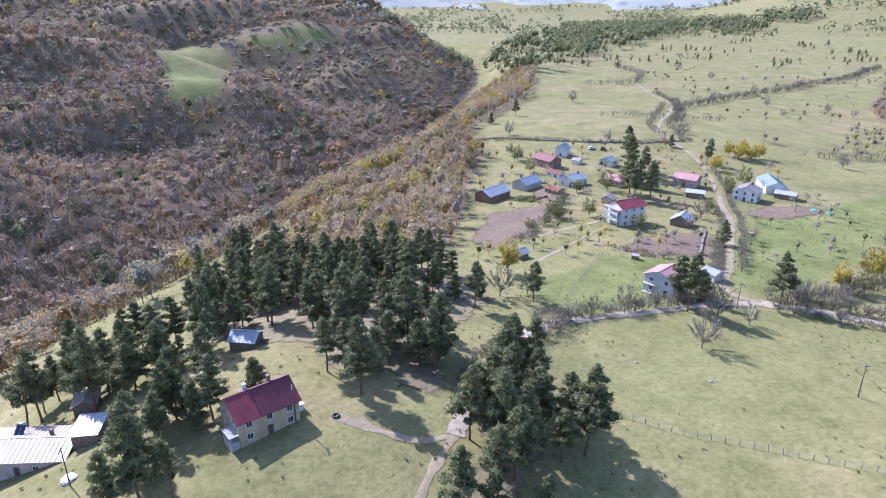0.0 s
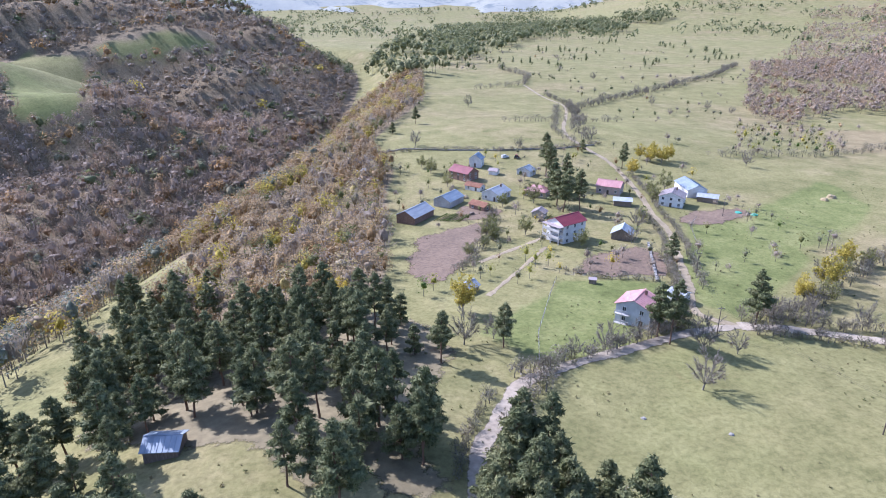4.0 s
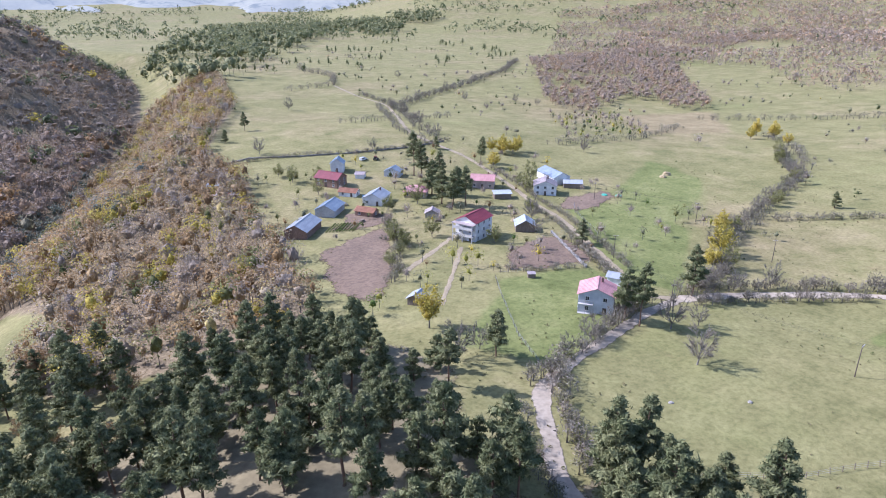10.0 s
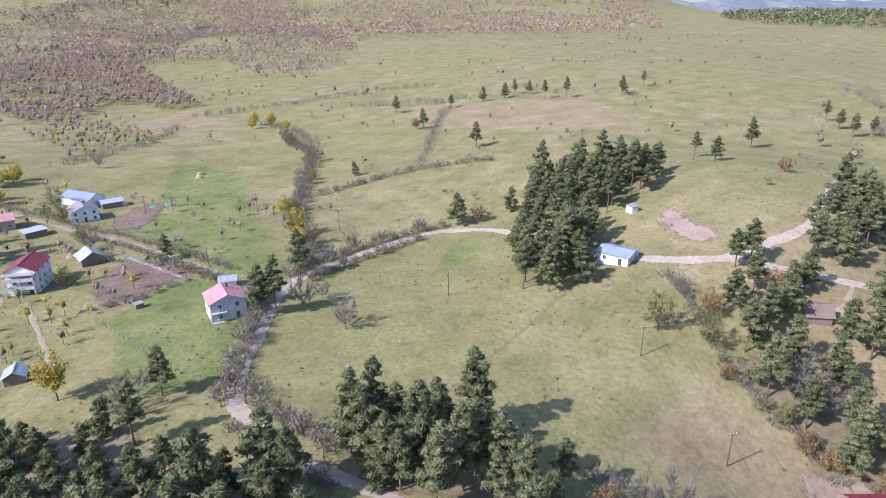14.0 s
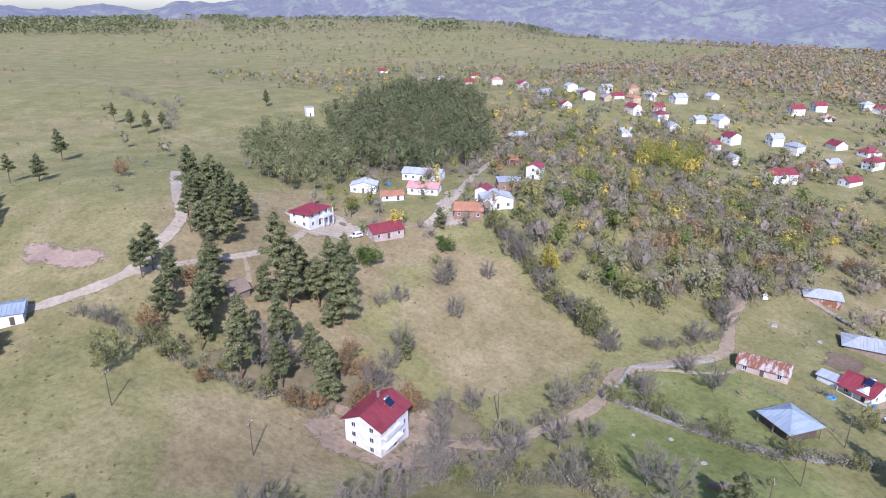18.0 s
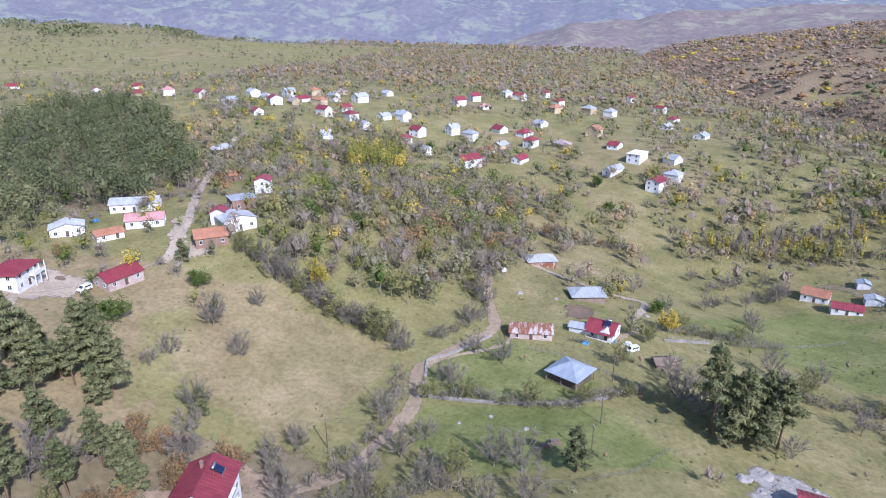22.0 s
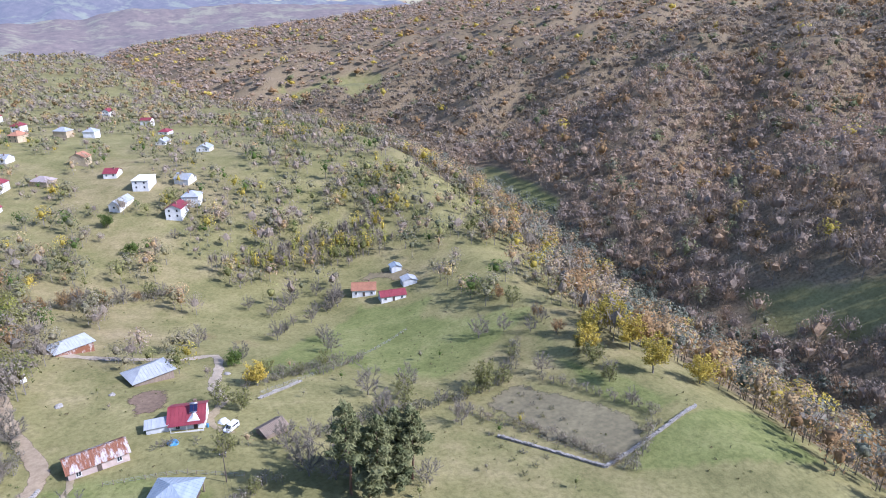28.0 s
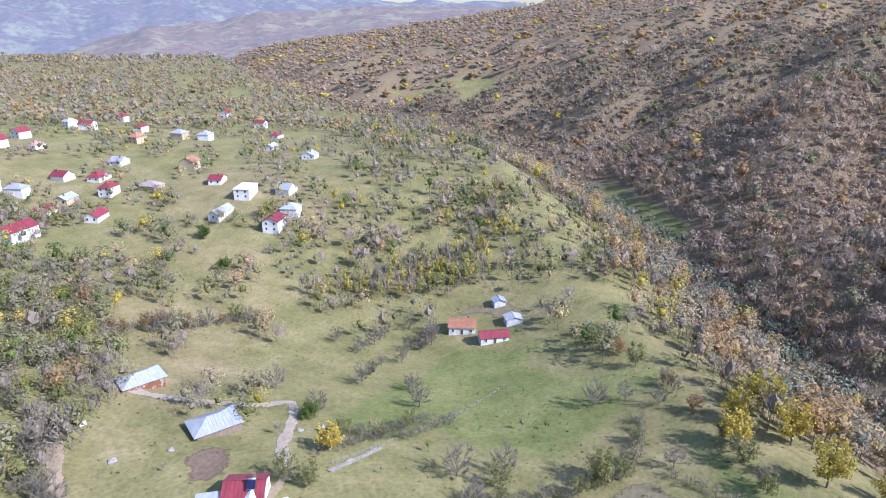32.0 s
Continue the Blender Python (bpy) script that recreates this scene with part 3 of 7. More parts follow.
def leaf(V, F, c, size, rnd, flat=0.0, slim=1.0):
    """One leaf clump: a slim pointed blade."""
    n = Vector((rnd.gauss(0, 1), rnd.gauss(0, 1), rnd.gauss(0, 1) + flat)).normalized()
    s = n.orthogonal().normalized()
    s.rotate(Matrix.Rotation(rnd.uniform(0, 6.28), 3, n))
    t = n.cross(s)
    c = Vector(c)
    b = len(V)
    a, w = size * rnd.uniform(0.6, 1.3), size * rnd.uniform(0.4, 0.75) * slim
    V.extend([tuple(c - s * a * 0.6 + t * w * .5), tuple(c - s * a * rnd.uniform(.2, .5) - t * w * .5), tuple(c + s * a * 0.65)])
    F.append((b, b + 1, b + 2))


def toned(me, tone):
    """Keeps the tone of each clump of leaves with its mesh."""
    me.attributes.new("tone", 'FLOAT', 'POINT').data.foreach_set("value", np.asarray(tone, np.float32))
    return me


def round_core(level):
    bm = bmesh.new()
    bmesh.ops.create_icosphere(bm, subdivisions=level, radius=1.0)
    v = np.array([p.co for p in bm.verts])
    f = np.array([[q.index for q in p.verts] for p in bm.faces])
    bm.free()
    return v, f


CORES = {1: round_core(1)}


def pine_meshes(seed, h=15.0, spread=3.6, bare=0.38, boughs=26, leaves=34):
    """Trunk with limbs, and a tapering crown of dense flat needle pads on the boughs with gaps between."""
    rnd = random.Random(seed)
    V, F, LV, LF, tone = [], [], [], [], []
    lean = Vector((rnd.uniform(-.5, .5), rnd.uniform(-.5, .5), 0))
    axis = lambda z: lean * (z / h) ** 2 + Vector((0.12 * math.sin(z * 0.8 + seed), 0.12 * math.cos(z * 0.7), z))
    zs = [-0.5, 0.6, h * .3, h * .6, h * .85, h]
    tube(V, F, [tuple(axis(max(z, 0.01)) if z > 0 else Vector((0, 0, z))) for z in zs], [0.28, 0.23, 0.19, 0.13, 0.07, 0.02], 7)
    heart_v, heart_f = CORES[1]

    def pad(c, wide, tall, count):
        """A tuft of needles: a dense heart and sprays standing off it."""
        k = len(LV)
        for p in heart_v:
            q = Vector(p) * rnd.uniform(.6, .95)
            LV.append((c.x + q.x * wide, c.y + q.y * wide, c.z + q.z * tall))
        LF.extend([tuple(int(i) + k for i in f) for f in heart_f])
        for i in range(count):
            d = Vector((rnd.gauss(0, 1), rnd.gauss(0, 1), rnd.gauss(.25, .9))).normalized()
            p = c + Vector((d.x * wide, d.y * wide, d.z * tall)) * rnd.uniform(.7, 1.12)
            n = (d + Vector((rnd.gauss(0, .5), rnd.gauss(0, .5), rnd.gauss(.2, .5)))).normalized()
            s = n.orthogonal().normalized()
            s.rotate(Matrix.Rotation(rnd.uniform(0, 6.28), 3, n))
            t = n.cross(s) * rnd.uniform(.1, .22)
            s = (s + d * .5) * rnd.uniform(.28, .62)
            b = len(LV)
            LV.extend([tuple(p - s * .6 + t), tuple(p - s * .4 - t), tuple(p + s)])
            LF.append((b, b + 1, b + 2))
        tone.extend([min(1, max(0, rnd.gauss(.45, .24)))] * (len(LV) - len(tone)))

    for i in range(boughs):
        f = (i + rnd.random()) / boughs
        z = h * (bare + (0.95 - bare) * f)
        reach = spread * (0.2 + 0.95 * (1 - f) ** 0.7 * min(1, .7 + f * 2.0)) * rnd.uniform(0.55, 1.08)
        an = i * 2.4 + rnd.uniform(-.5, .5)
        root = axis(z)
        tip = root + Vector((math.cos(an) * reach, math.sin(an) * reach, reach * rnd.uniform(-0.02, 0.34)))
        tube(V, F, [tuple(root), tuple((root + tip) / 2 + Vector((0, 0, -.1))), tuple(tip)], [0.06, 0.04, 0.012], 3)
        wide = max(.6, reach * rnd.uniform(.34, .48))
        pad(root.lerp(tip, .82) + Vector((0, 0, .15)), wide, wide * rnd.uniform(.42, .62), leaves)
        if reach > 1.6:
            pad(root.lerp(tip, .42) + Vector((rnd.gauss(0, .3), rnd.gauss(0, .3), .1)), wide * .8, wide * .4, leaves * 2 // 3)
    pad(axis(h * .97), .75, .95, leaves)
    return mesh_of("trunk", V, F, M_BARK, True), toned(mesh_of("crown", LV, LF, M_PINE), tone)


def broad_meshes(seed, h, spread, mat, leafy, twigs, bark=None, size=0.42):
    """A forked trunk, limbs and branches that fan out to an uneven oval crown; twigs as fine slivers at their ends; leaves as blades round them."""
    rnd = random.Random(seed)
    V, F, LV, LF, tone = [], [], [], [], []
    low = 0.16 if h > 4 else 0.02
    fork = h * (low + rnd.uniform(.0, .08))
    tube(V, F, [(0, 0, -0.4), (rnd.uniform(-.1, .1), 0, fork * .5), (rnd.uniform(-.2, .2), rnd.uniform(-.2, .2), fork)], [0.022 * h, 0.017 * h, 0.014 * h], 6)
    mid_z, half = h * (low + 1) / 2, h * (1 - low) / 2
    ends = []
    limbs = 12 if h > 4 else 7
    for i in range(limbs):
        an = i * 2.4 + rnd.uniform(-.4, .4)
        f = -0.55 + 1.5 * (i + .5) / limbs
        rr = math.sqrt(max(.04, 1 - f * f)) * rnd.uniform(.72, 1.0)
        top = Vector((math.cos(an) * spread * rr, math.sin(an) * spread * rr, mid_z + f * half * rnd.uniform(.85, 1.0)))
        root = Vector((0, 0, fork * .8))
        bend = root.lerp(top, .5) + Vector((0, 0, -.04 * h)) + Vector((rnd.gauss(0, .12), rnd.gauss(0, .12), 0)) * spread * .5
        tube(V, F, [tuple(root), tuple(bend), tuple(top)], [0.0068 * h, 0.0042 * h, 0.001 * h], 4)
        for k in range(5 if h > 4 else 3):
            s = rnd.uniform(.3, .95)
            a = root.lerp(bend, s * 2) if s < .5 else bend.lerp(top, s * 2 - 1)
            dirn = (top - root).normalized() + Vector((rnd.gauss(0, .5), rnd.gauss(0, .5), rnd.gauss(.05, .35)))
            b = a + dirn.normalized() * spread * rnd.uniform(.3, .6)
            b.z = max(b.z, .15)
            tube(V, F, [tuple(a), tuple(b)], [0.0032 * h, 0.0008 * h], 3)
            ends.append((a, b))
        ends.append((bend, top))
    middle = Vector((0, 0, mid_z - half * .3))
    for i in range(twigs):
        a, b = ends[i % len(ends)]
        p = a.lerp(b, rnd.uniform(0.15, 1.0))
        out = (p - middle).normalized() * .9 + Vector((rnd.gauss(0, .6), rnd.gauss(0, .6), rnd.gauss(.25, .5)))
        d = out.normalized() * rnd.uniform(.4, 1.2) * spread * .27
        n = d.cross(Vector((rnd.gauss(0, 1), rnd.gauss(0, 1), rnd.gauss(0, 1)))).normalized() * rnd.uniform(0.022, 0.05)
        k = len(LV)
        LV.extend([tuple(p - n), tuple(p + n), tuple(p + d)])
        LF.append((k, k + 1, k + 2))
    nt = len(LF)
    for i in range(leafy):
        a, b = ends[rnd.randrange(len(ends))]
        p = a.lerp(b, rnd.uniform(0.2, 1.1)) + Vector((rnd.gauss(0, 1), rnd.gauss(0, 1), rnd.gauss(0, .85))) * spread * .12
        p.z = max(p.z, 0.25)
        leaf(LV, LF, p, size, rnd, 0.4)
    me = toned(mesh_of("crown", LV, LF, [M_TWIG, mat]), [.5 + .5 * noise.noise(Vector(q) * 1.1) for q in LV])
    me.polygons.foreach_set("material_index", [0] * nt + [1] * (len(LF) - nt))
    return mesh_of("trunk", V, F, bark or M_GREYBARK, True), me


def tree_kind(name, pair, label, category="tree"):
    t = new(name)
    part("trunk", pair[0], t)
    part("crown", pair[1], t)
    return tagged(t, label, category)


PINES = [tree_kind("pine_tree", pine_meshes(s, h, sp, br, bo + 2, 62), lab)
         for s, h, sp, br, bo, lab in ((1, 14, 3.3, .32, 24, "tall dark green pine with a bare lower trunk"), (2, 15, 3.5, .28, 26, "tall dark green pine with a bare lower trunk"), (3, 12, 3.6, .18, 24, "broad grey-green pine branched almost to the ground"), (4, 15.5, 3.0, .42, 22, "tall slim pine with a long bare trunk"), (5, 9, 2.7, .08, 20, "young conical pine branched to the ground"))]
BARES = [tree_kind("bare_tree", broad_meshes(10 + s, h, sp, M_TWIG, 0, tw), "leafless grey deciduous tree with fine twigs")
         for s, h, sp, tw in ((1, 8, 3.2, 2000), (2, 6.5, 2.8, 1700), (3, 10, 3.8, 2400))]
YELLOWS = [tree_kind("yellow_tree", broad_meshes(20 + s, h, sp, M_YELLOW, n, 100, size=.62), "broadleaf tree in bright yellow autumn leaf") for s, h, sp, n in ((1, 9, 3.2, 1300), (2, 11, 3.5, 1500))]
ORANGES = [tree_kind("rust_tree", broad_meshes(30 + s, h, sp, M_ORANGE, n, 500, size=.45), "broadleaf tree in rusty orange autumn leaf") for s, h, sp, n in ((1, 9, 3.1, 1300), (2, 7, 2.8, 1000))]
OLIVES = [tree_kind("olive_green_tree", broad_meshes(40 + s, h, sp, M_OLIVE, n, 300, size=.55), "broadleaf tree turning olive and yellow") for s, h, sp, n in ((1, 8, 3.2, 1000), (2, 9, 3.3, 850))]
GREENS = [tree_kind("green_tree", broad_meshes(50 + s, h, sp, M_GREEN, n, 100, size=.5), "round broadleaf tree still in green leaf") for s, h, sp, n in ((1, 7, 3.3, 2000),)]
BUSHES = [tree_kind("bush", broad_meshes(60 + s, h, sp, m, n, tw, size=0.32), lab, "bush") for s, h, sp, m, n, tw, lab in
          ((1, 3.2, 2.2, M_OLIVE, 220, 420, "low grey-brown hedge bush with a few leaves"), (2, 2.6, 1.9, M_BRUSH, 340, 260, "low brown half-bare bush"), (3, 3.8, 2.4, M_TWIG, 0, 560, "leafless grey hedge shrub"))]
KINDS = {"p": PINES, "b": BARES, "y": YELLOWS, "o": ORANGES, "v": OLIVES, "g": GREENS, "s": BUSHES}
MASTERS = [t for k in KINDS.values() for t in k]
USED = set()
tree_rnd = random.Random(77)


def plant(kind, x, y, size=1.0, group=""):
    """One tree of a kind: k from KINDS, standing on the land."""
    src = tree_rnd.choice(KINDS[kind])
    s = size * tree_rnd.uniform(0.85, 1.18)
    m = Matrix.LocRotScale((x, y, gz(x, y)), Euler((tree_rnd.gauss(0, .03), tree_rnd.gauss(0, .03), tree_rnd.uniform(0, 6.28))), None)
    if src not in USED:
        USED.add(src)
        src.matrix_basis = m @ Matrix.Diagonal((s, s, s * tree_rnd.uniform(.9, 1.1), 1))
        t = src
    else:
        t = copy_thing(src, m)
        t.scale = (s, s, s * tree_rnd.uniform(.9, 1.1))
    if group:
        t["group"] = group
    return t


def grove(poly, step, mix, size=1.0, group="", seed=1, gaps=0.15):
    """Trees at uneven spacing over a piece of land."""
    rnd = random.Random(seed)
    x0, x1, y0, y1 = min(p[0] for p in poly), max(p[0] for p in poly), min(p[1] for p in poly), max(p[1] for p in poly)
    y = y0
    while y < y1:
        x = x0 + rnd.uniform(0, step)
        while x < x1:
            a, b = x + rnd.uniform(-.42, .42) * step, y + rnd.uniform(-.42, .42) * step
            if inside(a, b, poly) and rnd.random() > gaps:
                plant(rnd.choice(mix), a, b, size * rnd.uniform(.8, 1.15), group)
            x += step
        y += step * 0.92


def hedge(line, step, mix, size=1.0, wobble=1.0, group="", seed=1):
    rnd = random.Random(seed)
    for x, y, th in along(line, step):
        if rnd.random() < 0.93:
            plant(rnd.choice(mix), x + rnd.gauss(0, wobble), y + rnd.gauss(0, wobble), size * rnd.uniform(.7, 1.2), group)


# ---- building materials ----
def metal_roof(name, dark, light, rough=0.45, metal=0.35, rust=0.0):
    """Painted or zinc sheet: faded in streaks down the slope, with rust patches where told."""
    m, nt, b = node_mat(name)
    c = ramp(nt, tex_noise(nt, 0.7, 5, 0.6, stretch=(1, 0.25, 1)), [(0.3, dark), (0.72, light)])
    if rust:
        k = ramp(nt, tex_noise(nt, 0.5, 6, 0.7, stretch=(1.6, 0.35, 1)), [(0.62 - rust * .3, (0, 0, 0)), (0.72 - rust * .3, (1, 1, 1))])
        c = mixc(nt, k, c, (0.23, 0.095, 0.05))
    oi = nt.nodes.new("ShaderNodeObjectInfo")
    c = mixc(nt, 0.6, c, ramp(nt, oi.outputs["Random"], [(0, (0.7, 0.7, 0.7)), (1, (1, 1, 1))]), 'MULTIPLY')
    nt.links.new(c, b.inputs["Base Color"])
    b.inputs["Roughness"].default_value, b.inputs["Metallic"].default_value = rough, metal
    bump(nt, b, tex_noise(nt, 3.0, 3), 0.15, 0.03)
    return m


M_RED = metal_roof("red_roof_sheet", (0.17, 0.024, 0.034), (0.26, 0.045, 0.056), 0.55, 0.0)
M_FADED = metal_roof("faded_red_roof", (0.40, 0.19, 0.185), (0.54, 0.30, 0.28), 0.6, 0.0)
M_MAROON = metal_roof("maroon_roof", (0.10, 0.02, 0.03), (0.16, 0.035, 0.045), 0.6, 0.0)
M_ZINC = metal_roof("zinc_sheet", (0.30, 0.315, 0.33), (0.45, 0.465, 0.48), 0.5, 0.1)
M_BLUEZINC = metal_roof("blue_grey_sheet", (0.22, 0.265, 0.31), (0.34, 0.385, 0.43), 0.5, 0.1)
M_PALE = metal_roof("pale_roof_sheet", (0.31, 0.25, 0.235), (0.43, 0.355, 0.335), 0.5, 0.1)
M_RUST = metal_roof("rusty_sheet", (0.40, 0.36, 0.34), (0.55, 0.50, 0.47), 0.6, 0.2, 0.7)
M_TILE = noisy("clay_tiles", (0.30, 0.13, 0.075), (0.48, 0.24, 0.14), 2.5, 0.85)
M_WHITE = noisy("white_render", (0.66, 0.65, 0.63), (0.82, 0.81, 0.79), 0.8, 0.85, 0, 0.3, 0.1)
M_GREYWALL = noisy("pale_grey_render", (0.48, 0.50, 0.52), (0.62, 0.64, 0.66), 0.8, 0.85, 0, 0.3, 0.1)
M_BEIGE = noisy("beige_render", (0.44, 0.35, 0.22), (0.58, 0.47, 0.31), 0.8, 0.85, 0, 0.3, 0.1)
M_PINKWALL = noisy("pinkish_render", (0.42, 0.33, 0.29), (0.56, 0.45, 0.40), 0.8, 0.85, 0, 0.3, 0.1)
M_BROWNWALL = noisy("brown_brick_wall", (0.20, 0.12, 0.085), (0.34, 0.22, 0.16), 1.6, 0.9, 0, 0.2, 0.3)
M_WOOD = noisy("weathered_boards", (0.16, 0.12, 0.09), (0.32, 0.25, 0.19), 1.4, 0.85, stretch=(6, 6, 0.5))
M_CONCRETE = noisy("concrete", (0.40, 0.38, 0.36), (0.56, 0.54, 0.51), 1.0, 0.9)
M_DARKWOOD = noisy("dark_timber", (0.07, 0.05, 0.04), (0.15, 0.11, 0.085), 2.0, 0.8)
M_FRAME = noisy("white_frame", (0.7, 0.7, 0.69), (0.82, 0.82, 0.8), 2.0, 0.5, 0, 0.3, 0)
M_BLUE = noisy("blue_sheet", (0.06, 0.22, 0.42), (0.10, 0.34, 0.58), 1.5, 0.5)
M_TEAL = noisy("green_sheet", (0.05, 0.30, 0.20), (0.10, 0.44, 0.30), 1.5, 0.5)
M_RUBBER = noisy("rubber", (0.02, 0.02, 0.02), (0.05, 0.05, 0.05), 3.0, 0.8)
M_STEEL = noisy("galvanised_steel", (0.36, 0.37, 0.38), (0.55, 0.56, 0.57), 3.0, 0.4, 0.7)
M_CARPAINT = noisy("white_car_paint", (0.74, 0.74, 0.73), (0.82, 0.82, 0.81), 0.5, 0.25, 0, 0.3, 0)
M_GLASS, _nt, _b = node_mat("window_glass")
_b.inputs["Base Color"].default_value = (0.03, 0.035, 0.045, 1)
_b.inputs["Roughness"].default_value = 0.08
M_CELLS, _nt, _b = node_mat("solar_cells")
_b.inputs["Base Color"].default_value = (0.012, 0.018, 0.05, 1)
_b.inputs["Roughness"].default_value = 0.15


def box(bm, x0, y0, z0, x1, y1, z1):
    v = [bm.verts.new(p) for p in ((x0, y0, z0), (x1, y0, z0), (x1, y1, z0), (x0, y1, z0), (x0, y0, z1), (x1, y0, z1), (x1, y1, z1), (x0, y1, z1))]
    for f in ((0, 3, 2, 1), (4, 5, 6, 7), (0, 1, 5, 4), (1, 2, 6, 5), (2, 3, 7, 6), (3, 0, 4, 7)):
        bm.faces.new([v[i] for i in f])


def boxes(name, mat, *specs):
    bm = bmesh.new()
    for s in specs:
        box(bm, *s)
    me = bpy.data.meshes.new(name)
    bm.to_mesh(me)
    bm.free()
    me.materials.append(mat)
    return me


def slab(V, F, quad, thick):
    """A sheet with thickness from its upper corners, in order."""
    b, n = len(V), len(quad)
    V.extend(quad)
    V.extend([(x, y, z - thick) for x, y, z in quad])
    F.append(tuple(range(b, b + n)))
    F.append(tuple(range(b + 2 * n - 1, b + n - 1, -1)))
    for i in range(n):
        j = (i + 1) % n
        F.append((b + i, b + n + i, b + n + j, b + j))


def roof_planes(L, D, eave, rise, shape, over, turned):
    """The sloping planes of a roof over a plan L x D, each a loop of upper corners, eaves edge first."""
    if turned:
        L, D = D, L
    a, b = L / 2 + over, D / 2 + over
    e = eave - rise * over / (D / 2)
    r = eave + rise
    if shape == "hip":
        k = max(0.15, a - b)
        P = [[(-a, -b, e), (a, -b, e), (k, 0, r), (-k, 0, r)], [(a, b, e), (-a, b, e), (-k, 0, r), (k, 0, r)], [(a, -b, e), (a, b, e), (k, 0, r)], [(-a, b, e), (-a, -b, e), (-k, 0, r)]]
    elif shape == "flat":
        P = [[(-a, -b, eave + .12), (a, -b, eave + .12), (a, b, eave + .2 + rise), (-a, b, eave + .2 + rise)]]
    else:
        P = [[(-a, -b, e), (a, -b, e), (a, 0, r), (-a, 0, r)], [(a, b, e), (-a, b, e), (-a, 0, r), (a, 0, r)]]
    if turned:
        P = [[(-y, x, z) for x, y, z in q] for q in P]
    return P


def roof_sheet(V, F, q, seams, thick=0.12):
    """One roof slope as a single folded sheet: standing seams run from the eaves up to the ridge or hip."""
    lo0, lo1, hi1, hi0 = Vector(q[0]), Vector(q[1]), Vector(q[2]), Vector(q[-1])
    run = (lo1 - lo0).length
    e = (lo1 - lo0) / run
    up = e.cross(hi0 - lo0).normalized()
    in0, in1 = (hi0 - lo0).dot(e) / run, (lo1 - hi1).dot(e) / run
    climb = (hi0 - lo0) - e * (hi0 - lo0).dot(e)
    stops = {0.0: 0.0, 1.0: 0.0}
    if in0 > .01:
        stops[in0] = 0.0
        stops[1 - in1] = 0.0
    k = max(2, int(run / seams)) if seams else 0
    for i in range(1, k):
        f = i / k
        for df, u in ((-.045, 0.0), (-.02, .07), (.02, .07), (.045, 0.0)):
            stops[f + df / run] = u
    n0 = len(V)
    fs = sorted(stops)
    for f in fs:
        g = min(1.0, f / in0 if in0 > .01 else 1.0, (1 - f) / in1 if in1 > .01 else 1.0)
        a = lo0 + e * run * f + up * stops[f]
        b = a + climb * max(g, 0.0)
        V.extend([tuple(a), tuple(b), tuple(a - Vector((0, 0, thick + stops[f] * up.z))), tuple(b - Vector((0, 0, thick + stops[f] * up.z)))])
    for i in range(len(fs) - 1):
        a, b = n0 + i * 4, n0 + i * 4 + 4
        F.extend([(a, b, b + 1, a + 1), (a + 3, b + 3, b + 2, a + 2), (a + 2, b + 2, b, a), (a + 1, b + 1, b + 3, a + 3)])
    z = n0 + len(fs) * 4 - 4
    F.extend([(n0, n0 + 1, n0 + 3, n0 + 2), (z, z + 2, z + 3, z + 1)])


def lattice(name, mat, xs, zs, holes, y0, y1):
    """One frame in a single piece: a plate with openings, cell by cell."""
    bm = bmesh.new()
    at = {}

    def v(i, j, y):
        if (i, j, y) not in at:
            at[i, j, y] = bm.verts.new((xs[i], y, zs[j]))
        return at[i, j, y]
    solid = {(i, j) for i in range(len(xs) - 1) for j in range(len(zs) - 1)} - set(holes)
    for i, j in solid:
        bm.faces.new([v(i, j, y0), v(i + 1, j, y0), v(i + 1, j + 1, y0), v(i, j + 1, y0)])
        bm.faces.new([v(i, j, y1), v(i, j + 1, y1), v(i + 1, j + 1, y1), v(i + 1, j, y1)])
        for di, dj, a, b in ((-1, 0, (i, j + 1), (i, j)), (1, 0, (i + 1, j), (i + 1, j + 1)), (0, -1, (i, j), (i + 1, j)), (0, 1, (i + 1, j + 1), (i, j + 1))):
            if (i + di, j + dj) not in solid:
                bm.faces.new([v(*a, y0), v(*a, y1), v(*b, y1), v(*b, y0)])
    me = bpy.data.meshes.new(name)
    bm.to_mesh(me)
    bm.free()
    me.materials.append(mat)
    return me


WINDOW_FRAME = lattice("window", M_FRAME, (-.55, -.47, -.03, .03, .47, .55), (-.65, -.57, .57, .65), ((1, 1), (3, 1)), -.06, .04)
SILL = boxes("sill", M_CONCRETE, (-.68, -.16, -.74, .68, .02, -.653))
PANE = boxes("pane", M_GLASS, (-.47, -.02, -.57, .47, .01, .57))
DOOR = boxes("door", M_DARKWOOD, (-.5, -.06, 0, .5, .04, 2.05), (-.4, -.09, .2, .4, -.06, .9), (-.4, -.09, 1.1, .4, -.06, 1.9))


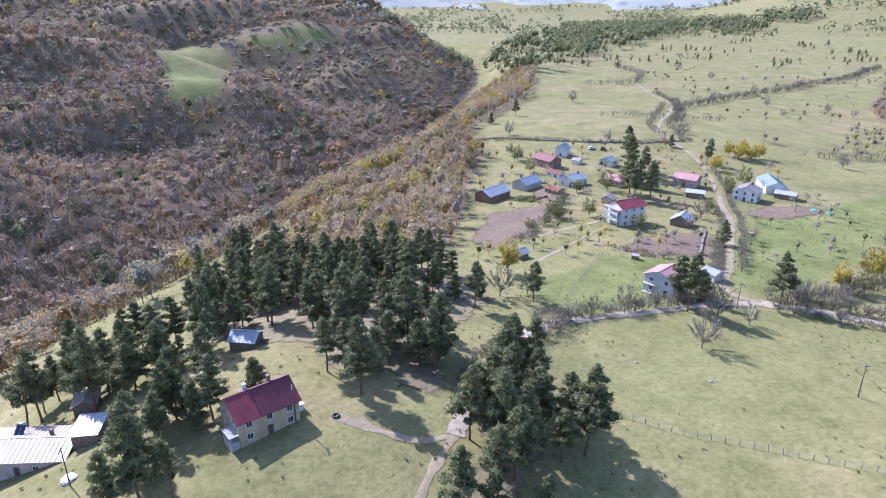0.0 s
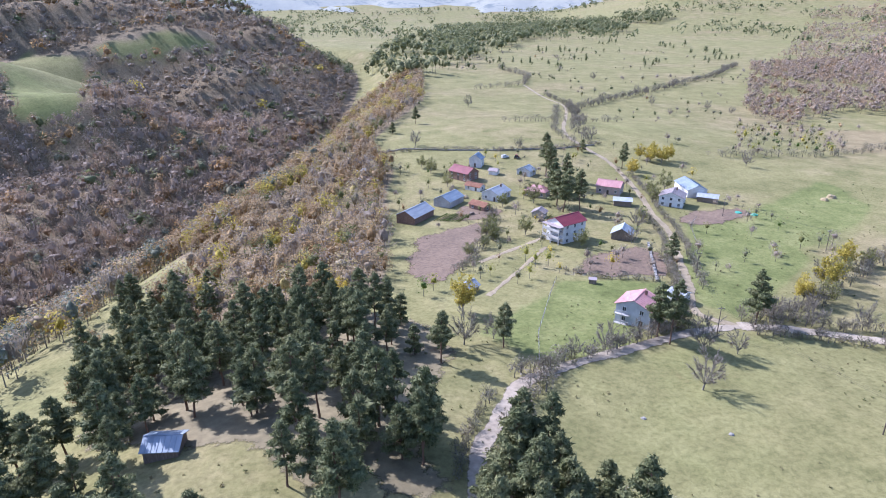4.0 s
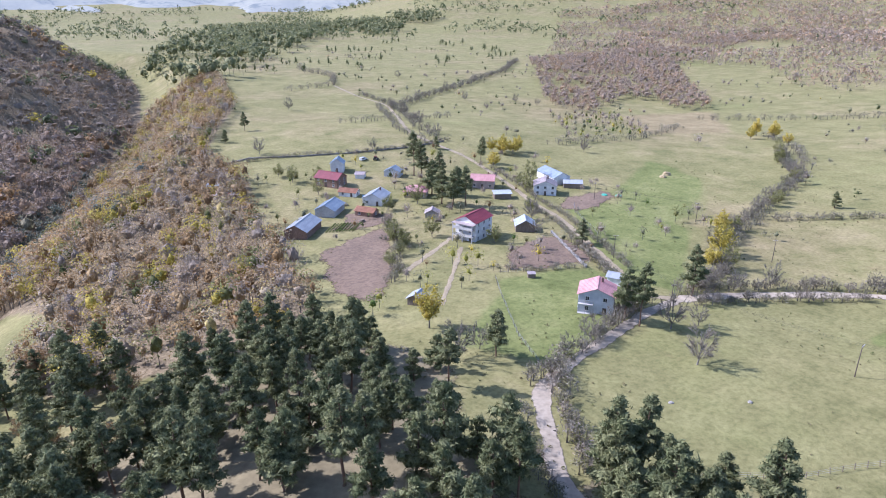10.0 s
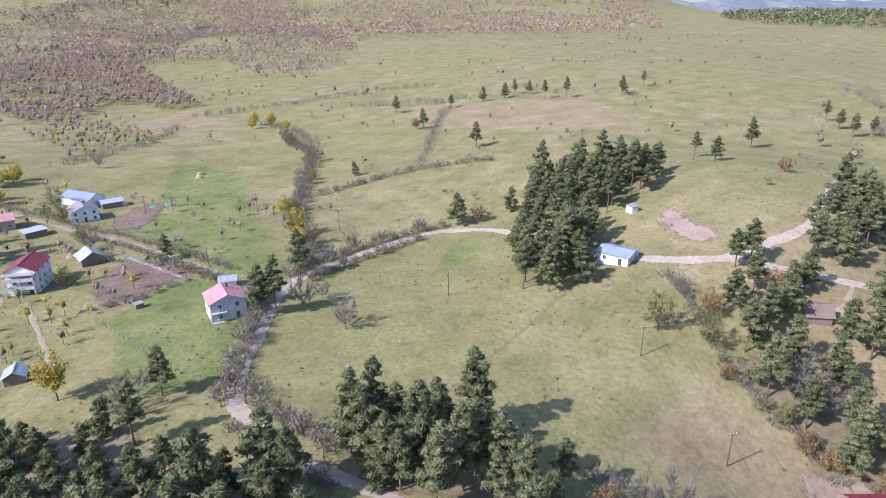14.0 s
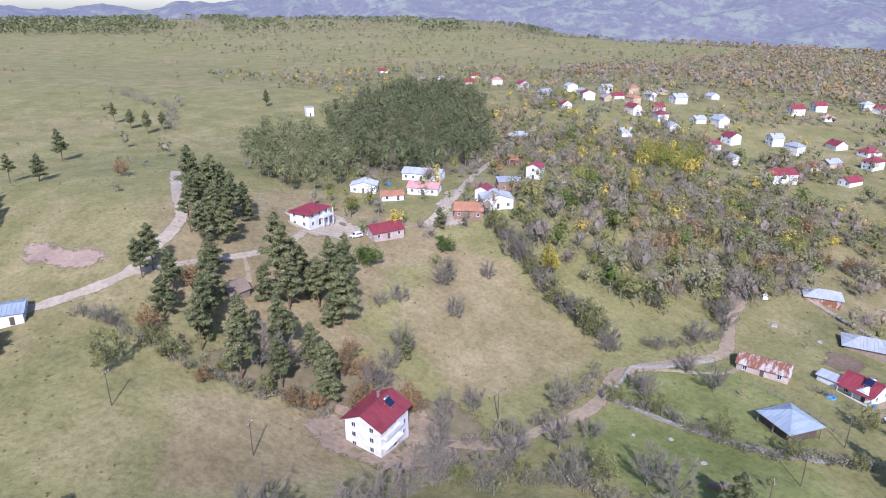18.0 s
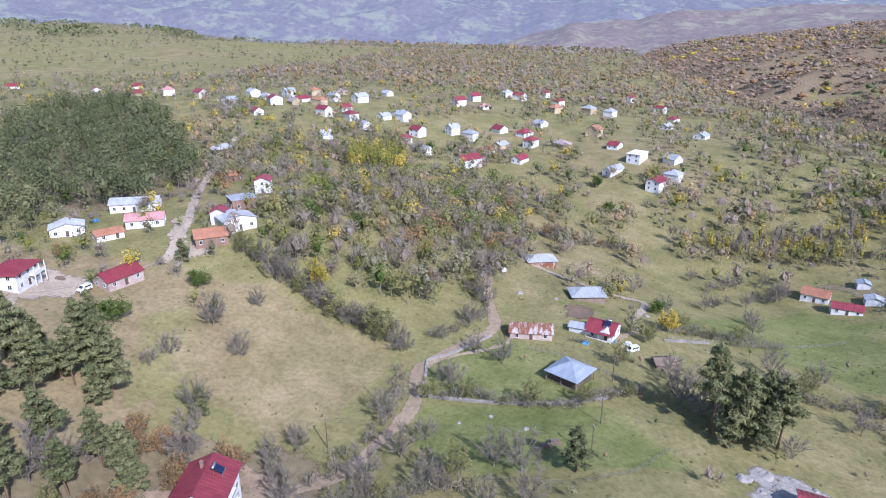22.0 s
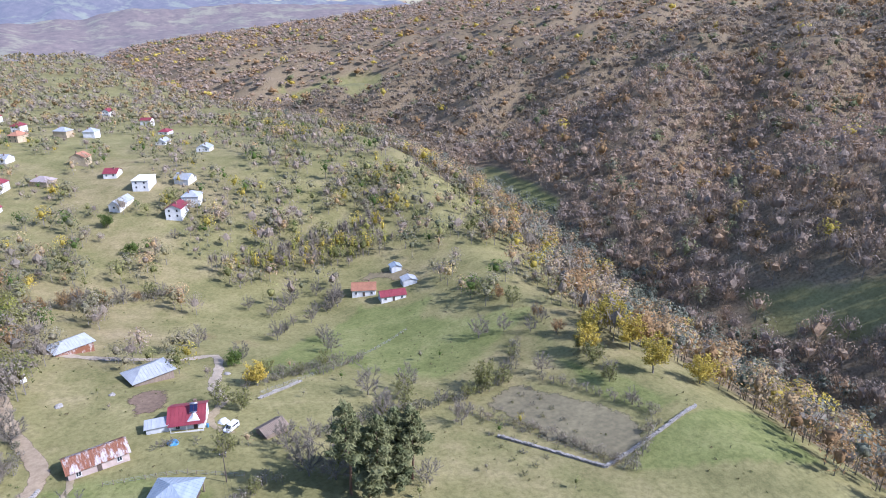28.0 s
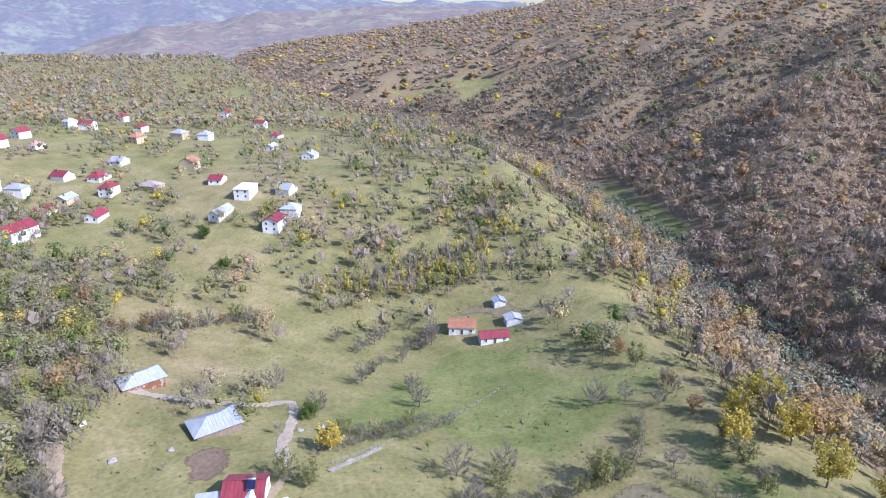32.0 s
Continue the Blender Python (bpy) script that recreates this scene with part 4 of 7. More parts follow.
def house(label, x, y, heading, L, D, eave, rise, wall, roof, shape="gable", turned=False, storeys=1, over=0.45, name="house", category="house", chimneys=1, near=True, seams=0.9, windows=True, door=True, group=""):
    """A house at the middle of its plan; its front looks along local -y. Walls, roof, door, windows and chimney are parts."""
    c, s = math.cos(radians(heading)), math.sin(radians(heading))
    zs = [gz(x + c * a * L / 2 - s * b * D / 2, y + s * a * L / 2 + c * b * D / 2) for a in (-1, 1) for b in (-1, 1)]
    base = sum(zs) / 4
    sink = base - min(zs) + 0.6
    h = new(name)
    h.matrix_basis = pose(x, y, base, 0, 0, heading)
    tagged(h, label, category, group)
    V, F = [], []
    t = 0.25
    ridge = eave + rise
    for i, (ax, ay, bx, by) in enumerate(((-L / 2, -D / 2, L / 2, -D / 2), (L / 2, -D / 2, L / 2, D / 2), (L / 2, D / 2, -L / 2, D / 2), (-L / 2, D / 2, -L / 2, -D / 2))):
        gable = shape == "gable" and ((i % 2 == 1) != turned)
        nx, ny = (by - ay), -(bx - ax)
        n = math.hypot(nx, ny)
        nx, ny = nx / n * t, ny / n * t
        loop = [(ax, ay, -sink), (bx, by, -sink), (bx, by, eave - .03)] + ([((ax + bx) / 2, (ay + by) / 2, ridge - .06)] if gable else []) + [(ax, ay, eave - .03)]
        k, m = len(V), len(loop)
        ex, ey = (bx - ax) / n * t, (by - ay) / n * t
        inner = []
        for q, p in enumerate(loop):
            inward = 1 if abs(p[0] - ax) + abs(p[1] - ay) < 1e-6 else (-1 if abs(p[0] - bx) + abs(p[1] - by) < 1e-6 else 0)
            inner.append((p[0] - nx + ex * inward, p[1] - ny + ey * inward, p[2]))
        V.extend(loop)
        V.extend(inner)
        F.append(tuple(range(k, k + m)))
        F.append(tuple(range(k + 2 * m - 1, k + m - 1, -1)))
        for q in range(m):
            w = (q + 1) % m
            F.append((k + q, k + m + q, k + m + w, k + w))
    part("wall", mesh_of("wall", V, F, wall), h)
    V, F = [], []
    for q in roof_planes(L, D, eave, rise, shape, over, turned):
        roof_sheet(V, F, q, seams)
    rf = part("roof", mesh_of("roof", V, F, roof), h)
    if shape == "gable" and near:
        R = (L if not turned else D) / 2 + over
        cap = boxes("ridge_cap", roof, (-R, -.16, ridge - .02, R, .16, ridge + .06)) if not turned else boxes("ridge_cap", roof, (-.16, -R, ridge - .02, .16, R, ridge + .06))
        part("ridge_cap", cap, rf)
    for i in range(chimneys):
        cx, cy = (L * (.22 - .4 * i), D * .12) if not turned else (L * .12, D * (.22 - .4 * i))
        ch = part("chimney", boxes("chimney", M_WHITE if i % 2 else M_BROWNWALL, (cx - .28, cy - .28, eave, cx + .28, cy + .28, ridge + .75), (cx - .36, cy - .36, ridge + .75, cx + .36, cy + .36, ridge + .87)), h)
    if windows:
        lev = eave / storeys
        spots = []
        for st in range(storeys):
            zz = lev * st + min(1.55, lev * .55)
            for side, length, dist in ((0, L, D / 2), (2, L, D / 2), (1, D, L / 2), (3, D, L / 2)):
                n = max(1, int(length / 3.4))
                for i in range(n):
                    off = (i + .5) / n * length - length / 2
                    if door and st == 0 and side == 0 and i == n // 2:
                        spots.append((side, off, None, dist))
                    elif near or side in (0, 1):
                        spots.append((side, off, zz, dist))
        for side, off, zz, dist in spots:
            turn = side * 90
            m = pose(0, 0, 0, 0, 0, turn) @ pose(off, -dist - .02, 0 if zz is None else zz)
            if zz is None:
                part("door", DOOR, h).matrix_basis = m
                continue
            w = part("window", WINDOW_FRAME if near else PANE, h)
            w.matrix_basis = m
            if near:
                part("pane", PANE, w)
                part("sill", SILL, w)
    return h


# ---- woods too large to count ----
BARE = (M_BEECH, M_BAREWOOD, M_BRUSH)          # crowns of bare boughs; the others carry leaves


def branches(rng, spots, z, h, spread, per, size):
    """Leafless crowns: thin boughs that fan up and out of the stem to a domed outline, three corners each."""
    n = len(spots)
    lean = rng.normal(0, .12, (n, 1, 2)) * spread
    an = rng.random((n, per)) * 2 * np.pi
    f = rng.beta(1.5, 1.25, (n, per))
    rad = spread * spots[:, 2:3] * np.sqrt(np.clip(1 - ((f - .32) / .72) ** 2, .02, 1)) * rng.uniform(.62, 1.12, (n, per))
    top = np.stack([spots[:, 0:1] + np.cos(an) * rad, spots[:, 1:2] + np.sin(an) * rad, z[:, None] + h[:, None] * (.3 + .72 * f)], -1)
    top[..., :2] += lean
    root = np.stack([spots[:, 0], spots[:, 1], z + h * .12], 1)[:, None, :]
    back = rng.uniform(.25, .55, (n, per, 1))
    low = root + (top - root) * (1 - back) + rng.normal(0, .09, (n, per, 3)) * spread
    run = top - low
    side = np.cross(run, rng.normal(size=run.shape))
    side /= np.linalg.norm(side, axis=-1, keepdims=True) + 1e-6
    w = size * rng.uniform(.5, 1.25, (n, per, 1))
    mid = low + run * rng.uniform(.2, .5, (n, per, 1))
    return np.stack([low - side * w * .3, mid + side * w * .7, top], 2).reshape(-1, 3)


def leaves(rng, spots, z, h, spread, per, size, conifer):
    """Leafy crowns: blades turned outwards over the whole crown, three corners each."""
    n = len(spots)
    u = rng.random((n, per))
    an = rng.random((n, per)) * 2 * np.pi + np.arange(per) * 2.4
    if conifer:
        fz = 0.25 + 0.78 * u
        rad = spread * spots[:, 2:3] * (1.08 - fz) * rng.uniform(.5, 1.1, (n, per)) * 1.3
    else:
        fz = 0.16 + 0.84 * np.sqrt(u)
        rad = spread * spots[:, 2:3] * np.sqrt(np.clip(1 - ((fz - 0.58) / 0.45) ** 2, 0.03, 1)) * np.where(rng.random((n, per)) < .35, rng.uniform(.25, .75, (n, per)), rng.uniform(.78, 1.15, (n, per)))
    c = np.stack([spots[:, 0:1] + np.cos(an) * rad, spots[:, 1:2] + np.sin(an) * rad, z[:, None] + fz * h[:, None]], -1).reshape(-1, 3)
    k = len(c)
    out = c - np.stack([spots[:, 0], spots[:, 1], z + h * .5], 1).repeat(per, 0)
    out /= np.linalg.norm(out, axis=1)[:, None] + 1e-6
    nn = rng.normal(size=(k, 3)) * .42 + out
    nn /= np.linalg.norm(nn, axis=1)[:, None]
    s = np.cross(nn, rng.normal(size=(k, 3)))
    s /= np.linalg.norm(s, axis=1)[:, None]
    t = np.cross(nn, s)
    a = size * rng.uniform(.55, 1.2, (k, 1)) * np.repeat(spots[:, 2], per)[:, None] * 1.15
    b = a * rng.uniform(.45, .85, (k, 1))
    return np.stack([c - s * a * .6 + t * b * .5, c - s * a * .35 - t * b * .5, c + s * a * .65], 1).reshape(-1, 3)


def wood(name, spots, mat, label, per=26, height=9.0, spread=3.4, seed=1, conifer=False, leafsize=1.5):
    """Many crowns over thin stems, joined: x, y, size for each. Bare kinds are fans of boughs, the others blades round a dense heart."""
    rng = np.random.default_rng(seed)
    spots = np.asarray(spots, float)
    n = len(spots)
    near = leafsize <= 1.35
    bare = mat in BARE
    z = ground_at(spots[:, 0], spots[:, 1])
    h = height * spots[:, 2]
    x, y = spots[:, 0], spots[:, 1]
    if bare:
        fans = int(per * .62) + 8
        buds = int(per * .85) + 8
        V = np.concatenate([branches(rng, spots, z, h, spread, fans, leafsize * .26).reshape(n, fans * 3, 3), leaves(rng, spots, z, h, spread * .97, buds, leafsize * (.55 if near else .68), False).reshape(n, buds * 3, 3)], 1).reshape(-1, 3)
        per = fans + buds
    else:
        per = max(8, int(per * (1.35 if near else .9)))
        V = leaves(rng, spots, z, h, spread, per, leafsize * (.75 if near else 1.0), conifer)
    k = n * per
    F = (np.arange(k) * 3)[:, None] + np.arange(3)
    w = 0.16 * spots[:, 2]
    SV = np.stack([np.stack([x - w, y, z - .5], 1), np.stack([x + w * .6, y + w, z - .5], 1), np.stack([x + w * .6, y - w, z - .5], 1), np.stack([x, y, z + h * .8], 1)], 1).reshape(-1, 3)
    j = np.arange(n) * 4 + len(V)
    SF = np.concatenate([np.stack([j, j + 1, j + 3], 1), np.stack([j + 1, j + 2, j + 3], 1), np.stack([j + 2, j, j + 3], 1)])
    CV, CF = CORES[1]
    m = len(CV)
    lumps = rng.uniform(.4, 1.12, (n, m, 1)) * (.88 + .16 * CV[None, :, 2:3])
    girth = spread * spots[:, 2] * (.5 if conifer else .6 if bare else .52 if near else .68)
    dense = CV[None] * lumps * np.stack([girth, girth, h * (.42 if conifer else .27 if bare or near else .32)], 1)[:, None, :]
    dense = (dense + np.stack([x, y, z + h * .58], 1)[:, None, :]).reshape(-1, 3)
    KF = (CF[None] + (np.arange(n) * m)[:, None, None] + len(V) + len(SV)).reshape(-1, 3)
    if name in ("tussocks", "vegetable_rows", "hedge") or leafsize > 3.7:
        dense, KF = dense[:0], KF[:0]
    me = bpy.data.meshes.new(name)
    AV, AF = np.concatenate([V, SV, dense]), np.concatenate([F, SF, KF])
    me.vertices.add(len(AV))
    me.vertices.foreach_set("co", AV.ravel())
    me.loops.add(len(AF) * 3)
    me.loops.foreach_set("vertex_index", AF.ravel().astype(np.int32))
    me.polygons.add(len(AF))
    me.polygons.foreach_set("loop_start", (np.arange(len(AF)) * 3).astype(np.int32))
    me.materials.append(mat)
    me.materials.append(M_GREYBARK)
    me.polygons.foreach_set("material_index", np.r_[np.zeros(len(F)), np.ones(len(SF)), np.zeros(len(KF))].astype(np.int32))
    me.update(calc_edges=True)
    hue = rng.random(n)
    toned(me, np.r_[np.repeat(hue, per * 3), np.full(n * 4, .5), np.repeat(hue * .8, m)[:len(dense)]])
    me.polygons.foreach_set("use_smooth", np.r_[np.zeros(len(F) + len(SF)), np.full(len(KF), not bare)].astype(bool))
    return tagged(new(name, me), label, {"tussocks": "grass", "hedge": "hedge", "scrub": "scrub"}.get(name, "wood"), "", "stuff")


def spread_spots(x0, x1, y0, y1, step, test, seed, smin=.7, smax=1.25):
    """Jittered spots over a rectangle where test(x, y, brook distance) holds."""
    rng = np.random.default_rng(seed)
    X, Y = np.meshgrid(np.arange(x0, x1, step), np.arange(y0, y1, step))
    X, Y = X.ravel() + rng.uniform(-.48, .48, X.size) * step, Y.ravel() + rng.uniform(-.48, .48, X.size) * step
    d, _ = brook_side(X, Y)
    m = test(X, Y, d)
    return np.stack([X[m], Y[m], rng.uniform(smin, smax, m.sum())], 1)


def mixed(name, spots, shares, label, *args, **kw):
    """Splits the spots among several leaf materials, as neighbours of different kinds."""
    rng = np.random.default_rng(len(spots))
    pick = rng.random(len(spots))
    lo = 0.0
    for mat, share in shares:
        some = spots[(pick >= lo) & (pick < lo + share)]
        lo += share
        if len(some):
            wood(name, some, mat, label, *args, **kw)


def brush(line, width, label, step=1.5, size=1.0, seed=1, mat=None, per=46):
    """A continuous thorny hedge along a line, too dense to count."""
    rnd = random.Random(seed)
    spots = [(x + rnd.gauss(0, width * .4), y + rnd.gauss(0, width * .4), size * rnd.uniform(.55, 1.25)) for x, y, th in along(line, step)]
    return wood("hedge", spots, mat or M_BRUSH, label, per, 2.9, 1.6, seed, False, .6)


def clumped(X, Y, scale, seed, level):
    """True in patches: trees stand in clumps with open ground between."""
    return np.array([noise.noise(Vector((a * scale, b * scale, seed))) for a, b in zip(X, Y)]) > level


def forest(X, Y, d):
    m = d < -4
    for gl in GLADES:
        m &= ~in_poly(X, Y, gl)
    return m


BEECH_MIX = [(M_BEECH, .86), (M_ORANGE, .06), (M_MIXED, .04), (M_PINE, .034), (M_YELLOW, .006)]
RADIUS = lambda X, Y: np.hypot(X + 40, Y - 60)
def open_side(X, Y):
    """The parts of the western woods that face the farms; behind the spurs to the west they stand thinner."""
    az = np.degrees(np.arctan2(X + 40, Y - 60)) % 360
    return (az < 14) | (az > 310) | ((az > 165) & (az < 256)) | (np.sin(X * 12.9 + Y * 78.2) > .72)


beech_near = spread_spots(-420, 120, -420, 520, 6.9, lambda X, Y, d: forest(X, Y, d) & (RADIUS(X, Y) < 370) & open_side(X, Y), 5, .62, 1.3)
mixed("beech_wood", beech_near, BEECH_MIX, "leafless brown beech wood on a steep valley side", 84, 12, 4.7, 5, False, 1.3)
beech_next = spread_spots(-760, 120, -700, 720, 8.0, lambda X, Y, d: forest(X, Y, d) & (RADIUS(X, Y) >= 370) & (RADIUS(X, Y) < 600) & open_side(X, Y), 5, .65, 1.3)
mixed("beech_wood", beech_next, BEECH_MIX, "leafless brown beech wood on the upper valley side", 46, 12, 5.3, 5, False, 1.7)
beech_mid = spread_spots(-1100, 200, -1300, 1250, 12.0, lambda X, Y, d: forest(X, Y, d) & (RADIUS(X, Y) >= 600) & (RADIUS(X, Y) < 1150) & open_side(X, Y), 6, .75, 1.35)
mixed("beech_wood", beech_mid, BEECH_MIX, "leafless brown beech wood covering the far hillside", 30, 12, 7.0, 6, False, 2.3)
beech_rim = spread_spots(-1500, 200, -2300, 1900, 21, lambda X, Y, d: forest(X, Y, d) & (RADIUS(X, Y) >= 1150) & (RADIUS(X, Y) < 2250) & open_side(X, Y), 7, .8, 1.3)
mixed("beech_wood", beech_rim, [(M_BEECH, .8), (M_ORANGE, .1), (M_PINE, .06), (M_YELLOW, .04)], "leafless brown woods along the crest of the hills", 14, 14, 12, 7, False, 3.6)
beech_far = spread_spots(-2700, 300, -3900, 2300, 46, lambda X, Y, d: forest(X, Y, d) & (RADIUS(X, Y) >= 2250), 9, 1.4, 2.2)
mixed("beech_wood", beech_far, [(M_BEECH, .86), (M_ORANGE, .07), (M_PINE, .07)], "leafless brown woods on the western hills", 10, 13, 14, 9, False, 6.0)
bank_spots = spread_spots(-140, 130, 195, 910, 6.2, lambda X, Y, d: in_poly(X, Y, AUTUMN_BANK) & (d > 3), 7, .7, 1.3)
mixed("autumn_wood", bank_spots, [(M_SLOPE, .42), (M_BAREWOOD, .12), (M_ORANGE, .28), (M_YELLOW, .1), (M_OLIVE, .08)], "autumn wood of rust, ochre and grey crowns on the bank", 120, 10, 3.8, 7, False, .8)


# ---- the northern hamlet ----
HN = "houses of the northern hamlet"
red_house = house("pale grey two-storey house under a faded red sheet roof", 64.5, 171, -47, 9.2, 8.2, 5.6, 1.9, M_GREYWALL, M_FADED, "gable", True, 2, chimneys=1, group=HN)
for z in (0.2, 2.9):
    part("balcony", boxes("balcony", M_CONCRETE, (-4.6, -5.1, z - .15, -.6, -4.1, z), (-4.6, -5.1, z, -4.5, -5.0, z + 1.0), (-.7, -5.1, z, -.6, -5.0, z + 1.0), (-4.5, -5.1, z + .9, -.7, -5.04, z + 1.0), (-2.7, -5.1, z, -2.6, -5.0, z + 2.6)), red_house)
white_house = house("tall white three-storey house with a red and pale roof", 72.5, 243.0, -65, 8.4, 11.5, 7.6, 2.0, M_WHITE, M_RED, "gable", True, 3, chimneys=0, group=HN)
part("porch_roof", boxes("porch_roof", M_PALE, (-4.6, -8.2, 6.9, 4.4, -5.75, 7.05)), white_house, "pale sheet porch roof")
part("balcony", boxes("balcony", M_CONCRETE, (-4.2, -8.0, 2.4, 4.0, -5.78, 2.6), (-4.2, -8.0, 4.9, 4.0, -5.78, 5.1), (-4.2, -8.0, 5.1, 4.0, -7.9, 6.0), (-4.2, -8.0, 2.6, 4.0, -7.9, 3.5)), white_house)
for px in (-4.1, 0, 3.9):
    part("post", boxes("post", M_CONCRETE, (px - .14, -7.99, -1.2, px + .14, -7.7, 6.9)), white_house)
house("long brick barn under a silvery sheet roof", 23, 288, -42, 9.0, 15, 3.4, 2.3, M_BROWNWALL, M_ZINC, "gable", True, 1, name="barn", category="barn", chimneys=0, windows=False, group=HN)
house("grey barn with a corrugated zinc roof and timber gable", 41, 305.5, -43, 8.6, 12, 3.2, 2.2, M_CONCRETE, M_BLUEZINC, "gable", True, 1, name="barn", category="barn", chimneys=0, windows=False, group=HN)
house("low shed with a pale streaked roof", 9.5, 351.5, -24, 11.8, 5, 2.3, .5, M_WOOD, M_RUST, "flat", name="shed", category="shed", chimneys=0, windows=False, door=False, group=HN)
house("small shed under a light blue-grey roof", 6.8, 367.6, -12, 5, 4, 2.4, .4, M_WOOD, M_BLUEZINC, "flat", name="shed", category="shed", chimneys=0, windows=False, door=False, group=HN)
house("brown-walled farmhouse under a red roof", 56.7, 343.8, -55, 12.5, 8.5, 4.2, 2.3, M_BROWNWALL, M_RED, "gable", False, 2, chimneys=1, group=HN)
house("tall white shed with a steep grey roof", 68.2, 363, -30, 6.5, 6.5, 4.6, 2.4, M_WHITE, M_BLUEZINC, "gable", True, 1, name="shed", category="shed", chimneys=0, group=HN)
house("low whitewashed shed with a clay tile roof", 57.9, 324.5, -47, 8.4, 5, 2.2, 1.2, M_WHITE, M_TILE, "gable", False, name="shed", category="shed", chimneys=0, seams=.35, group=HN)
house("white cottage under a wide pale sheet roof", 63.9, 308, -45, 9, 11, 3.4, 2.2, M_WHITE, M_ZINC, "gable", True, 1, chimneys=1, group=HN)
house("small brick shed with a clay tile roof", 52.7, 293.7, -55, 8.4, 5, 2.3, 1.2, M_BROWNWALL, M_TILE, "gable", False, name="shed", category="shed", chimneys=0, seams=.35, group=HN)
house("pale yellow cottage under a faded red hip roof", 83.5, 307.3, -38, 10.2, 7.2, 3.2, 2.0, M_BEIGE, M_FADED, "hip", False, 1, chimneys=0, group=HN)
house("little white shed with a pale roof", 73.5, 346.7, -40, 4.4, 4, 2.2, .9, M_WHITE, M_PALE, "gable", False, name="shed", category="shed", chimneys=0, windows=False, group=HN)
house("bluish shed under a grey sheet roof", 89.4, 341.9, -46, 7.9, 6, 2.8, 1.9, M_GREYWALL, M_BLUEZINC, "gable", True, name="shed", category="shed", chimneys=0, windows=False, group=HN)
house("small grey hut with a rusty pale roof", 73.7, 275.6, -35, 5.4, 4.4, 2.4, 1.4, M_STONE, M_PALE, "gable", True, name="shed", category="shed", chimneys=0, windows=False, group=HN)
house("beige cottage under a red roof beside the road", 119, 305.5, -39, 11, 8, 4.0, 2.0, M_PINKWALL, M_FADED, "gable", False, 1, chimneys=1, group=HN)
house("open shelter with a flat white roof", 115.7, 285.2, -25, 7.6, 5, 2.4, .25, M_WOOD, M_ZINC, "flat", name="shed", category="shed", chimneys=0, windows=False, group=HN)
house("white two-storey house under a pale patched roof", 138.2, 282.4, -38, 10.2, 9, 4.8, 2.1, M_WHITE, M_PALE, "gable", True, 2, chimneys=1, group=HN)
house("long barn under a bluish sheet roof", 157, 299, -100, 17, 9, 3.8, 2.0, M_WHITE, M_BLUEZINC, "gable", False, 1, name="barn", category="barn", chimneys=0, windows=False, group=HN)
house("lean-to with a pale blue roof beside the barn", 157.5, 285.0, -38, 8.6, 6, 2.6, 1.0, M_WOOD, M_ZINC, "gable", False, name="shed", category="shed", chimneys=0, windows=False, group=HN)
house("hay shed with timber gable and pale sheet roof", 93.8, 240.2, -33, 7.2, 7, 2.8, 2.1, M_WOOD, M_ZINC, "gable", True, name="shed", category="shed", chimneys=0, windows=False, group=HN)
house("white outbuilding beside the red-roofed house", 82.6, 181.5, -61, 4.6, 4.2, 2.6, .8, M_WHITE, M_ZINC, "gable", False, name="shed", category="shed", chimneys=0, windows=False, group=HN)
house("small field shed with a grey sheet roof", 25.6, 200.5, -53, 4.2, 4.2, 2.2, 1.2, M_WOOD, M_ZINC, "gable", True, name="shed", category="shed", chimneys=0, windows=False, group=HN)
house("tiny wooden hen house with a flat roof", 63.5, 197.7, -27, 2.2, 1.5, 1.3, .15, M_WOOD, M_PALE, "flat", name="hen_house", category="shed", over=.15, chimneys=0, windows=False, door=False)

# ---- the houses in the lower pine wood ----
pine_house = house("beige two-storey house under a red and maroon roof among pines", -33.5, 99.5, 39, 11.5, 8.4, 5.0, 2.9, M_BEIGE, M_MAROON, "gable", False, 2, chimneys=2)
V, F = [], []
slab(V, F, [(-6.2, -4.75, 4.75), (-1.8, -4.75, 4.75), (-1.8, .05, 8.0), (-6.2, .05, 8.0)], .04)
part("roof_patch", mesh_of("roof_patch", V, F, M_RED), pine_house, "newer bright red roof sheets")
part("porch", boxes("porch", M_CONCRETE, (-7.4, -4.0, -.6, -5.78, -.6, 1.1), (-7.6, -4.2, 2.3, -5.78, -.4, 2.4), (-7.4, -4.0, 1.1, -7.25, -3.85, 2.3), (-7.4, -.75, 1.1, -7.25, -.6, 2.3)), pine_house)
part("lean_to", boxes("lean_to", M_WHITE, (5.78, -2.0, -.8, 7.6, 2.2, 1.9), (5.78, -2.2, 1.9, 7.8, 2.4, 2.0)), pine_house)
house("small hut under a blue-grey sheet roof in the pines", -46.1, 133.4, -7, 6.0, 5.4, 2.5, 1.2, M_WOOD, M_BLUEZINC, "gable", False, name="hut", category="hut", chimneys=0, windows=False)
house("weathered shed with a pinkish sheet roof", -77.7, 119.3, 20, 4.4, 6.4, 2.9, 1.1, M_WOOD, M_PALE, "gable", True, name="shed", category="shed", chimneys=0, windows=False)
long_house = house("long single-storey house under a pale pink sheet roof", -80.5, 103.4, 3, 18, 10.5, 3.4, 1.4, M_PINKWALL, M_PALE, "gable", False, 1, chimneys=1)
house("annex with a white sheet roof", -69.0, 104.8, 8, 4.6, 6, 2.6, .3, M_BROWNWALL, M_ZINC, "flat", name="annex", category="shed", chimneys=0, windows=False, door=False)

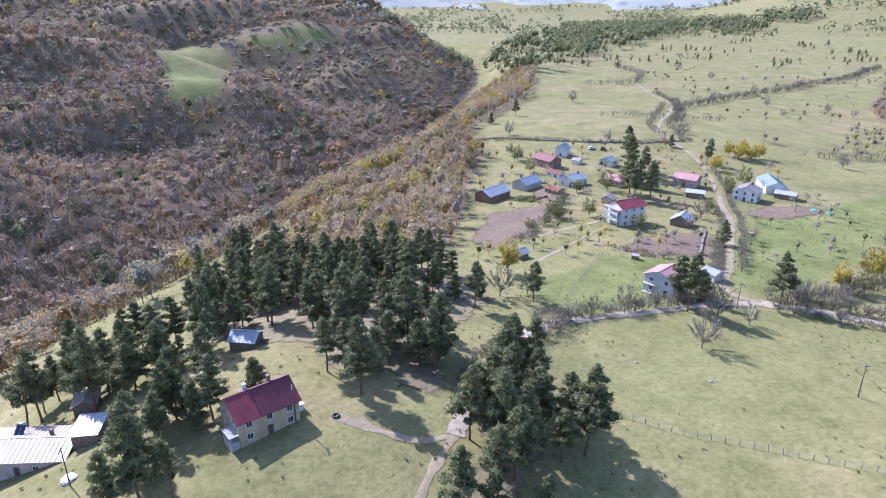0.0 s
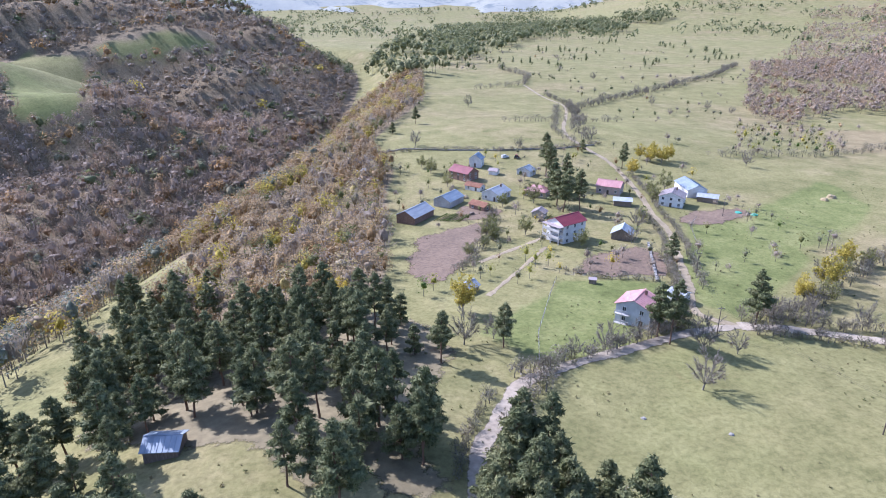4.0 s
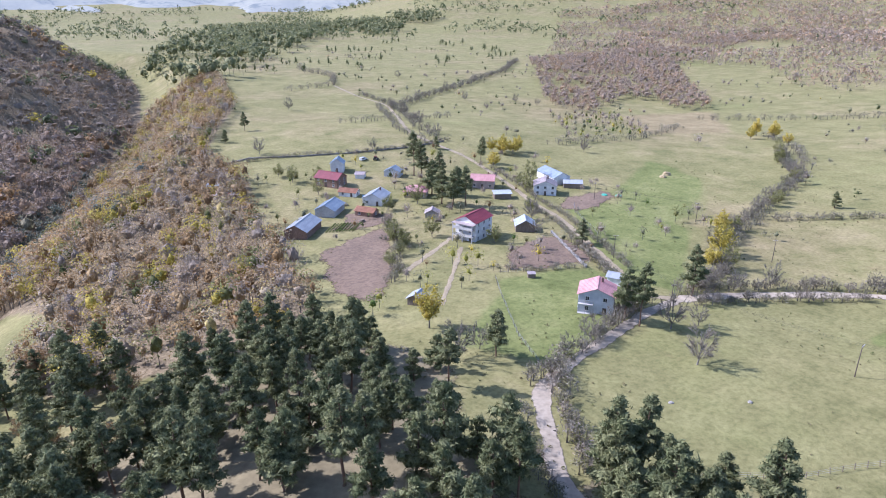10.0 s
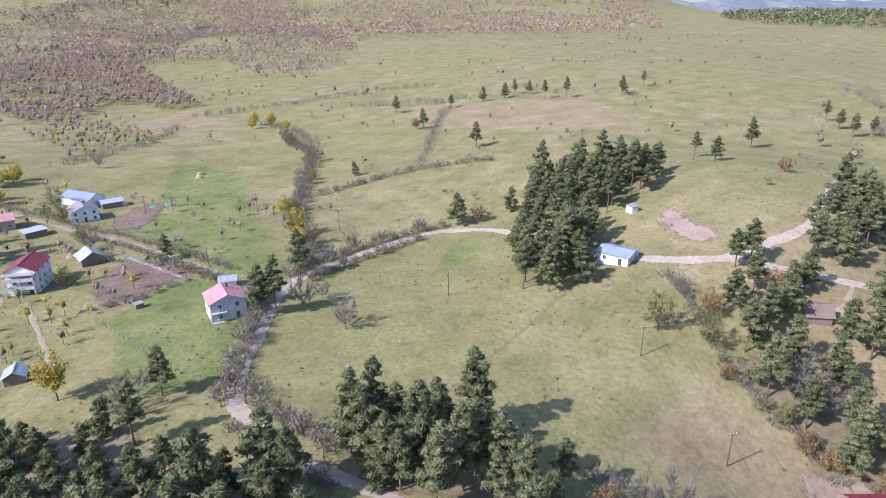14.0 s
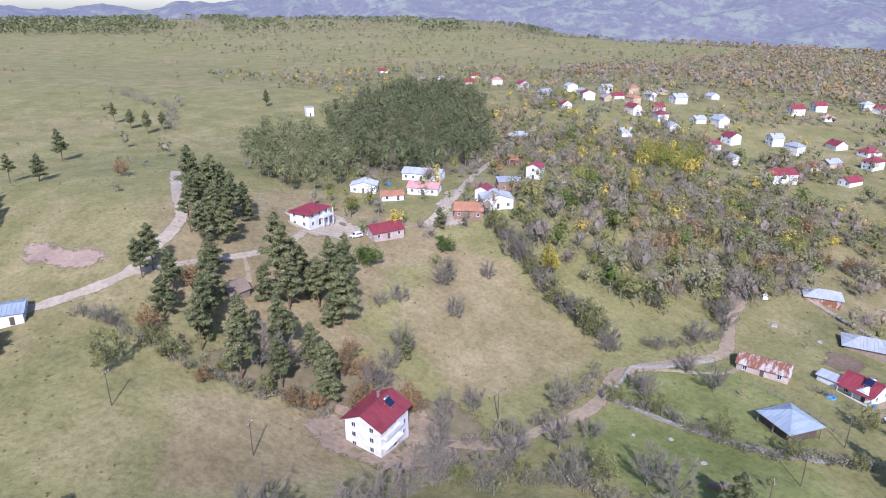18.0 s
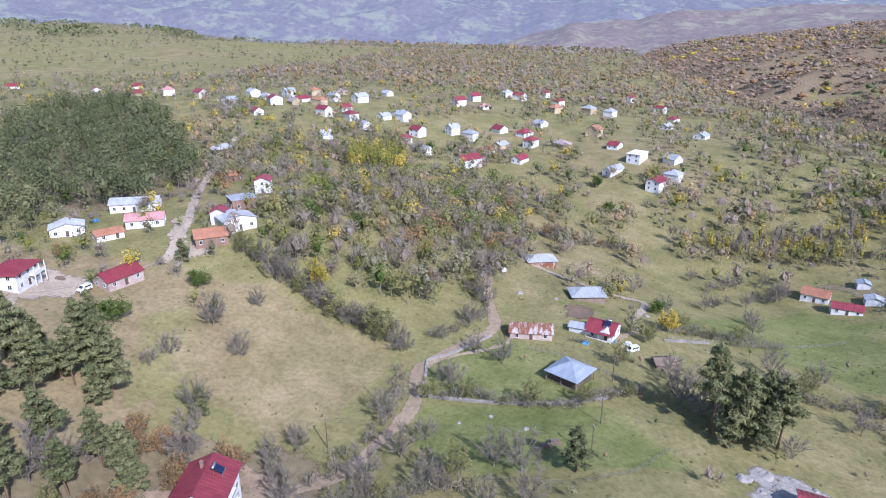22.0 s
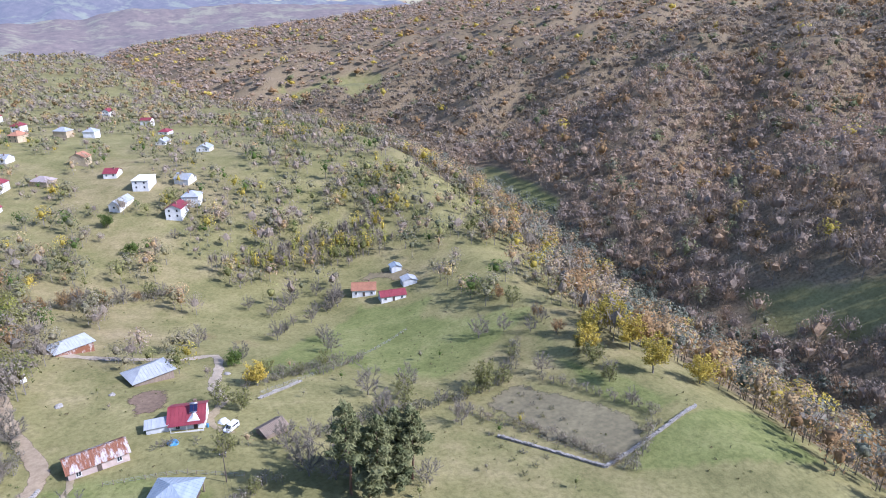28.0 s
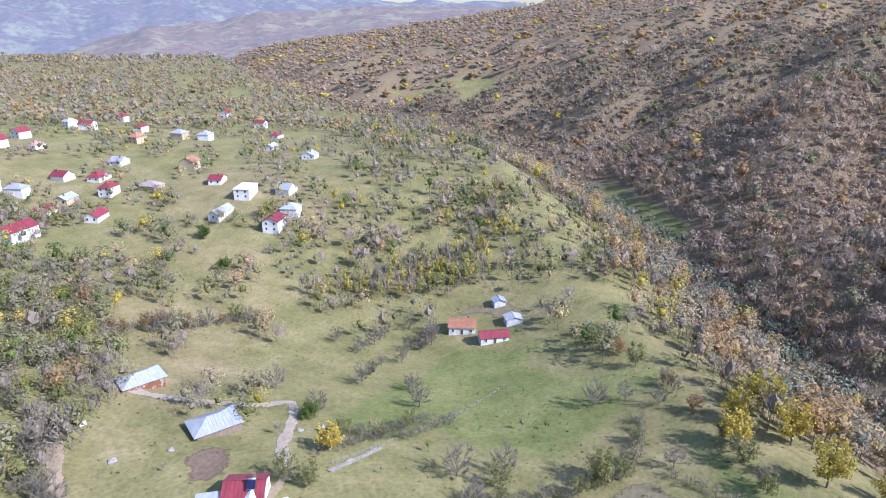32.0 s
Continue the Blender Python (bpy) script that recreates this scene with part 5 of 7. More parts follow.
# ---- the upper pasture and eastern hamlet ----
solar_house = house("white three-storey house with a crimson roof and solar heater", 33.5, 20.5, -76, 11.0, 9.4, 7.4, 2.2, M_WHITE, M_RED, "gable", False, 3, over=.8, chimneys=1)
part("balcony", boxes("balcony", M_WHITE, (-5.3, -6.1, 2.3, 1.5, -4.72, 2.5), (-5.3, -6.1, 4.8, 1.5, -4.72, 5.0), (-5.3, -6.1, 5.0, 1.5, -6.0, 5.9)), solar_house)
house("white and pale blue house half hidden by pines", 112, 69.5, -113, 9.5, 8, 3.0, .9, M_WHITE, M_BLUEZINC, "gable", False, 1, chimneys=0)
house("small white shed at the pasture edge", 149.2, 64.7, -144, 3.4, 2.6, 2.1, .3, M_WHITE, M_PALE, "flat", name="shed", category="shed", over=.2, chimneys=0, windows=False)
house("grey timber hut with a steep board roof", 90, 21.2, -83, 6.1, 5, 1.8, 2.3, M_WOOD, M_WOOD, "gable", False, name="hut", category="hut", chimneys=0, windows=False, seams=.4)
white_villa = house("white two-storey villa with a red hip roof", 123.2, -27.9, -75, 11.5, 8.4, 5.4, 1.6, M_WHITE, M_RED, "hip", False, 2, over=.8, chimneys=1)
part("balcony", boxes("balcony", M_WHITE, (0, -6.0, 2.5, 5.7, -4.25, 2.7), (0, -6.0, 2.7, 5.7, -5.9, 3.6)), white_villa)
for px in (.2, 2.8, 5.5):
    part("post", boxes("post", M_WHITE, (px - .12, -5.98, -.8, px + .12, -5.75, 5.2)), white_villa)
HE = "houses of the eastern hamlet"
house("pink-walled cottage under a crimson sheet roof", 104.1, -45.7, -105, 12, 7.2, 2.9, 2.1, M_PINKWALL, M_RED, "gable", False, 1, chimneys=0, group=HE)
house("white farmhouse with a pale blue-grey roof", 145.3, -71.7, -138, 10.7, 8, 3.2, 1.6, M_WHITE, M_ZINC, "gable", True, 1, group=HE)
house("low shed with a terracotta tile roof", 129.9, -73.1, -124, 9, 6, 2.3, 1.2, M_WHITE, M_TILE, "gable", False, name="shed", category="shed", chimneys=0, seams=.35, group=HE)
house("long barn with a grey sheet roof", 142, -104, -154, 17.9, 8, 3.4, 1.7, M_WHITE, M_ZINC, "gable", False, 1, name="barn", category="barn", chimneys=0, group=HE)
house("white cottage with a red roof in the hamlet", 125.4, -87.8, -151, 13, 7, 3.0, 1.7, M_WHITE, M_FADED, "gable", False, 1, group=HE)
house("farmhouse with a broad orange tile roof", 94.1, -80.4, -143, 10.6, 9, 3.2, 2.0, M_BROWNWALL, M_TILE, "gable", False, 1, chimneys=1, seams=.35, group=HE)
house("white house under a bright sheet roof", 91.5, -93.4, -130, 11.9, 9, 4.0, 1.7, M_WHITE, M_ZINC, "gable", True, 1, chimneys=1, group=HE)
house("small house with a red roof behind the white one", 99.5, -95.5, -160, 5.5, 6, 4.6, 1.4, M_WHITE, M_RED, "gable", True, 1, chimneys=0, group=HE)
house("unfinished brick building with a flat white roof", 99.4, -111.8, -134, 9.9, 8, 4.0, .2, M_BROWNWALL, M_ZINC, "flat", False, 1, chimneys=0, over=.2, group=HE)
house("tall white house with a red roof", 102.9, -135.6, -161, 6.4, 7, 5.6, 1.5, M_WHITE, M_RED, "gable", True, 2, chimneys=0, group=HE)
house("red brick cottage beside the street", 131.3, -158.3, -177, 7.2, 6, 3.4, 1.6, M_BROWNWALL, M_TILE, "gable", False, 1, chimneys=0, seams=.35, group=HE)
house("dark timber house with a grey hip roof at the grove", 170.2, -213.2, -125, 11.6, 8, 3.6, 1.8, M_DARKWOOD, M_ZINC, "hip", False, 1, chimneys=0, over=.9, group=HE)
house("low shed with a grey sheet roof", 86.7, -128.3, -117, 6.4, 4, 2.3, .4, M_WOOD, M_BLUEZINC, "flat", False, name="shed", category="shed", chimneys=0, windows=False, group=HE)
house("small white tower-like building on the ridge", 295.4, -152.8, -108, 5, 4, 5.5, .3, M_WHITE, M_PALE, "flat", name="tower", category="building", over=.1, chimneys=0)

# ---- the southern farms ----
HS = "buildings of the southern farms"
barn_on_posts = house("timber barn on stone posts under a blue-grey hip roof", -32.8, -47.2, -209, 8.0, 8.0, 3.7, 1.9, M_DARKWOOD, M_BLUEZINC, "hip", False, 1, over=1.15, name="barn", category="barn", chimneys=0, windows=False, group=HS)
for a in (-4.6, 0, 4.6):
    for b in (-4.6, 4.6):
        part("post", boxes("post", M_WOOD, (a - .12, b - .12, -1.4, a + .12, b + .12, 3.15)), barn_on_posts)
part("deck", boxes("deck", M_WOOD, (-4.8, -4.9, -.05, 4.8, -4.05, .12), (-4.8, -4.9, .8, 4.8, -4.8, .92)), barn_on_posts)
house("brick barn under a rusty corrugated roof", -19.5, -71.7, -172, 12.8, 6.6, 2.5, 1.7, M_PINKWALL, M_RUST, "gable", False, name="barn", category="barn", chimneys=0, seams=.5, group=HS)
farm_house = house("white farmhouse with a crimson roof and solar heater", -41.4, -81.1, -197, 8.6, 8.4, 3.0, 1.9, M_WHITE, M_RED, "gable", False, 1, chimneys=1, group=HS)
part("dormer", mesh_of("dormer", [(.2, -4.6, 2.95), (3.4, -4.6, 2.95), (1.8, -4.6, 4.0), (1.8, -1.2, 4.2)], [(0, 1, 2), (0, 2, 3), (1, 3, 2), (0, 3, 1)], M_WHITE), farm_house, "white gable over the veranda")
part("veranda", boxes("veranda", M_WHITE, (-3.8, -5.6, -.3, 4.2, -4.25, .1), (-3.8, -5.6, .1, 4.2, -5.5, .9), (-3.8, -5.6, .9, -3.66, -5.46, 2.7), (.1, -5.6, .9, .24, -5.46, 2.7), (4.06, -5.6, .9, 4.2, -5.46, 2.7)), farm_house)
part("veranda_roof", boxes("veranda_roof", M_RED, (-4.2, -5.8, 2.7, 4.6, -4.2, 2.8)), farm_house)
house("low lean-to with a grey sheet roof", -34.0, -79.9, -189, 5.9, 3, 1.9, .35, M_GREYWALL, M_ZINC, "flat", name="shed", category="shed", chimneys=0, windows=False, group=HS)
house("barn under a silvery hip roof", -35.5, -114.5, -165, 11.5, 8, 3.0, 1.8, M_WOOD, M_ZINC, "hip", False, name="barn", category="barn", over=.8, chimneys=0, windows=False, group=HS)
house("shed with a grey roof and rusty lower sheets", -15.7, -146, -160, 11.5, 7.5, 2.8, 1.7, M_RUST, M_ZINC, "hip", False, name="shed", category="shed", over=.7, chimneys=0, windows=False, group=HS)
house("tumbledown log shed with a board roof", -58.9, -66.7, -160, 6.3, 4.4, 1.9, 1.0, M_WOOD, M_WOOD, "gable", False, name="shed", category="shed", chimneys=0, windows=False, door=False, seams=.4, group=HS)
house("house under a crimson sheet roof by the rubble yard", -84.5, -6.9, -194, 10.5, 8, 3.0, 1.9, M_WHITE, M_RED, "gable", False, 1, chimneys=1, group=HS)
house("long white cottage with a red roof", -138.5, -160.4, -192, 11.1, 6, 2.7, 1.5, M_WHITE, M_RED, "gable", False, 1, chimneys=0, group=HS)
house("farmhouse with an orange tile roof", -131.3, -174.8, -205, 10.5, 8, 3.2, 2.0, M_WHITE, M_TILE, "gable", False, 1, chimneys=1, seams=.35, group=HS)
house("little shed with a light blue roof", -152.1, -184.7, -190, 4.9, 4.4, 2.6, 1.0, M_GREYWALL, M_BLUEZINC, "gable", True, name="shed", category="shed", chimneys=0, windows=False, group=HS)
house("grey shed with a pale blue roof", -150.8, -168.2, -191, 6.5, 5, 2.5, 1.1, M_GREYWALL, M_ZINC, "gable", True, name="shed", category="shed", chimneys=0, windows=False, group=HS)


def solar_heater(name, label, x, y, z, heading, tilt):
    """A panel on a frame with a horizontal tank above it."""
    s = new(name)
    s.matrix_basis = pose(x, y, z, 0, 0, heading)
    tagged(s, label, "solar heater")
    p = part("panel", boxes("panel", M_CELLS, (-.9, -1.0, -.04, -.03, 1.0, .04), (.03, -1.0, -.04, .9, 1.0, .04)), s)
    p.matrix_basis = pose(0, -.35, .75, tilt)
    f = part("panel_frame", boxes("panel_frame", M_STEEL, (-.95, -1.05, -.07, .95, -1.0, .05), (-.95, 1.0, -.07, .95, 1.05, .05)), s)
    f.matrix_basis = pose(0, -.35, .75, tilt)
    V, F = [], []
    tube(V, F, [(-.95, .62, 1.5), (.95, .62, 1.5)], [.27, .27], 10)
    F.append(tuple(range(9, -1, -1)))
    F.append(tuple(range(10, 20)))
    part("tank", mesh_of("tank", V, F, M_STEEL, True), s)
    for lx in (-.85, .85):
        part("leg", boxes("leg", M_STEEL, (lx - .03, .5, -1.2, lx + .03, .56, 1.3), (lx - .03, -1.2, -.6, lx + .03, -1.14, .12)), s)
    return s


def on_roof(h, lx, ly, lz):
    return h.matrix_basis @ Vector((lx, ly, lz))


for h, lx, ly, lz in ((solar_house, 1.5, -2.2, 8.75), (farm_house, 1.8, -1.6, 4.35), (long_house, -2.5, 2.5, 4.3)):
    q = on_roof(h, lx, ly, lz)
    solar_heater("solar_heater", "roof solar water heater with dark panels and a tank", q.x, q.y, q.z, math.degrees(h.matrix_basis.to_euler().z), 35)

# ---- the large village on the southern slope ----
# x, y and roof of each: r red, t clay tile, z zinc, w white walls under grey, p pale sheet, l long and low, m broad and modern, R large red, W tall white
LOWER_VILLAGE = "46 -298 R, 41 -335 r, 33 -351 z, 15 -321 r, 12 -359 r, 20 -388 r, 40 -392 r, 58 -364 w, 73 -372 w, 95 -352 r, 100 -330 r, -10 -362 p, -47 -358 r, -61 -328 m, -83 -324 z, -46 -306 l, -71 -284 r, -81 -294 W, -108 -391 z, -88 -443 z, -100 -518 r, -95 -597 r, -44 -501 W, -32 -396 t, 11 -419 z, 66 -467 r, 89 -469 r, 82 -505 r, 60 -569 w, 45 -553 r, 25 -617 r, 5 -543 r, 4 -487 t, -68 -690 r, 122 -396 z, -25 -507 w, 80 -312 l"
UPPER_VILLAGE = "540 -436 r, 422 -413 r, 414 -458 r, 357 -383 r, 331 -393 r, 285 -371 r, 205 -316 r, 234 -332 w, 233 -385 z, 228 -415 w, 214 -362 r, 205 -392 r, 215 -439 t, 186 -414 w, 168 -351 r, 148 -355 r, 164 -381 r, 130 -379 z, 116 -385 w, 142 -292 z, 133 -341 z, 161 -482 z, 200 -462 p, 250 -394 w, 203 -374 p, 186 -384 t, 167 -426 w"
ROOFS = {"r": (M_RED, "red"), "R": (M_RED, "red"), "t": (M_TILE, "terracotta"), "z": (M_ZINC, "grey"), "w": (M_ZINC, "grey"), "W": (M_ZINC, "grey"), "p": (M_PALE, "pale"), "l": (M_ZINC, "long grey"), "m": (M_WHITE, "flat white")}
vr = random.Random(12)
for spot in (LOWER_VILLAGE + ", " + UPPER_VILLAGE).split(", "):
    x, y, kind = spot.split()
    roof, word = M_FADED if kind == "r" and vr.random() < .2 else ROOFS[kind][0], ROOFS[kind][1]
    wallm, ww = (M_BEIGE, "cream") if kind in "tp" or vr.random() < .12 else (M_WHITE, "white")
    low = kind in "zpl" or kind == "r" and vr.random() < .45
    shape = "flat" if kind == "m" else "gable" if kind in "lz" else vr.choice(("hip", "gable"))
    L, D = {"R": (15, 11), "l": (15, 6), "m": (13, 9), "W": (9, 9)}.get(kind, (vr.uniform(8.5, 11.5), vr.uniform(7, 9)))
    house(f"{ww} {'one' if low else 'two'}-storey village house with a {word} {shape} roof", float(x), float(y), vr.choice((-38, -30, 52, 60)) + vr.uniform(-8, 8), L, D, 2.9 if low else 5.4, .3 if kind == "m" else vr.uniform(2.0, 2.8), wallm, roof, shape, vr.random() < .3, 1 if low else 2, chimneys=0 if kind in "lm" else 1, near=False, seams=0, group="houses of the southern village")


# ---- trees, space by space ----
PW = "pines of the lower wood"
grove([(-72, 152), (-62, 176), (-50, 196), (-35, 202), (-12, 199), (7, 182), (13, 166), (10, 156), (-12, 152), (-2, 136), (3, 116), (-18, 112), (-28, 124), (-40, 136), (-56, 138)], 6.8, "p", 1.0, PW, 3, .12)
grove([(-86, 229), (-71, 246), (-54, 236), (-44, 206), (-55, 196), (-58, 159), (-74, 166), (-82, 190)], 7.4, "pppppo", .95, PW, 13, .15)
for x, y in ((-65, 195), (-59, 177), (-55, 182), (-70, 204), (-62, 171)):
    plant("o", x, y, .9)
grove([(-90, 113), (-103, 141), (-84, 152), (-58, 140), (-47, 128), (-50, 120), (-66, 118), (-79, 112)], 7.0, "p", 1.0, PW, 8, .2)
grove([(-61, 94), (-58, 104), (-44, 108), (-40, 97), (-46, 88), (-38, 77), (-46, 72), (-55, 76)], 6.0, "p", 1.0, PW, 9, .2)
grove([(1, 80), (2, 88), (5, 108), (12, 119), (21, 114), (20, 103), (16, 92), (10, 79)], 5.2, "p", 1.05, PW, 10, .05)
grove([(12, 76), (25, 84), (30, 98), (20, 104), (14, 92)], 6.0, "p", .95, PW, 11, .3)
for x, y in ((-47, 110), (-37, 109), (-24, 116), (-16, 108), (-56, 115)):
    plant("p", x, y, 1.0, PW)
grove([(159, 112), (188, 104), (204, 84), (204, 52), (170, 56), (152, 70), (142, 92)], 6.6, "p", 1.0, "pines by the upper road", 4, .1)
grove([(128, 98), (142, 92), (138, 78), (122, 76), (108, 76), (94, 80), (89, 93), (105, 102)], 6.0, "p", 1.0, "pines by the upper road", 14, .1)
grove([(115, 19), (140, 10), (160, -4), (152, -14), (128, -7), (113, 7)], 6.2, "p", 1.0, "pines by the upper road", 15, .1)
grove([(89, 14), (99, 1), (92, -8), (84, -18), (76, -14), (65, 1), (73, 10), (80, 17)], 6.0, "p", 1.1, "pines above the crimson roofs", 16, .15)
for x, y in ((91, 306), (87, 290), (86, 280), (97, 326), (100, 298), (101, 316), (98, 336), (94, 282)):
    plant("p", x, y, 1.25, "pines of the northern hamlet")
for x, y in ((143, 343), (134, 376), (100, 215), (65, 161), (66, 157), (73, 165), (25, 162), (95, 164), (55, 492), (34, 458), (224, 196), (76, 37), (61, 37), (51, 21), (152, 127), (89, 41), (96, 35), (73, 40), (107, 38), (109, 34), (95, -65), (225, 37), (213, 30), (261, 7), (-80, -39), (-75, -34), (-69, -28), (-77, -30), (-36, -5), (57, 20), (53, 19), (51, -5), (158, 127)):
    plant("p", x, y, .9)
for x, y in ((441, 154), (453, 148), (451, 136), (424, 121), (423, 105), (423, 66), (434, 64), (464, 49), (318, -47), (301, -49), (337, -46), (306, -60), (431, 170), (410, 190), (336, -147), (276, 144), (402, 231), (335, 191)):
    plant("p", x, y, .85, "scattered pines on the pasture")
# yellow, rust, olive and green trees
for x, y in ((161, 358), (164, 352), (170, 350), (177, 355), (168, 358), (143, 331), (134, 184), (153, 199), (119, 176), (375, 336), (377, 324), (351, 298), (368, 318), (49, -70), (62, -149), (36, -135), (-63, -97), (-139, -222), (-163, -230), (20, 184), (-12, 206), (360, 330), (66, -152)):
    plant("y", x, y, 1.0)
for x, y in ((189, 9), (84, 47), (128, -51), (35, 7), (44, 14), (161, -223), (6, -194), (-19, -197), (18, -95), (23, -111), (50, 9), (37, 8), (52, 10), (155, 120), (335, 196), (12, 71)):
    plant("o", x, y, .95)
for x, y in ((54, 352), (42, 357), (39, 369), (136, 299), (146, 303), (131, 287), (112, 260), (63, 294), (45, 253), (46, 332), (17, 362), (74, 232), (60, 252), (78, 296), (-50, -86), (-46, -60), (75, 60)):
    plant("v", x, y, .9)
for x, y in ((-37, -282), (-44, -249), (82, -54), (67, -110), (40, -139), (90, -26), (-61, -118), (52, -112)):
    plant("g", x, y, 1.0)
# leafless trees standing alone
for x, y in ((100, 389), (216, 341), (296, 597), (284, 543), (337, 570), (348, 550), (116, 587), (84, 790), (62, 136), (80, 150), (72, 152), (43, 416), (24, 167), (16, 165), (311, 769), (67, 166), (94, 233), (105, 250), (62, -53), (55, -30), (68, -38), (70, -21), (71, -14), (10, -19), (2, -5), (14, -51), (7, 5), (10, 13), (-2, -12), (0, -38), (26, 7), (21, 14), (-19, -4), (-25, -3), (-3, -36), (-14, -51), (17, -83), (-5, -55), (-65, -261), (-2, -257)):
    plant("b", x, y, .95)
for x, y in ((-81, -182), (-54, -142), (-82, -143), (-64, -121), (-143, -98), (-152, -95), (-158, -87), (-95, -121), (-103, -77), (-143, -62), (-106, -168), (-95, -177), (17, 60), (16, 56), (13, 45), (11, 42), (20, 72), (18, 69), (17, 65), (12, 38), (13, 31), (-61, -49), (-60, -57), (-66, -57), (-118, -175), (-112, -185), (-101, -183), (-88, -172)):
    plant("b", x, y, .95)
for x, y, k in ((60, 27, 1.5), (63, 31, 1.2), (46, 10, 1.3), (50, 1, 1.2), (53, -5, 1.2), (47, 7, 1.1), (59, 19, 1.3)):
    plant("b", x, y, k)
# hedges
hedge([(26, 149), (40, 154), (58, 159), (78, 167)], 3.2, "bbs", .75, 1.0, "bare hedge along the lane", 6)
hedge([(14, 120), (23, 136), (32, 148)], 3.0, "s", .8, .6, "bare hedge along the lane", 7)
hedge([(3, 114), (9, 129), (17, 142)], 3.5, "s", .6, .5, "bare hedge along the lane", 8)
hedge([(94, 168), (104, 165), (126, 155), (144, 142), (150, 132)], 3.4, "bsbs", .75, .8, "hedge along the upper road", 9)
hedge([(92, 159), (102, 156), (122, 147), (138, 137)], 3.8, "sb", .7, .8, "hedge along the upper road", 10)
hedge([(98, 166), (122, 173), (140, 186), (176, 204), (230, 224), (270, 241), (317, 282)], 4.4, "bbsvb", .85, 2.2, "tree row between the pastures", 11)
hedge([(188, 199), (215, 182), (235, 161), (245, 129)], 4.2, "s", .8, .8, "low hedge across the pasture", 12)
hedge([(6, 389), (22, 405), (46, 403), (87, 388), (121, 384), (152, 391)], 5.5, "s", .7, .7, "hedge behind the northern hamlet", 13)
hedge([(54, 278), (44, 247), (27, 218)], 3.6, "vsb", .7, 1.4, "scrub between the tilled plots", 14)
hedge([(97, 216), (91, 199), (84, 181)], 3.5, "s", .7, .8, "garden hedge", 15)
hedge([(60, 209), (68, 201), (84, 197)], 3.5, "s", .6, .6, "garden hedge", 16)
hedge([(146, 400), (180, 500), (212, 592), (212, 660)], 6.5, "sb", .8, 3.0, "hedge along the hill road", 17)
hedge([(200, 560), (258, 618), (342, 682), (491, 801), (611, 933)], 8.0, "sb", .95, 2.5, "hedge across the far pasture", 18)
hedge([(83, 50), (72, 47), (64, 43), (57, 38), (50, 29), (44, 26)], 3.0, "svso", .8, 1.2, "hedge below the pines", 19)
hedge([(100, 56), (84, 50)], 3.2, "sb", .7, 1.0, "hedge below the pines", 20)
hedge([(84, -80), (64, -72), (48, -62), (37, -59), (23, -55), (14, -50)], 3.0, "bbbv", .95, 1.4, "row of bare fruit trees", 21)
hedge([(20, 18), (8, 18), (-2, 6), (-14, 2)], 4.0, "bsv", .7, 2.0, "scrub beside the earth track", 22)
hedge([(2, -30), (-9, -32), (-22, -30), (-33, -32), (-43, -40), (-54, -46)], 3.6, "svs", .75, .8, "hedge on the stone wall", 23)
hedge([(-32, -72), (-42, -68), (-50, -64)], 3.2, "s", .7, .8, "farmyard hedge", 24)
hedge([(-60, -97), (-76, -102), (-96, -112)], 4.0, "sv", .7, 1.0, "field hedge", 25)
hedge([(11, -190), (-4, -187), (-22, -194), (-42, -201), (-59, -206)], 4.2, "ovbb", .85, 1.6, "autumn tree row below the village", 26)
hedge([(8, -60), (0, -72), (-4, -84), (4, -100), (6, -118)], 4.0, "sb", .7, 1.6, "scrub beside the earth track", 27)
hedge([(-84, -150), (-96, -160), (-112, -166), (-122, -176)], 4.5, "b", .8, 2.0, "bare orchard by the lower farm", 28)
hedge([(-72, -60), (-90, -66), (-110, -62), (-132, -66), (-150, -84)], 5.0, "sbv", .75, 1.4, "field hedge", 29)
hedge([(-112, -56), (-122, -36), (-130, -12)], 4.0, "s", .6, .6, "orchard hedge", 30)
hedge([(-150, -30), (-162, -70), (-170, -110), (-168, -140)], 6.5, "bov", .8, 2.0, "trees at the bank edge", 31)
for i in range(6):
    for j in range(5):
        x, y = -134 + i * 4.6 + j * 1.2, -56 + j * 6.4 + i * 1.6
        plant("s", x, y, .42, "saplings of the young orchard")

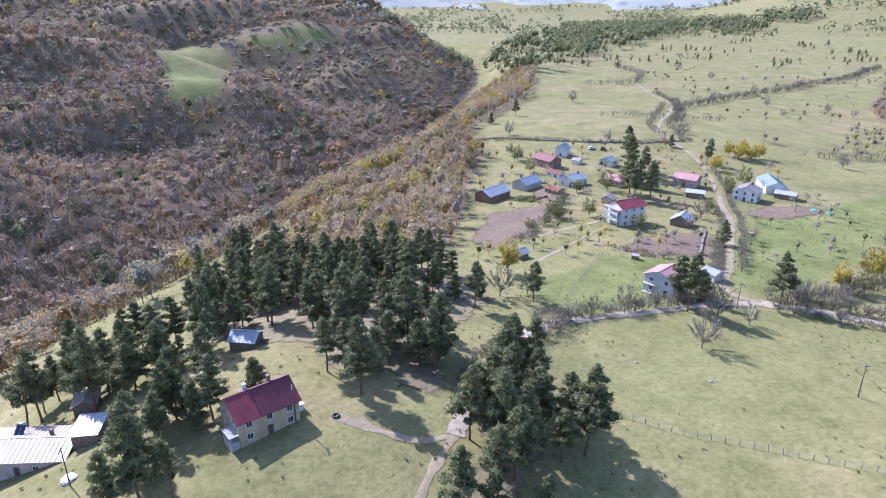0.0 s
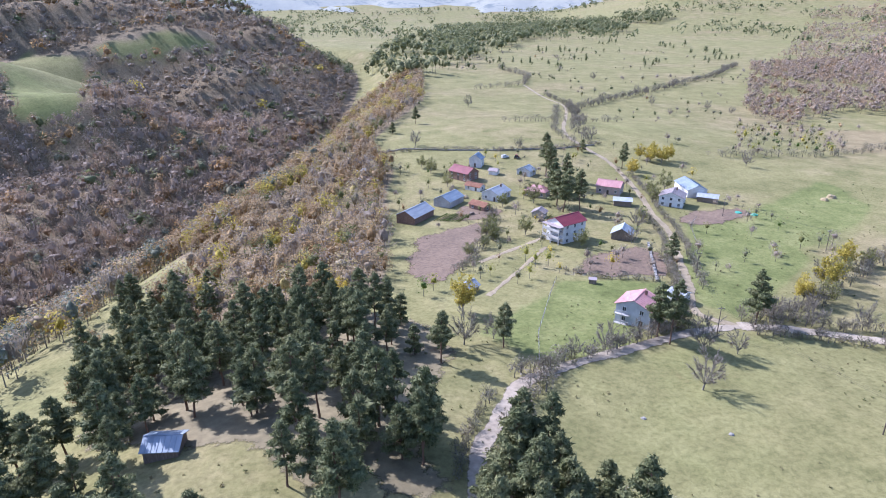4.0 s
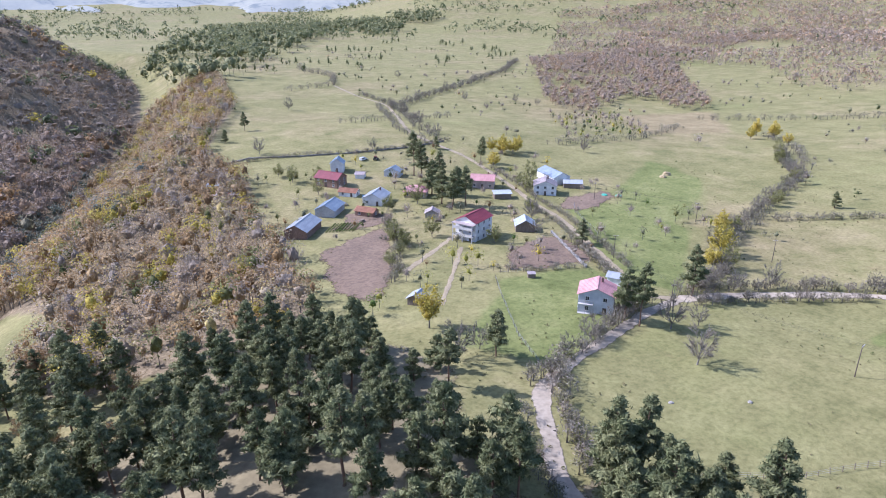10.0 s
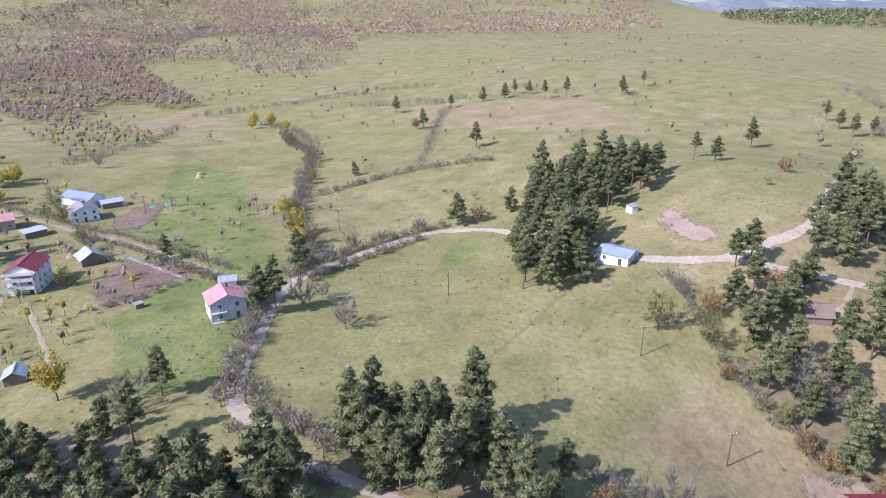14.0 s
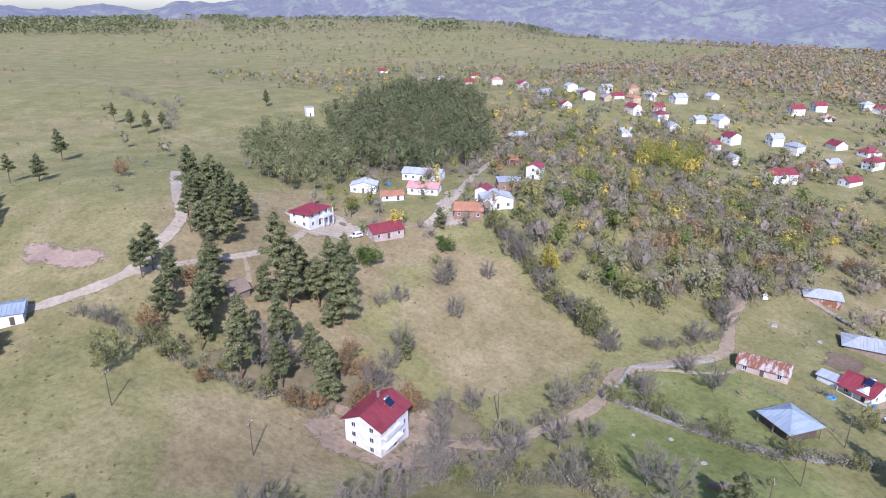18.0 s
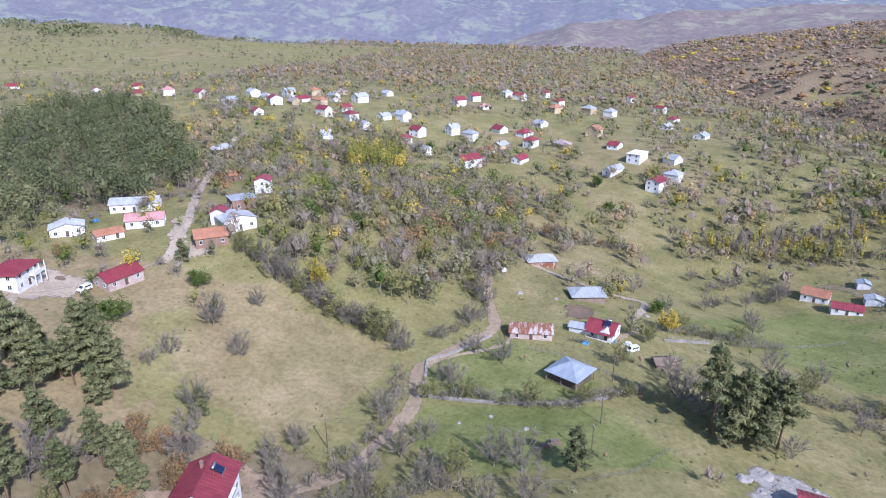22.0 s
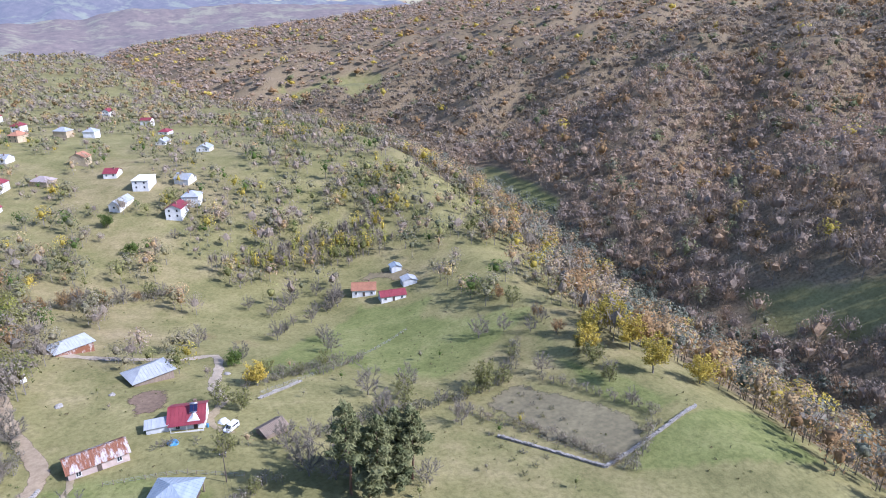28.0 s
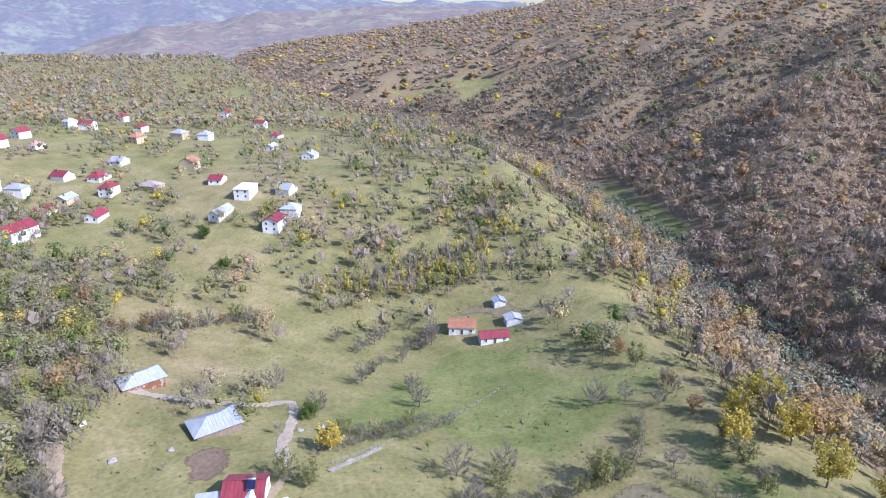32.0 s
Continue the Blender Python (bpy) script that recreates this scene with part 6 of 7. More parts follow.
# ---- hedgerows ----
for n, (line, wd, sz) in enumerate([
        ([(24, 147), (40, 154), (58, 159), (80, 167)], 2.4, 1.2), ([(3, 114), (9, 129), (17, 142)], 1.2, .8), ([(13, 118), (22, 135), (32, 148)], 2.2, 1.3),
        ([(94, 168), (104, 165), (126, 155), (144, 142), (150, 132)], 2.2, 1.1), ([(92, 159), (102, 156), (122, 147), (138, 137)], 1.6, .9),
        ([(98, 166), (122, 173), (140, 186), (176, 204), (230, 224), (270, 241), (317, 282)], 4.5, 1.2), ([(188, 199), (215, 182), (235, 161), (245, 129)], 1.6, 1.0),
        ([(0, 384), (22, 405), (46, 403), (87, 388), (121, 384), (152, 391)], 1.2, .8), ([(54, 278), (44, 247), (27, 218)], 3.5, 1.1),
        ([(97, 216), (91, 199), (84, 181)], 2.0, .9), ([(60, 209), (68, 201), (84, 197)], 1.6, .8), ([(83, 50), (72, 47), (64, 43), (57, 38), (50, 29), (44, 26)], 2.2, 1.0),
        ([(100, 56), (84, 50)], 1.8, .9), ([(95, 188), (105, 211), (120, 246), (126, 270), (135, 297), (142, 331)], 1.5, .9), ([(88, 190), (97, 212), (112, 246), (118, 270)], 1.3, .8), ([(84, -80), (64, -72), (48, -62), (37, -59), (23, -55), (14, -50)], 2.2, 1.1), ([(26, 18), (8, 20), (-4, 8), (-18, 4)], 4.0, 1.1),
        ([(2, -30), (-9, -32), (-22, -30), (-33, -32), (-43, -40), (-54, -46)], 1.6, 1.0), ([(-60, -97), (-76, -102), (-96, -112)], 2.0, 1.0),
        ([(8, -60), (0, -72), (-4, -84), (4, -100), (6, -118)], 2.6, 1.0), ([(-72, -60), (-90, -66), (-110, -62), (-132, -66), (-150, -84)], 2.2, 1.1),
        ([(-110, -58), (-122, -36), (-130, -10), (-152, -24), (-140, -60)], 1.6, .9), ([(11, -190), (-4, -187), (-22, -194), (-42, -201), (-59, -206)], 3.5, 1.3),
        ([(-64, -108), (-84, -100), (-104, -110)], 2.0, 1.0), ([(18, 8), (12, -8), (9, -22), (12, -40)], 2.4, 1.0)]):
    brush(line, wd, "dense brown-grey thorn hedge between fields", 1.4, sz, 50 + n)
for n, (line, wd, sz) in enumerate([([(146, 396), (150, 430), (184, 512), (212, 592), (212, 660)], 3.0, 1.4), ([(136, 394), (136, 428), (170, 514), (198, 590)], 3.0, 1.3),
                                ([(200, 560), (258, 618), (342, 682), (491, 801), (611, 933)], 4.0, 2.0), ([(116, 480), (170, 470), (210, 482)], 3.0, 1.5), ([(150, 700), (212, 727), (240, 800), (230, 900)], 4.0, 2.0),
                                ([(453, 290), (447, 252), (437, 203), (462, 187)], 4.0, 1.8), ([(241, 166), (294, 176), (360, 186), (409, 191)], 3.0, 1.4), ([(376, 329), (340, 285), (286, 245)], 4.0, 1.6),
                                ([(210, 362), (297, 368), (374, 400)], 5.0, 1.5), ([(420, 420), (520, 330), (560, 240)], 5.0, 1.8), ([(300, -60), (360, -90), (460, -90)], 5.0, 1.8)]):
    brush(line, wd, "thorn hedge across the far pasture", 2.6, sz, 90 + n, None, 34)

# ---- woods ----
TREES_MIX = [(M_BAREWOOD, .36), (M_MIXED, .24), (M_OLIVE, .14), (M_LIME, .1), (M_ORANGE, .05), (M_GREEN, .08), (M_YELLOW, .03)]
wood("pine_grove", spread_spots(130, 335, -305, -88, 6.6, lambda X, Y, d: in_poly(X, Y, [(275, -151), (330, -263), (291, -305), (173, -195), (142, -147), (139, -107), (154, -98), (190, -92)]), 21, .55, 1.15), M_PINE, "dense dark green pine grove on the hilltop", 150, 14, 3.9, 21, False, 1.15)
wood("pine_grove", spread_spots(130, 280, -125, -30, 7.6, lambda X, Y, d: in_poly(X, Y, [(232, -65), (272, -105), (253, -121), (200, -107), (160, -88), (146, -66), (150, -42), (171, -36)]), 22, .7, 1.0), M_PINE, "pines behind the eastern hamlet", 150, 13, 4.1, 22, False, 1.15)
wood("bare_grove", spread_spots(340, 980, 440, 1000, 9.5, lambda X, Y, d: in_poly(X, Y, [(617, 908), (763, 961), (967, 990), (763, 745), (486, 457), (452, 466), (484, 532), (452, 549), (364, 482), (350, 505), (361, 551)]) & clumped(X, Y, .014, 32, -.3), 23, .6, 1.15), M_BEECH, "leafless brown-violet grove on the pasture", 26, 11, 5.2, 23, False, 2.1)
wood("bare_grove", spread_spots(690, 1680, 680, 1200, 12, lambda X, Y, d: in_poly(X, Y, [(967, 990), (1274, 1069), (1657, 1188), (1449, 1030), (1085, 887), (704, 694)]) & clumped(X, Y, .012, 33, -.1), 53, .6, 1.1), M_BEECH, "belt of leafless trees along a field edge", 24, 12, 5.2, 53, False, 2.2)
mixed("thin_grove", spread_spots(210, 390, 350, 510, 10, lambda X, Y, d: in_poly(X, Y, [(320, 500), (384, 460), (300, 366), (215, 362)]), 24, .5, .95), TREES_MIX, "thin scrub at the foot of the grove", 40, 8, 3.2, 24, False, 1.0)
wood("far_pines", spread_spots(60, 1150, 770, 2520, 16, lambda X, Y, d: in_poly(X, Y, [(64, 1191), (152, 1361), (420, 2300), (825, 2500), (918, 2284), (1135, 2162), (1120, 2000), (975, 1907), (707, 1678), (618, 1745), (454, 1494), (263, 1066), (132, 809), (87, 770)]) & clumped(X, Y, .011, 3, -.02), 25, .7, 1.7), M_PINE, "dark pine woods on the northern ridge", 22, 17, 6.8, 25, False, 3.0)
wood("far_pines", spread_spots(80, 700, 760, 1500, 22, lambda X, Y, d: (d > 40) & clumped(X, Y, .012, 8, .36), 38, .7, 1.1), M_PINE, "pine clumps on the northern pasture", 22, 13, 4.6, 38, True, 2.6)
wood("far_pines", spread_spots(620, 1500, 750, 1900, 26, lambda X, Y, d: clumped(X, Y, .008, 5, .34), 39, .7, 1.2), M_PINE, "pine clumps on the far eastern hill", 16, 14, 5.2, 39, True, 3.6)
wood("far_pines", spread_spots(-300, 80, 1000, 1700, 15, lambda X, Y, d: in_poly(X, Y, [(-300, 1355), (-200, 1650), (-27, 1400), (56, 1209), (36, 1040), (-76, 1060), (-190, 1100)]), 26, .9, 1.3), M_PINE, "dark conifers on the far western spur", 22, 16, 6.0, 26, False, 3.0)
mixed("gully_wood", spread_spots(-30, 100, -235, -60, 6.3, lambda X, Y, d: in_poly(X, Y, [(90, -104), (76, -150), (43, -222), (0, -208), (-14, -140), (0, -100), (15, -76), (32, -74), (54, -74), (78, -86)]), 27, .6, 1.25), TREES_MIX, "thicket of bare, olive and green trees in a gully", 120, 10, 3.8, 27, False, 1.0)
mixed("hamlet_trees", spread_spots(60, 200, -250, -40, 9, lambda X, Y, d: clumped(X, Y, .05, 2, -.1) & ~in_poly(X, Y, [(60, -40), (10, -50), (84, -80), (92, -50)]), 40, .5, 1.1), TREES_MIX, "garden trees among the hamlet houses", 100, 8, 3.2, 40, False, .85)
mixed("hamlet_trees", spread_spots(0, 180, 205, 385, 9.5, lambda X, Y, d: clumped(X, Y, .06, 4, -.02) & (X > 10) & (edge_distance(X, Y, [(16, 262), (52, 276), (42, 246), (27, 216), (14, 206)]) < 0), 41, .35, .85), TREES_MIX, "garden trees and shrubs in the northern hamlet", 70, 7.5, 3.0, 41, False, .8)
mixed("poplars", spread_spots(60, 120, -285, -205, 5.0, lambda X, Y, d: in_poly(X, Y, [(97, -211), (69, -234), (84, -282), (113, -267)]), 28, .8, 1.1), [(M_LIME, .8), (M_YELLOW, .2)], "stand of yellow-green poplars", 90, 13, 2.6, 28, False, 1.0)
mixed("poplars", spread_spots(-170, -60, -240, -200, 4.2, lambda X, Y, d: in_poly(X, Y, [(-66, -224), (-90, -214), (-140, -203), (-162, -205), (-166, -236), (-110, -228)]), 29, .7, 1.15), [(M_BAREWOOD, .5), (M_LIME, .35), (M_YELLOW, .15)], "row of slim half-bare poplars", 64, 11, 1.9, 29, False, .85)
BANK_MEADOW = [(-130, 176), (-124, 200), (-99, 200), (-90, 172), (-112, 166)]
bank = spread_spots(-330, 20, -700, 440, 7.0, lambda X, Y, d: (d > 2) & (d < np.where(Y > 210, 72, np.where(Y > 100, 92, np.where(Y > -150, 66, 56))) + 9 * np.sin(Y * .06) + 5 * np.sin(Y * .17)) & (edge_distance(X, Y, BANK_MEADOW) < 1) & (edge_distance(X, Y, [(-174, -104), (-138, -17), (-186, -12), (-171, 11), (-129, -11), (-110, -60)]) < 2), 30, .7, 1.35)
mixed("bank_wood", bank, [(M_SLOPE, .36), (M_BAREWOOD, .24), (M_ORANGE, .16), (M_YELLOW, .06), (M_GREYGREEN, .18)], "autumn trees lining the brook valley", 78, 11.5, 4.5, 30, False, 1.2)
wood("brook_willows", spread_spots(-350, 60, -760, 600, 6.5, lambda X, Y, d: (np.abs(d + 2) < 10), 31, .7, 1.1), M_GREYGREEN, "grey-green willows and alders along the brook", 56, 9, 3.8, 31, False, 1.15)
VILLAGE_MIX = [(M_BAREWOOD, .28), (M_MIXED, .34), (M_OLIVE, .14), (M_SLOPE, .12), (M_GREEN, .05), (M_YELLOW, .07)]
mixed("village_trees", spread_spots(-210, 560, -600, -215, 7.6, lambda X, Y, d: (d > 50) & clumped(X, Y, .03, 6, .04) & ~in_poly(X, Y, [(-66, -224), (-30, -236), (10, -250), (0, -300), (-60, -296)]), 32, .45, 1.1), VILLAGE_MIX, "fruit trees and bushes among the village houses", 36, 8, 3.5, 32, False, 1.15)
mixed("slope_trees", spread_spots(-20, 230, -330, -150, 6.6, lambda X, Y, d: clumped(X, Y, .03, 16, .06) & (edge_distance(X, Y, [(330, -264), (291, -307), (173, -197), (140, -147), (137, -105), (190, -90)]) < 0), 44, .6, 1.25), VILLAGE_MIX, "tangle of bare and turning trees on the slope below the village", 90, 9, 3.7, 44, False, 1.0)
mixed("slope_trees", spread_spots(-210, -20, -300, -110, 8.0, lambda X, Y, d: (d > 40) & clumped(X, Y, .035, 17, .04) & (edge_distance(X, Y, [(-62, -110), (-84, -100), (-128, -128), (-152, -146), (-128, -156), (-92, -140)]) < 0) & ((Y < -180) | (X > -50) | (X < -160)), 45, .6, 1.25), VILLAGE_MIX, "bare and turning trees between the lower fields", 90, 9, 3.7, 45, False, 1.0)
mixed("slope_trees", spread_spots(-120, 10, -110, 10, 9.5, lambda X, Y, d: clumped(X, Y, .06, 19, .2) & (np.abs(X + 33) + np.abs(Y + 47) > 14) & (np.abs(X + 41) + np.abs(Y + 81) > 12) & (np.abs(X + 20) + np.abs(Y + 72) > 14), 46, .3, .6), VILLAGE_MIX, "thorn scrub and young trees by the farm paddocks", 60, 8, 3.0, 46, False, .8)
mixed("slope_trees", spread_spots(-330, -90, -680, -180, 8.2, lambda X, Y, d: (d > 40) & (d < 190) & (clumped(X, Y, .025, 23, .08) | (d < 70)), 49, .6, 1.3), VILLAGE_MIX, "bare and turning trees thickening towards the brook", 50, 10, 4.0, 49, False, 1.2)
mixed("village_woods", spread_spots(-330, 420, -1400, -560, 15, lambda X, Y, d: (d > 20) & clumped(X, Y, .014, 7, -.2), 33, .8, 1.4), [(M_SLOPE, .4), (M_BAREWOOD, .34), (M_ORANGE, .04), (M_MIXED, .22)], "autumn woods below the village", 20, 9, 4.6, 33, False, 2.4)
mixed("valley_woods", spread_spots(-500, 700, -2700, -1400, 26, lambda X, Y, d: (d > 10) & clumped(X, Y, .008, 21, -.35), 47, 1.0, 1.8), [(M_SLOPE, .5), (M_BAREWOOD, .3), (M_MIXED, .2)], "autumn woods down the southern valley", 14, 9, 5.5, 47, False, 4.0)
mixed("scrub", spread_spots(240, 1500, -700, 1300, 22, lambda X, Y, d: clumped(X, Y, .012, 9, .2) & (np.sin(X * 3.1) * np.sin(Y * 2.7) > -.05) & (np.hypot(X, Y) < 1250), 34, .25, .9), [(M_MIXED, .45), (M_BAREWOOD, .25), (M_PINE, .22), (M_YELLOW, .03), (M_SLOPE, .05)], "scattered thorn bushes on the open pasture", 16, 9, 4.0, 34, False, 2.0)
mixed("scrub", spread_spots(200, 2600, -2600, -430, 24, lambda X, Y, d: clumped(X, Y, .009, 11, -.05), 35, .35, 1.0), [(M_MIXED, .6), (M_BAREWOOD, .2), (M_PINE, .1), (M_SLOPE, .1)], "scattered trees on the southern plateau", 9, 9, 5.0, 35, False, 2.8)
mixed("scrub", spread_spots(60, 700, 300, 1300, 17, lambda X, Y, d: (d > 90) & clumped(X, Y, .014, 12, .34), 36, .2, .75), [(M_MIXED, .4), (M_BAREWOOD, .3), (M_PINE, .3)], "scattered thorn bushes on the northern pasture", 18, 9, 4.0, 36, False, 1.4)
mixed("scrub", spread_spots(160, 480, -60, 330, 16, lambda X, Y, d: clumped(X, Y, .03, 13, .26), 42, .15, .55), [(M_BRUSH, .4), (M_MIXED, .4), (M_PINE, .2)], "low thorn bushes on the upper pasture", 34, 8, 4.0, 42, False, 1.2)
wood("far_hill_wood", spread_spots(700, 2200, 350, 1900, 20, lambda X, Y, d: (Y > 350 + .12 * X) & (Y < 1.15 * X + 150) & (Y > .55 * X - 60) & clumped(X, Y, .005, 14, -.12), 37, .8, 1.5), M_BEECH, "leafless woods on the eastern hills", 4, 10, 7.0, 37, False, 4.2)
wood("far_pine_hill", spread_spots(1400, 2600, -900, -150, 24, lambda X, Y, d: np.hypot((X - 1900) / 520, (Y + 480) / 260) < 1, 43, 1.0, 1.5), M_PINE, "dark pine wood on a far rounded hill", 14, 14, 6.0, 43, True, 5.0)

# trees at the lower farms and the bank edge
for x, y in ((-183, -73), (-183, -79), (-170, -70), (-161, -61), (-197, -59), (-180, -32), (-168, -40), (-176, -57)):
    plant("y", x, y, 1.25)
for x, y in ((-91, -79), (-88, -59), (-106, -50), (-97, -134), (-116, -169), (-61, -44), (-66, -40), (-84, -30)):
    plant("b", x, y, 1.0)
for x, y in ((-123, -64), (-99, -71), (-68, -106), (-55, -82), (-70, -44)):
    plant("v", x, y, .9)
for x, y in ((-79, -35), (-73, -38), (-72, -31), (-82, -33), (-67, -33)):
    plant("p", x, y, 1.3)

# ---- rough tussocks on the grazed land ----
tuss = spread_spots(-170, 260, -200, 300, 3.6, lambda X, Y, d: (d > 30) & clumped(X, Y, .045, 15, .02) & (np.sin(X * 1.7 + Y * 2.3) > -.2), 61, .5, 1.5)
wood("tussocks", tuss, M_TUSSOCK, "rough tussocks and dead weeds on grazed grass", 7, .28, .3, 61, False, .34)

wood("far_pines", spread_spots(-400, 2400, 1500, 3600, 42, lambda X, Y, d: clumped(X, Y, .004, 31, .02), 48, 1.0, 1.7), M_PINE, "dark pine clumps on the far northern hills", 10, 15, 7.0, 48, False, 5.0)

rows = np.array([(30 + u * 9 + v * 7, 282 - u * 5 + v * 8, .9 + .2 * math.sin(u * 40)) for u in np.linspace(0, 1, 9) for v in np.linspace(0, 1, 22)])
wood("vegetable_rows", rows, M_GREEN, "green cabbage rows in a kitchen garden", 12, .6, .42, 71, False, .38)
# large pines and rust trees round the white house
for x, y, k in ((66, 22, 1.05), (72, 30, 1.1), (80, 34, 1.05), (86, 30, .95), (56, 30, .9), (48, 24, .85), (94, 27, 1.0), (100, 22, .95)):
    plant("p", x, y, k, "pines above the white house")
for x, y in ((54, 14), (58, 8), (42, 18), (96, 30), (70, 20)):
    plant("o", x, y, 1.0)
for x, y in ((30, 2), (26, -4), (16, 20), (12, 24), (6, 10), (-6, 0), (-10, 6), (-20, 10), (-28, 8)):
    plant("b", x, y, .9)

wood("skyline_wood", spread_spots(900, 2700, -100, 2000, 30, lambda X, Y, d: (np.hypot(X, Y) > 1300) & (np.hypot(X, Y) < 2700) & (Y > -.02 * X) & (Y < 1.1 * X) & clumped(X, Y, .004, 51, -.16), 51, 1.0, 1.7), M_BEECH, "brown leafless woods along the eastern skyline", 4, 11, 9.0, 51, False, 5.5)
wood("skyline_wood", spread_spots(900, 2600, -2600, -300, 34, lambda X, Y, d: (np.hypot(X, Y) > 1500) & clumped(X, Y, .005, 52, .26), 52, 1.0, 1.6), M_PINE, "dark pine belts on the southern plateau", 16, 12, 8.0, 52, False, 5.5)


# ---- fences, poles, walls and farm clutter ----
def rod(name, path, radius, mat, sides=5):
    V, F = [], []
    tube(V, F, path, [radius] * len(path), sides)
    F.append(tuple(range(sides - 1, -1, -1)))
    F.append(tuple(range(len(V) - sides, len(V))))
    return mesh_of(name, V, F, mat)


POST_MESH = rod("post", [(0, 0, -.4), (.03, .02, .5), (0, .04, 1.25)], .07, M_WOOD, 6)


def fence(line, label, gap=2.8, wires=(.35, .75, 1.1), group=""):
    """Rough stakes at uneven lean, with strands of wire between them."""
    rnd = random.Random(len(line))
    x0, y0 = line[0]
    base = new("fence")
    base.matrix_basis = pose(x0, y0, gz(x0, y0))
    tagged(base, label, "fence", group)
    o = base.matrix_basis.translation
    tops = []
    for x, y, th in along(line, gap):
        p = part("post", POST_MESH, base)
        z = gz(x, y) - o.z
        p.matrix_basis = pose(x - o.x, y - o.y, z, rnd.gauss(0, 5), rnd.gauss(0, 5), rnd.uniform(0, 360)) @ Matrix.Diagonal((1, 1, rnd.uniform(.85, 1.15), 1))
        tops.append((x - o.x, y - o.y, z))
    for h in wires:
        part("wire", rod("wire", [(a, b, c + h) for a, b, c in tops], .016, M_STEEL, 3), base)
    return base


fence([(22, 113), (33, 108), (45, 101), (54, 98), (68, 92), (84, 86), (98, 80)], "weathered stake and wire fence across the pasture", 2.4)
fence([(31, 153), (36, 168), (42, 180), (49, 194), (54, 203)], "stake and wire fence beside the garden meadow", 2.6)
fence([(98, 80), (112, 84), (128, 92), (142, 104)], "stake and wire fence beside the upper road", 2.8)
fence([(58, 206), (70, 200), (84, 196), (90, 200)], "stake fence round the dry garden plot", 2.4)
fence([(104, 212), (114, 222), (128, 250), (138, 262)], "stake and wire fence along the green meadow", 2.8)
fence([(15, -52), (24, -56), (40, -62), (62, -72)], "leaning stake fence under the bare fruit trees", 2.8)
fence([(-56, -20), (-48, -8), (-36, 0), (-18, 2)], "stake and wire fence round the green paddock", 2.6)
fence([(-108, -60), (-118, -38), (-128, -12), (-148, -20)], "stake fence round the young orchard", 2.6)
fence([(-20, -62), (-36, -58), (-48, -50)], "plank and stake fence by the timber barn", 2.2)
fence([(-62, -90), (-78, -98), (-98, -108), (-128, -126)], "stake and wire fence between the lower fields", 3.0)


def electricity_pole(x, y, h=8.0, heading=0.0):
    p = new("electricity_pole")
    p.matrix_basis = pose(x, y, gz(x, y), 0, 0, heading)
    tagged(p, "tarred wooden electricity pole with a crossarm and insulators", "utility pole", "poles of the village power line")
    V, F = [], []
    tube(V, F, [(0, 0, -.8), (0.04, 0, h * .5), (0, 0, h)], [.13, .11, .08], 8)
    F.append(tuple(range(16, 24)))
    part("shaft", mesh_of("shaft", V, F, M_DARKWOOD, True), p)
    part("crossarm", boxes("crossarm", M_DARKWOOD, (-.8, .1, h - .55, .8, .22, h - .42)), p)
    for k in (-.7, 0, .7):
        part("insulator", rod("insulator", [(k, .16, h - .42), (k, .16, h - .2)], .06, M_FRAME, 6), p)
    return p


def power_line(pts, h=8.0):
    """Poles along a line and three sagging wires."""
    for i, (x, y) in enumerate(pts):
        a, b = pts[max(i - 1, 0)], pts[min(i + 1, len(pts) - 1)]
        electricity_pole(x, y, h, math.degrees(math.atan2(b[1] - a[1], b[0] - a[0])) - 90)
    (ax, ay), (bx, by) = pts[0], pts[-1]
    wires = new("power_wires")
    o = Vector((ax, ay, gz(ax, ay)))
    wires.matrix_basis = pose(*o)
    tagged(wires, "three thin sagging power wires between the poles", "cable", "", "structure")
    for off in (-.7, 0, .7):
        path = []
        for (ax, ay), (bx, by) in zip(pts[:-1], pts[1:]):
            L = math.hypot(bx - ax, by - ay)
            nx, ny = (by - ay) / L * off, -(bx - ax) / L * off
            for k in range(11 if (bx, by) == pts[-1] else 10):
                s = k / 10
                z = (gz(ax, ay) * (1 - s) + gz(bx, by) * s) + h - .18 - 4 * s * (1 - s) * L * .02
                path.append((ax + (bx - ax) * s + nx - o.x, ay + (by - ay) * s + ny - o.y, z - o.z))
        part("wire", rod("wire", path, .014, M_RUBBER, 3), wires)


power_line([(99, 199), (81, 160), (87, 115), (98, 76), (64, 64), (39, 48)])
power_line([(20, -6), (-39, -12), (-41, -27), (-44, -50)])
power_line([(-27, 99), (-65, 90)])
power_line([(143, 171), (81, 160)][:1] + [(160, 215), (150, 262)])


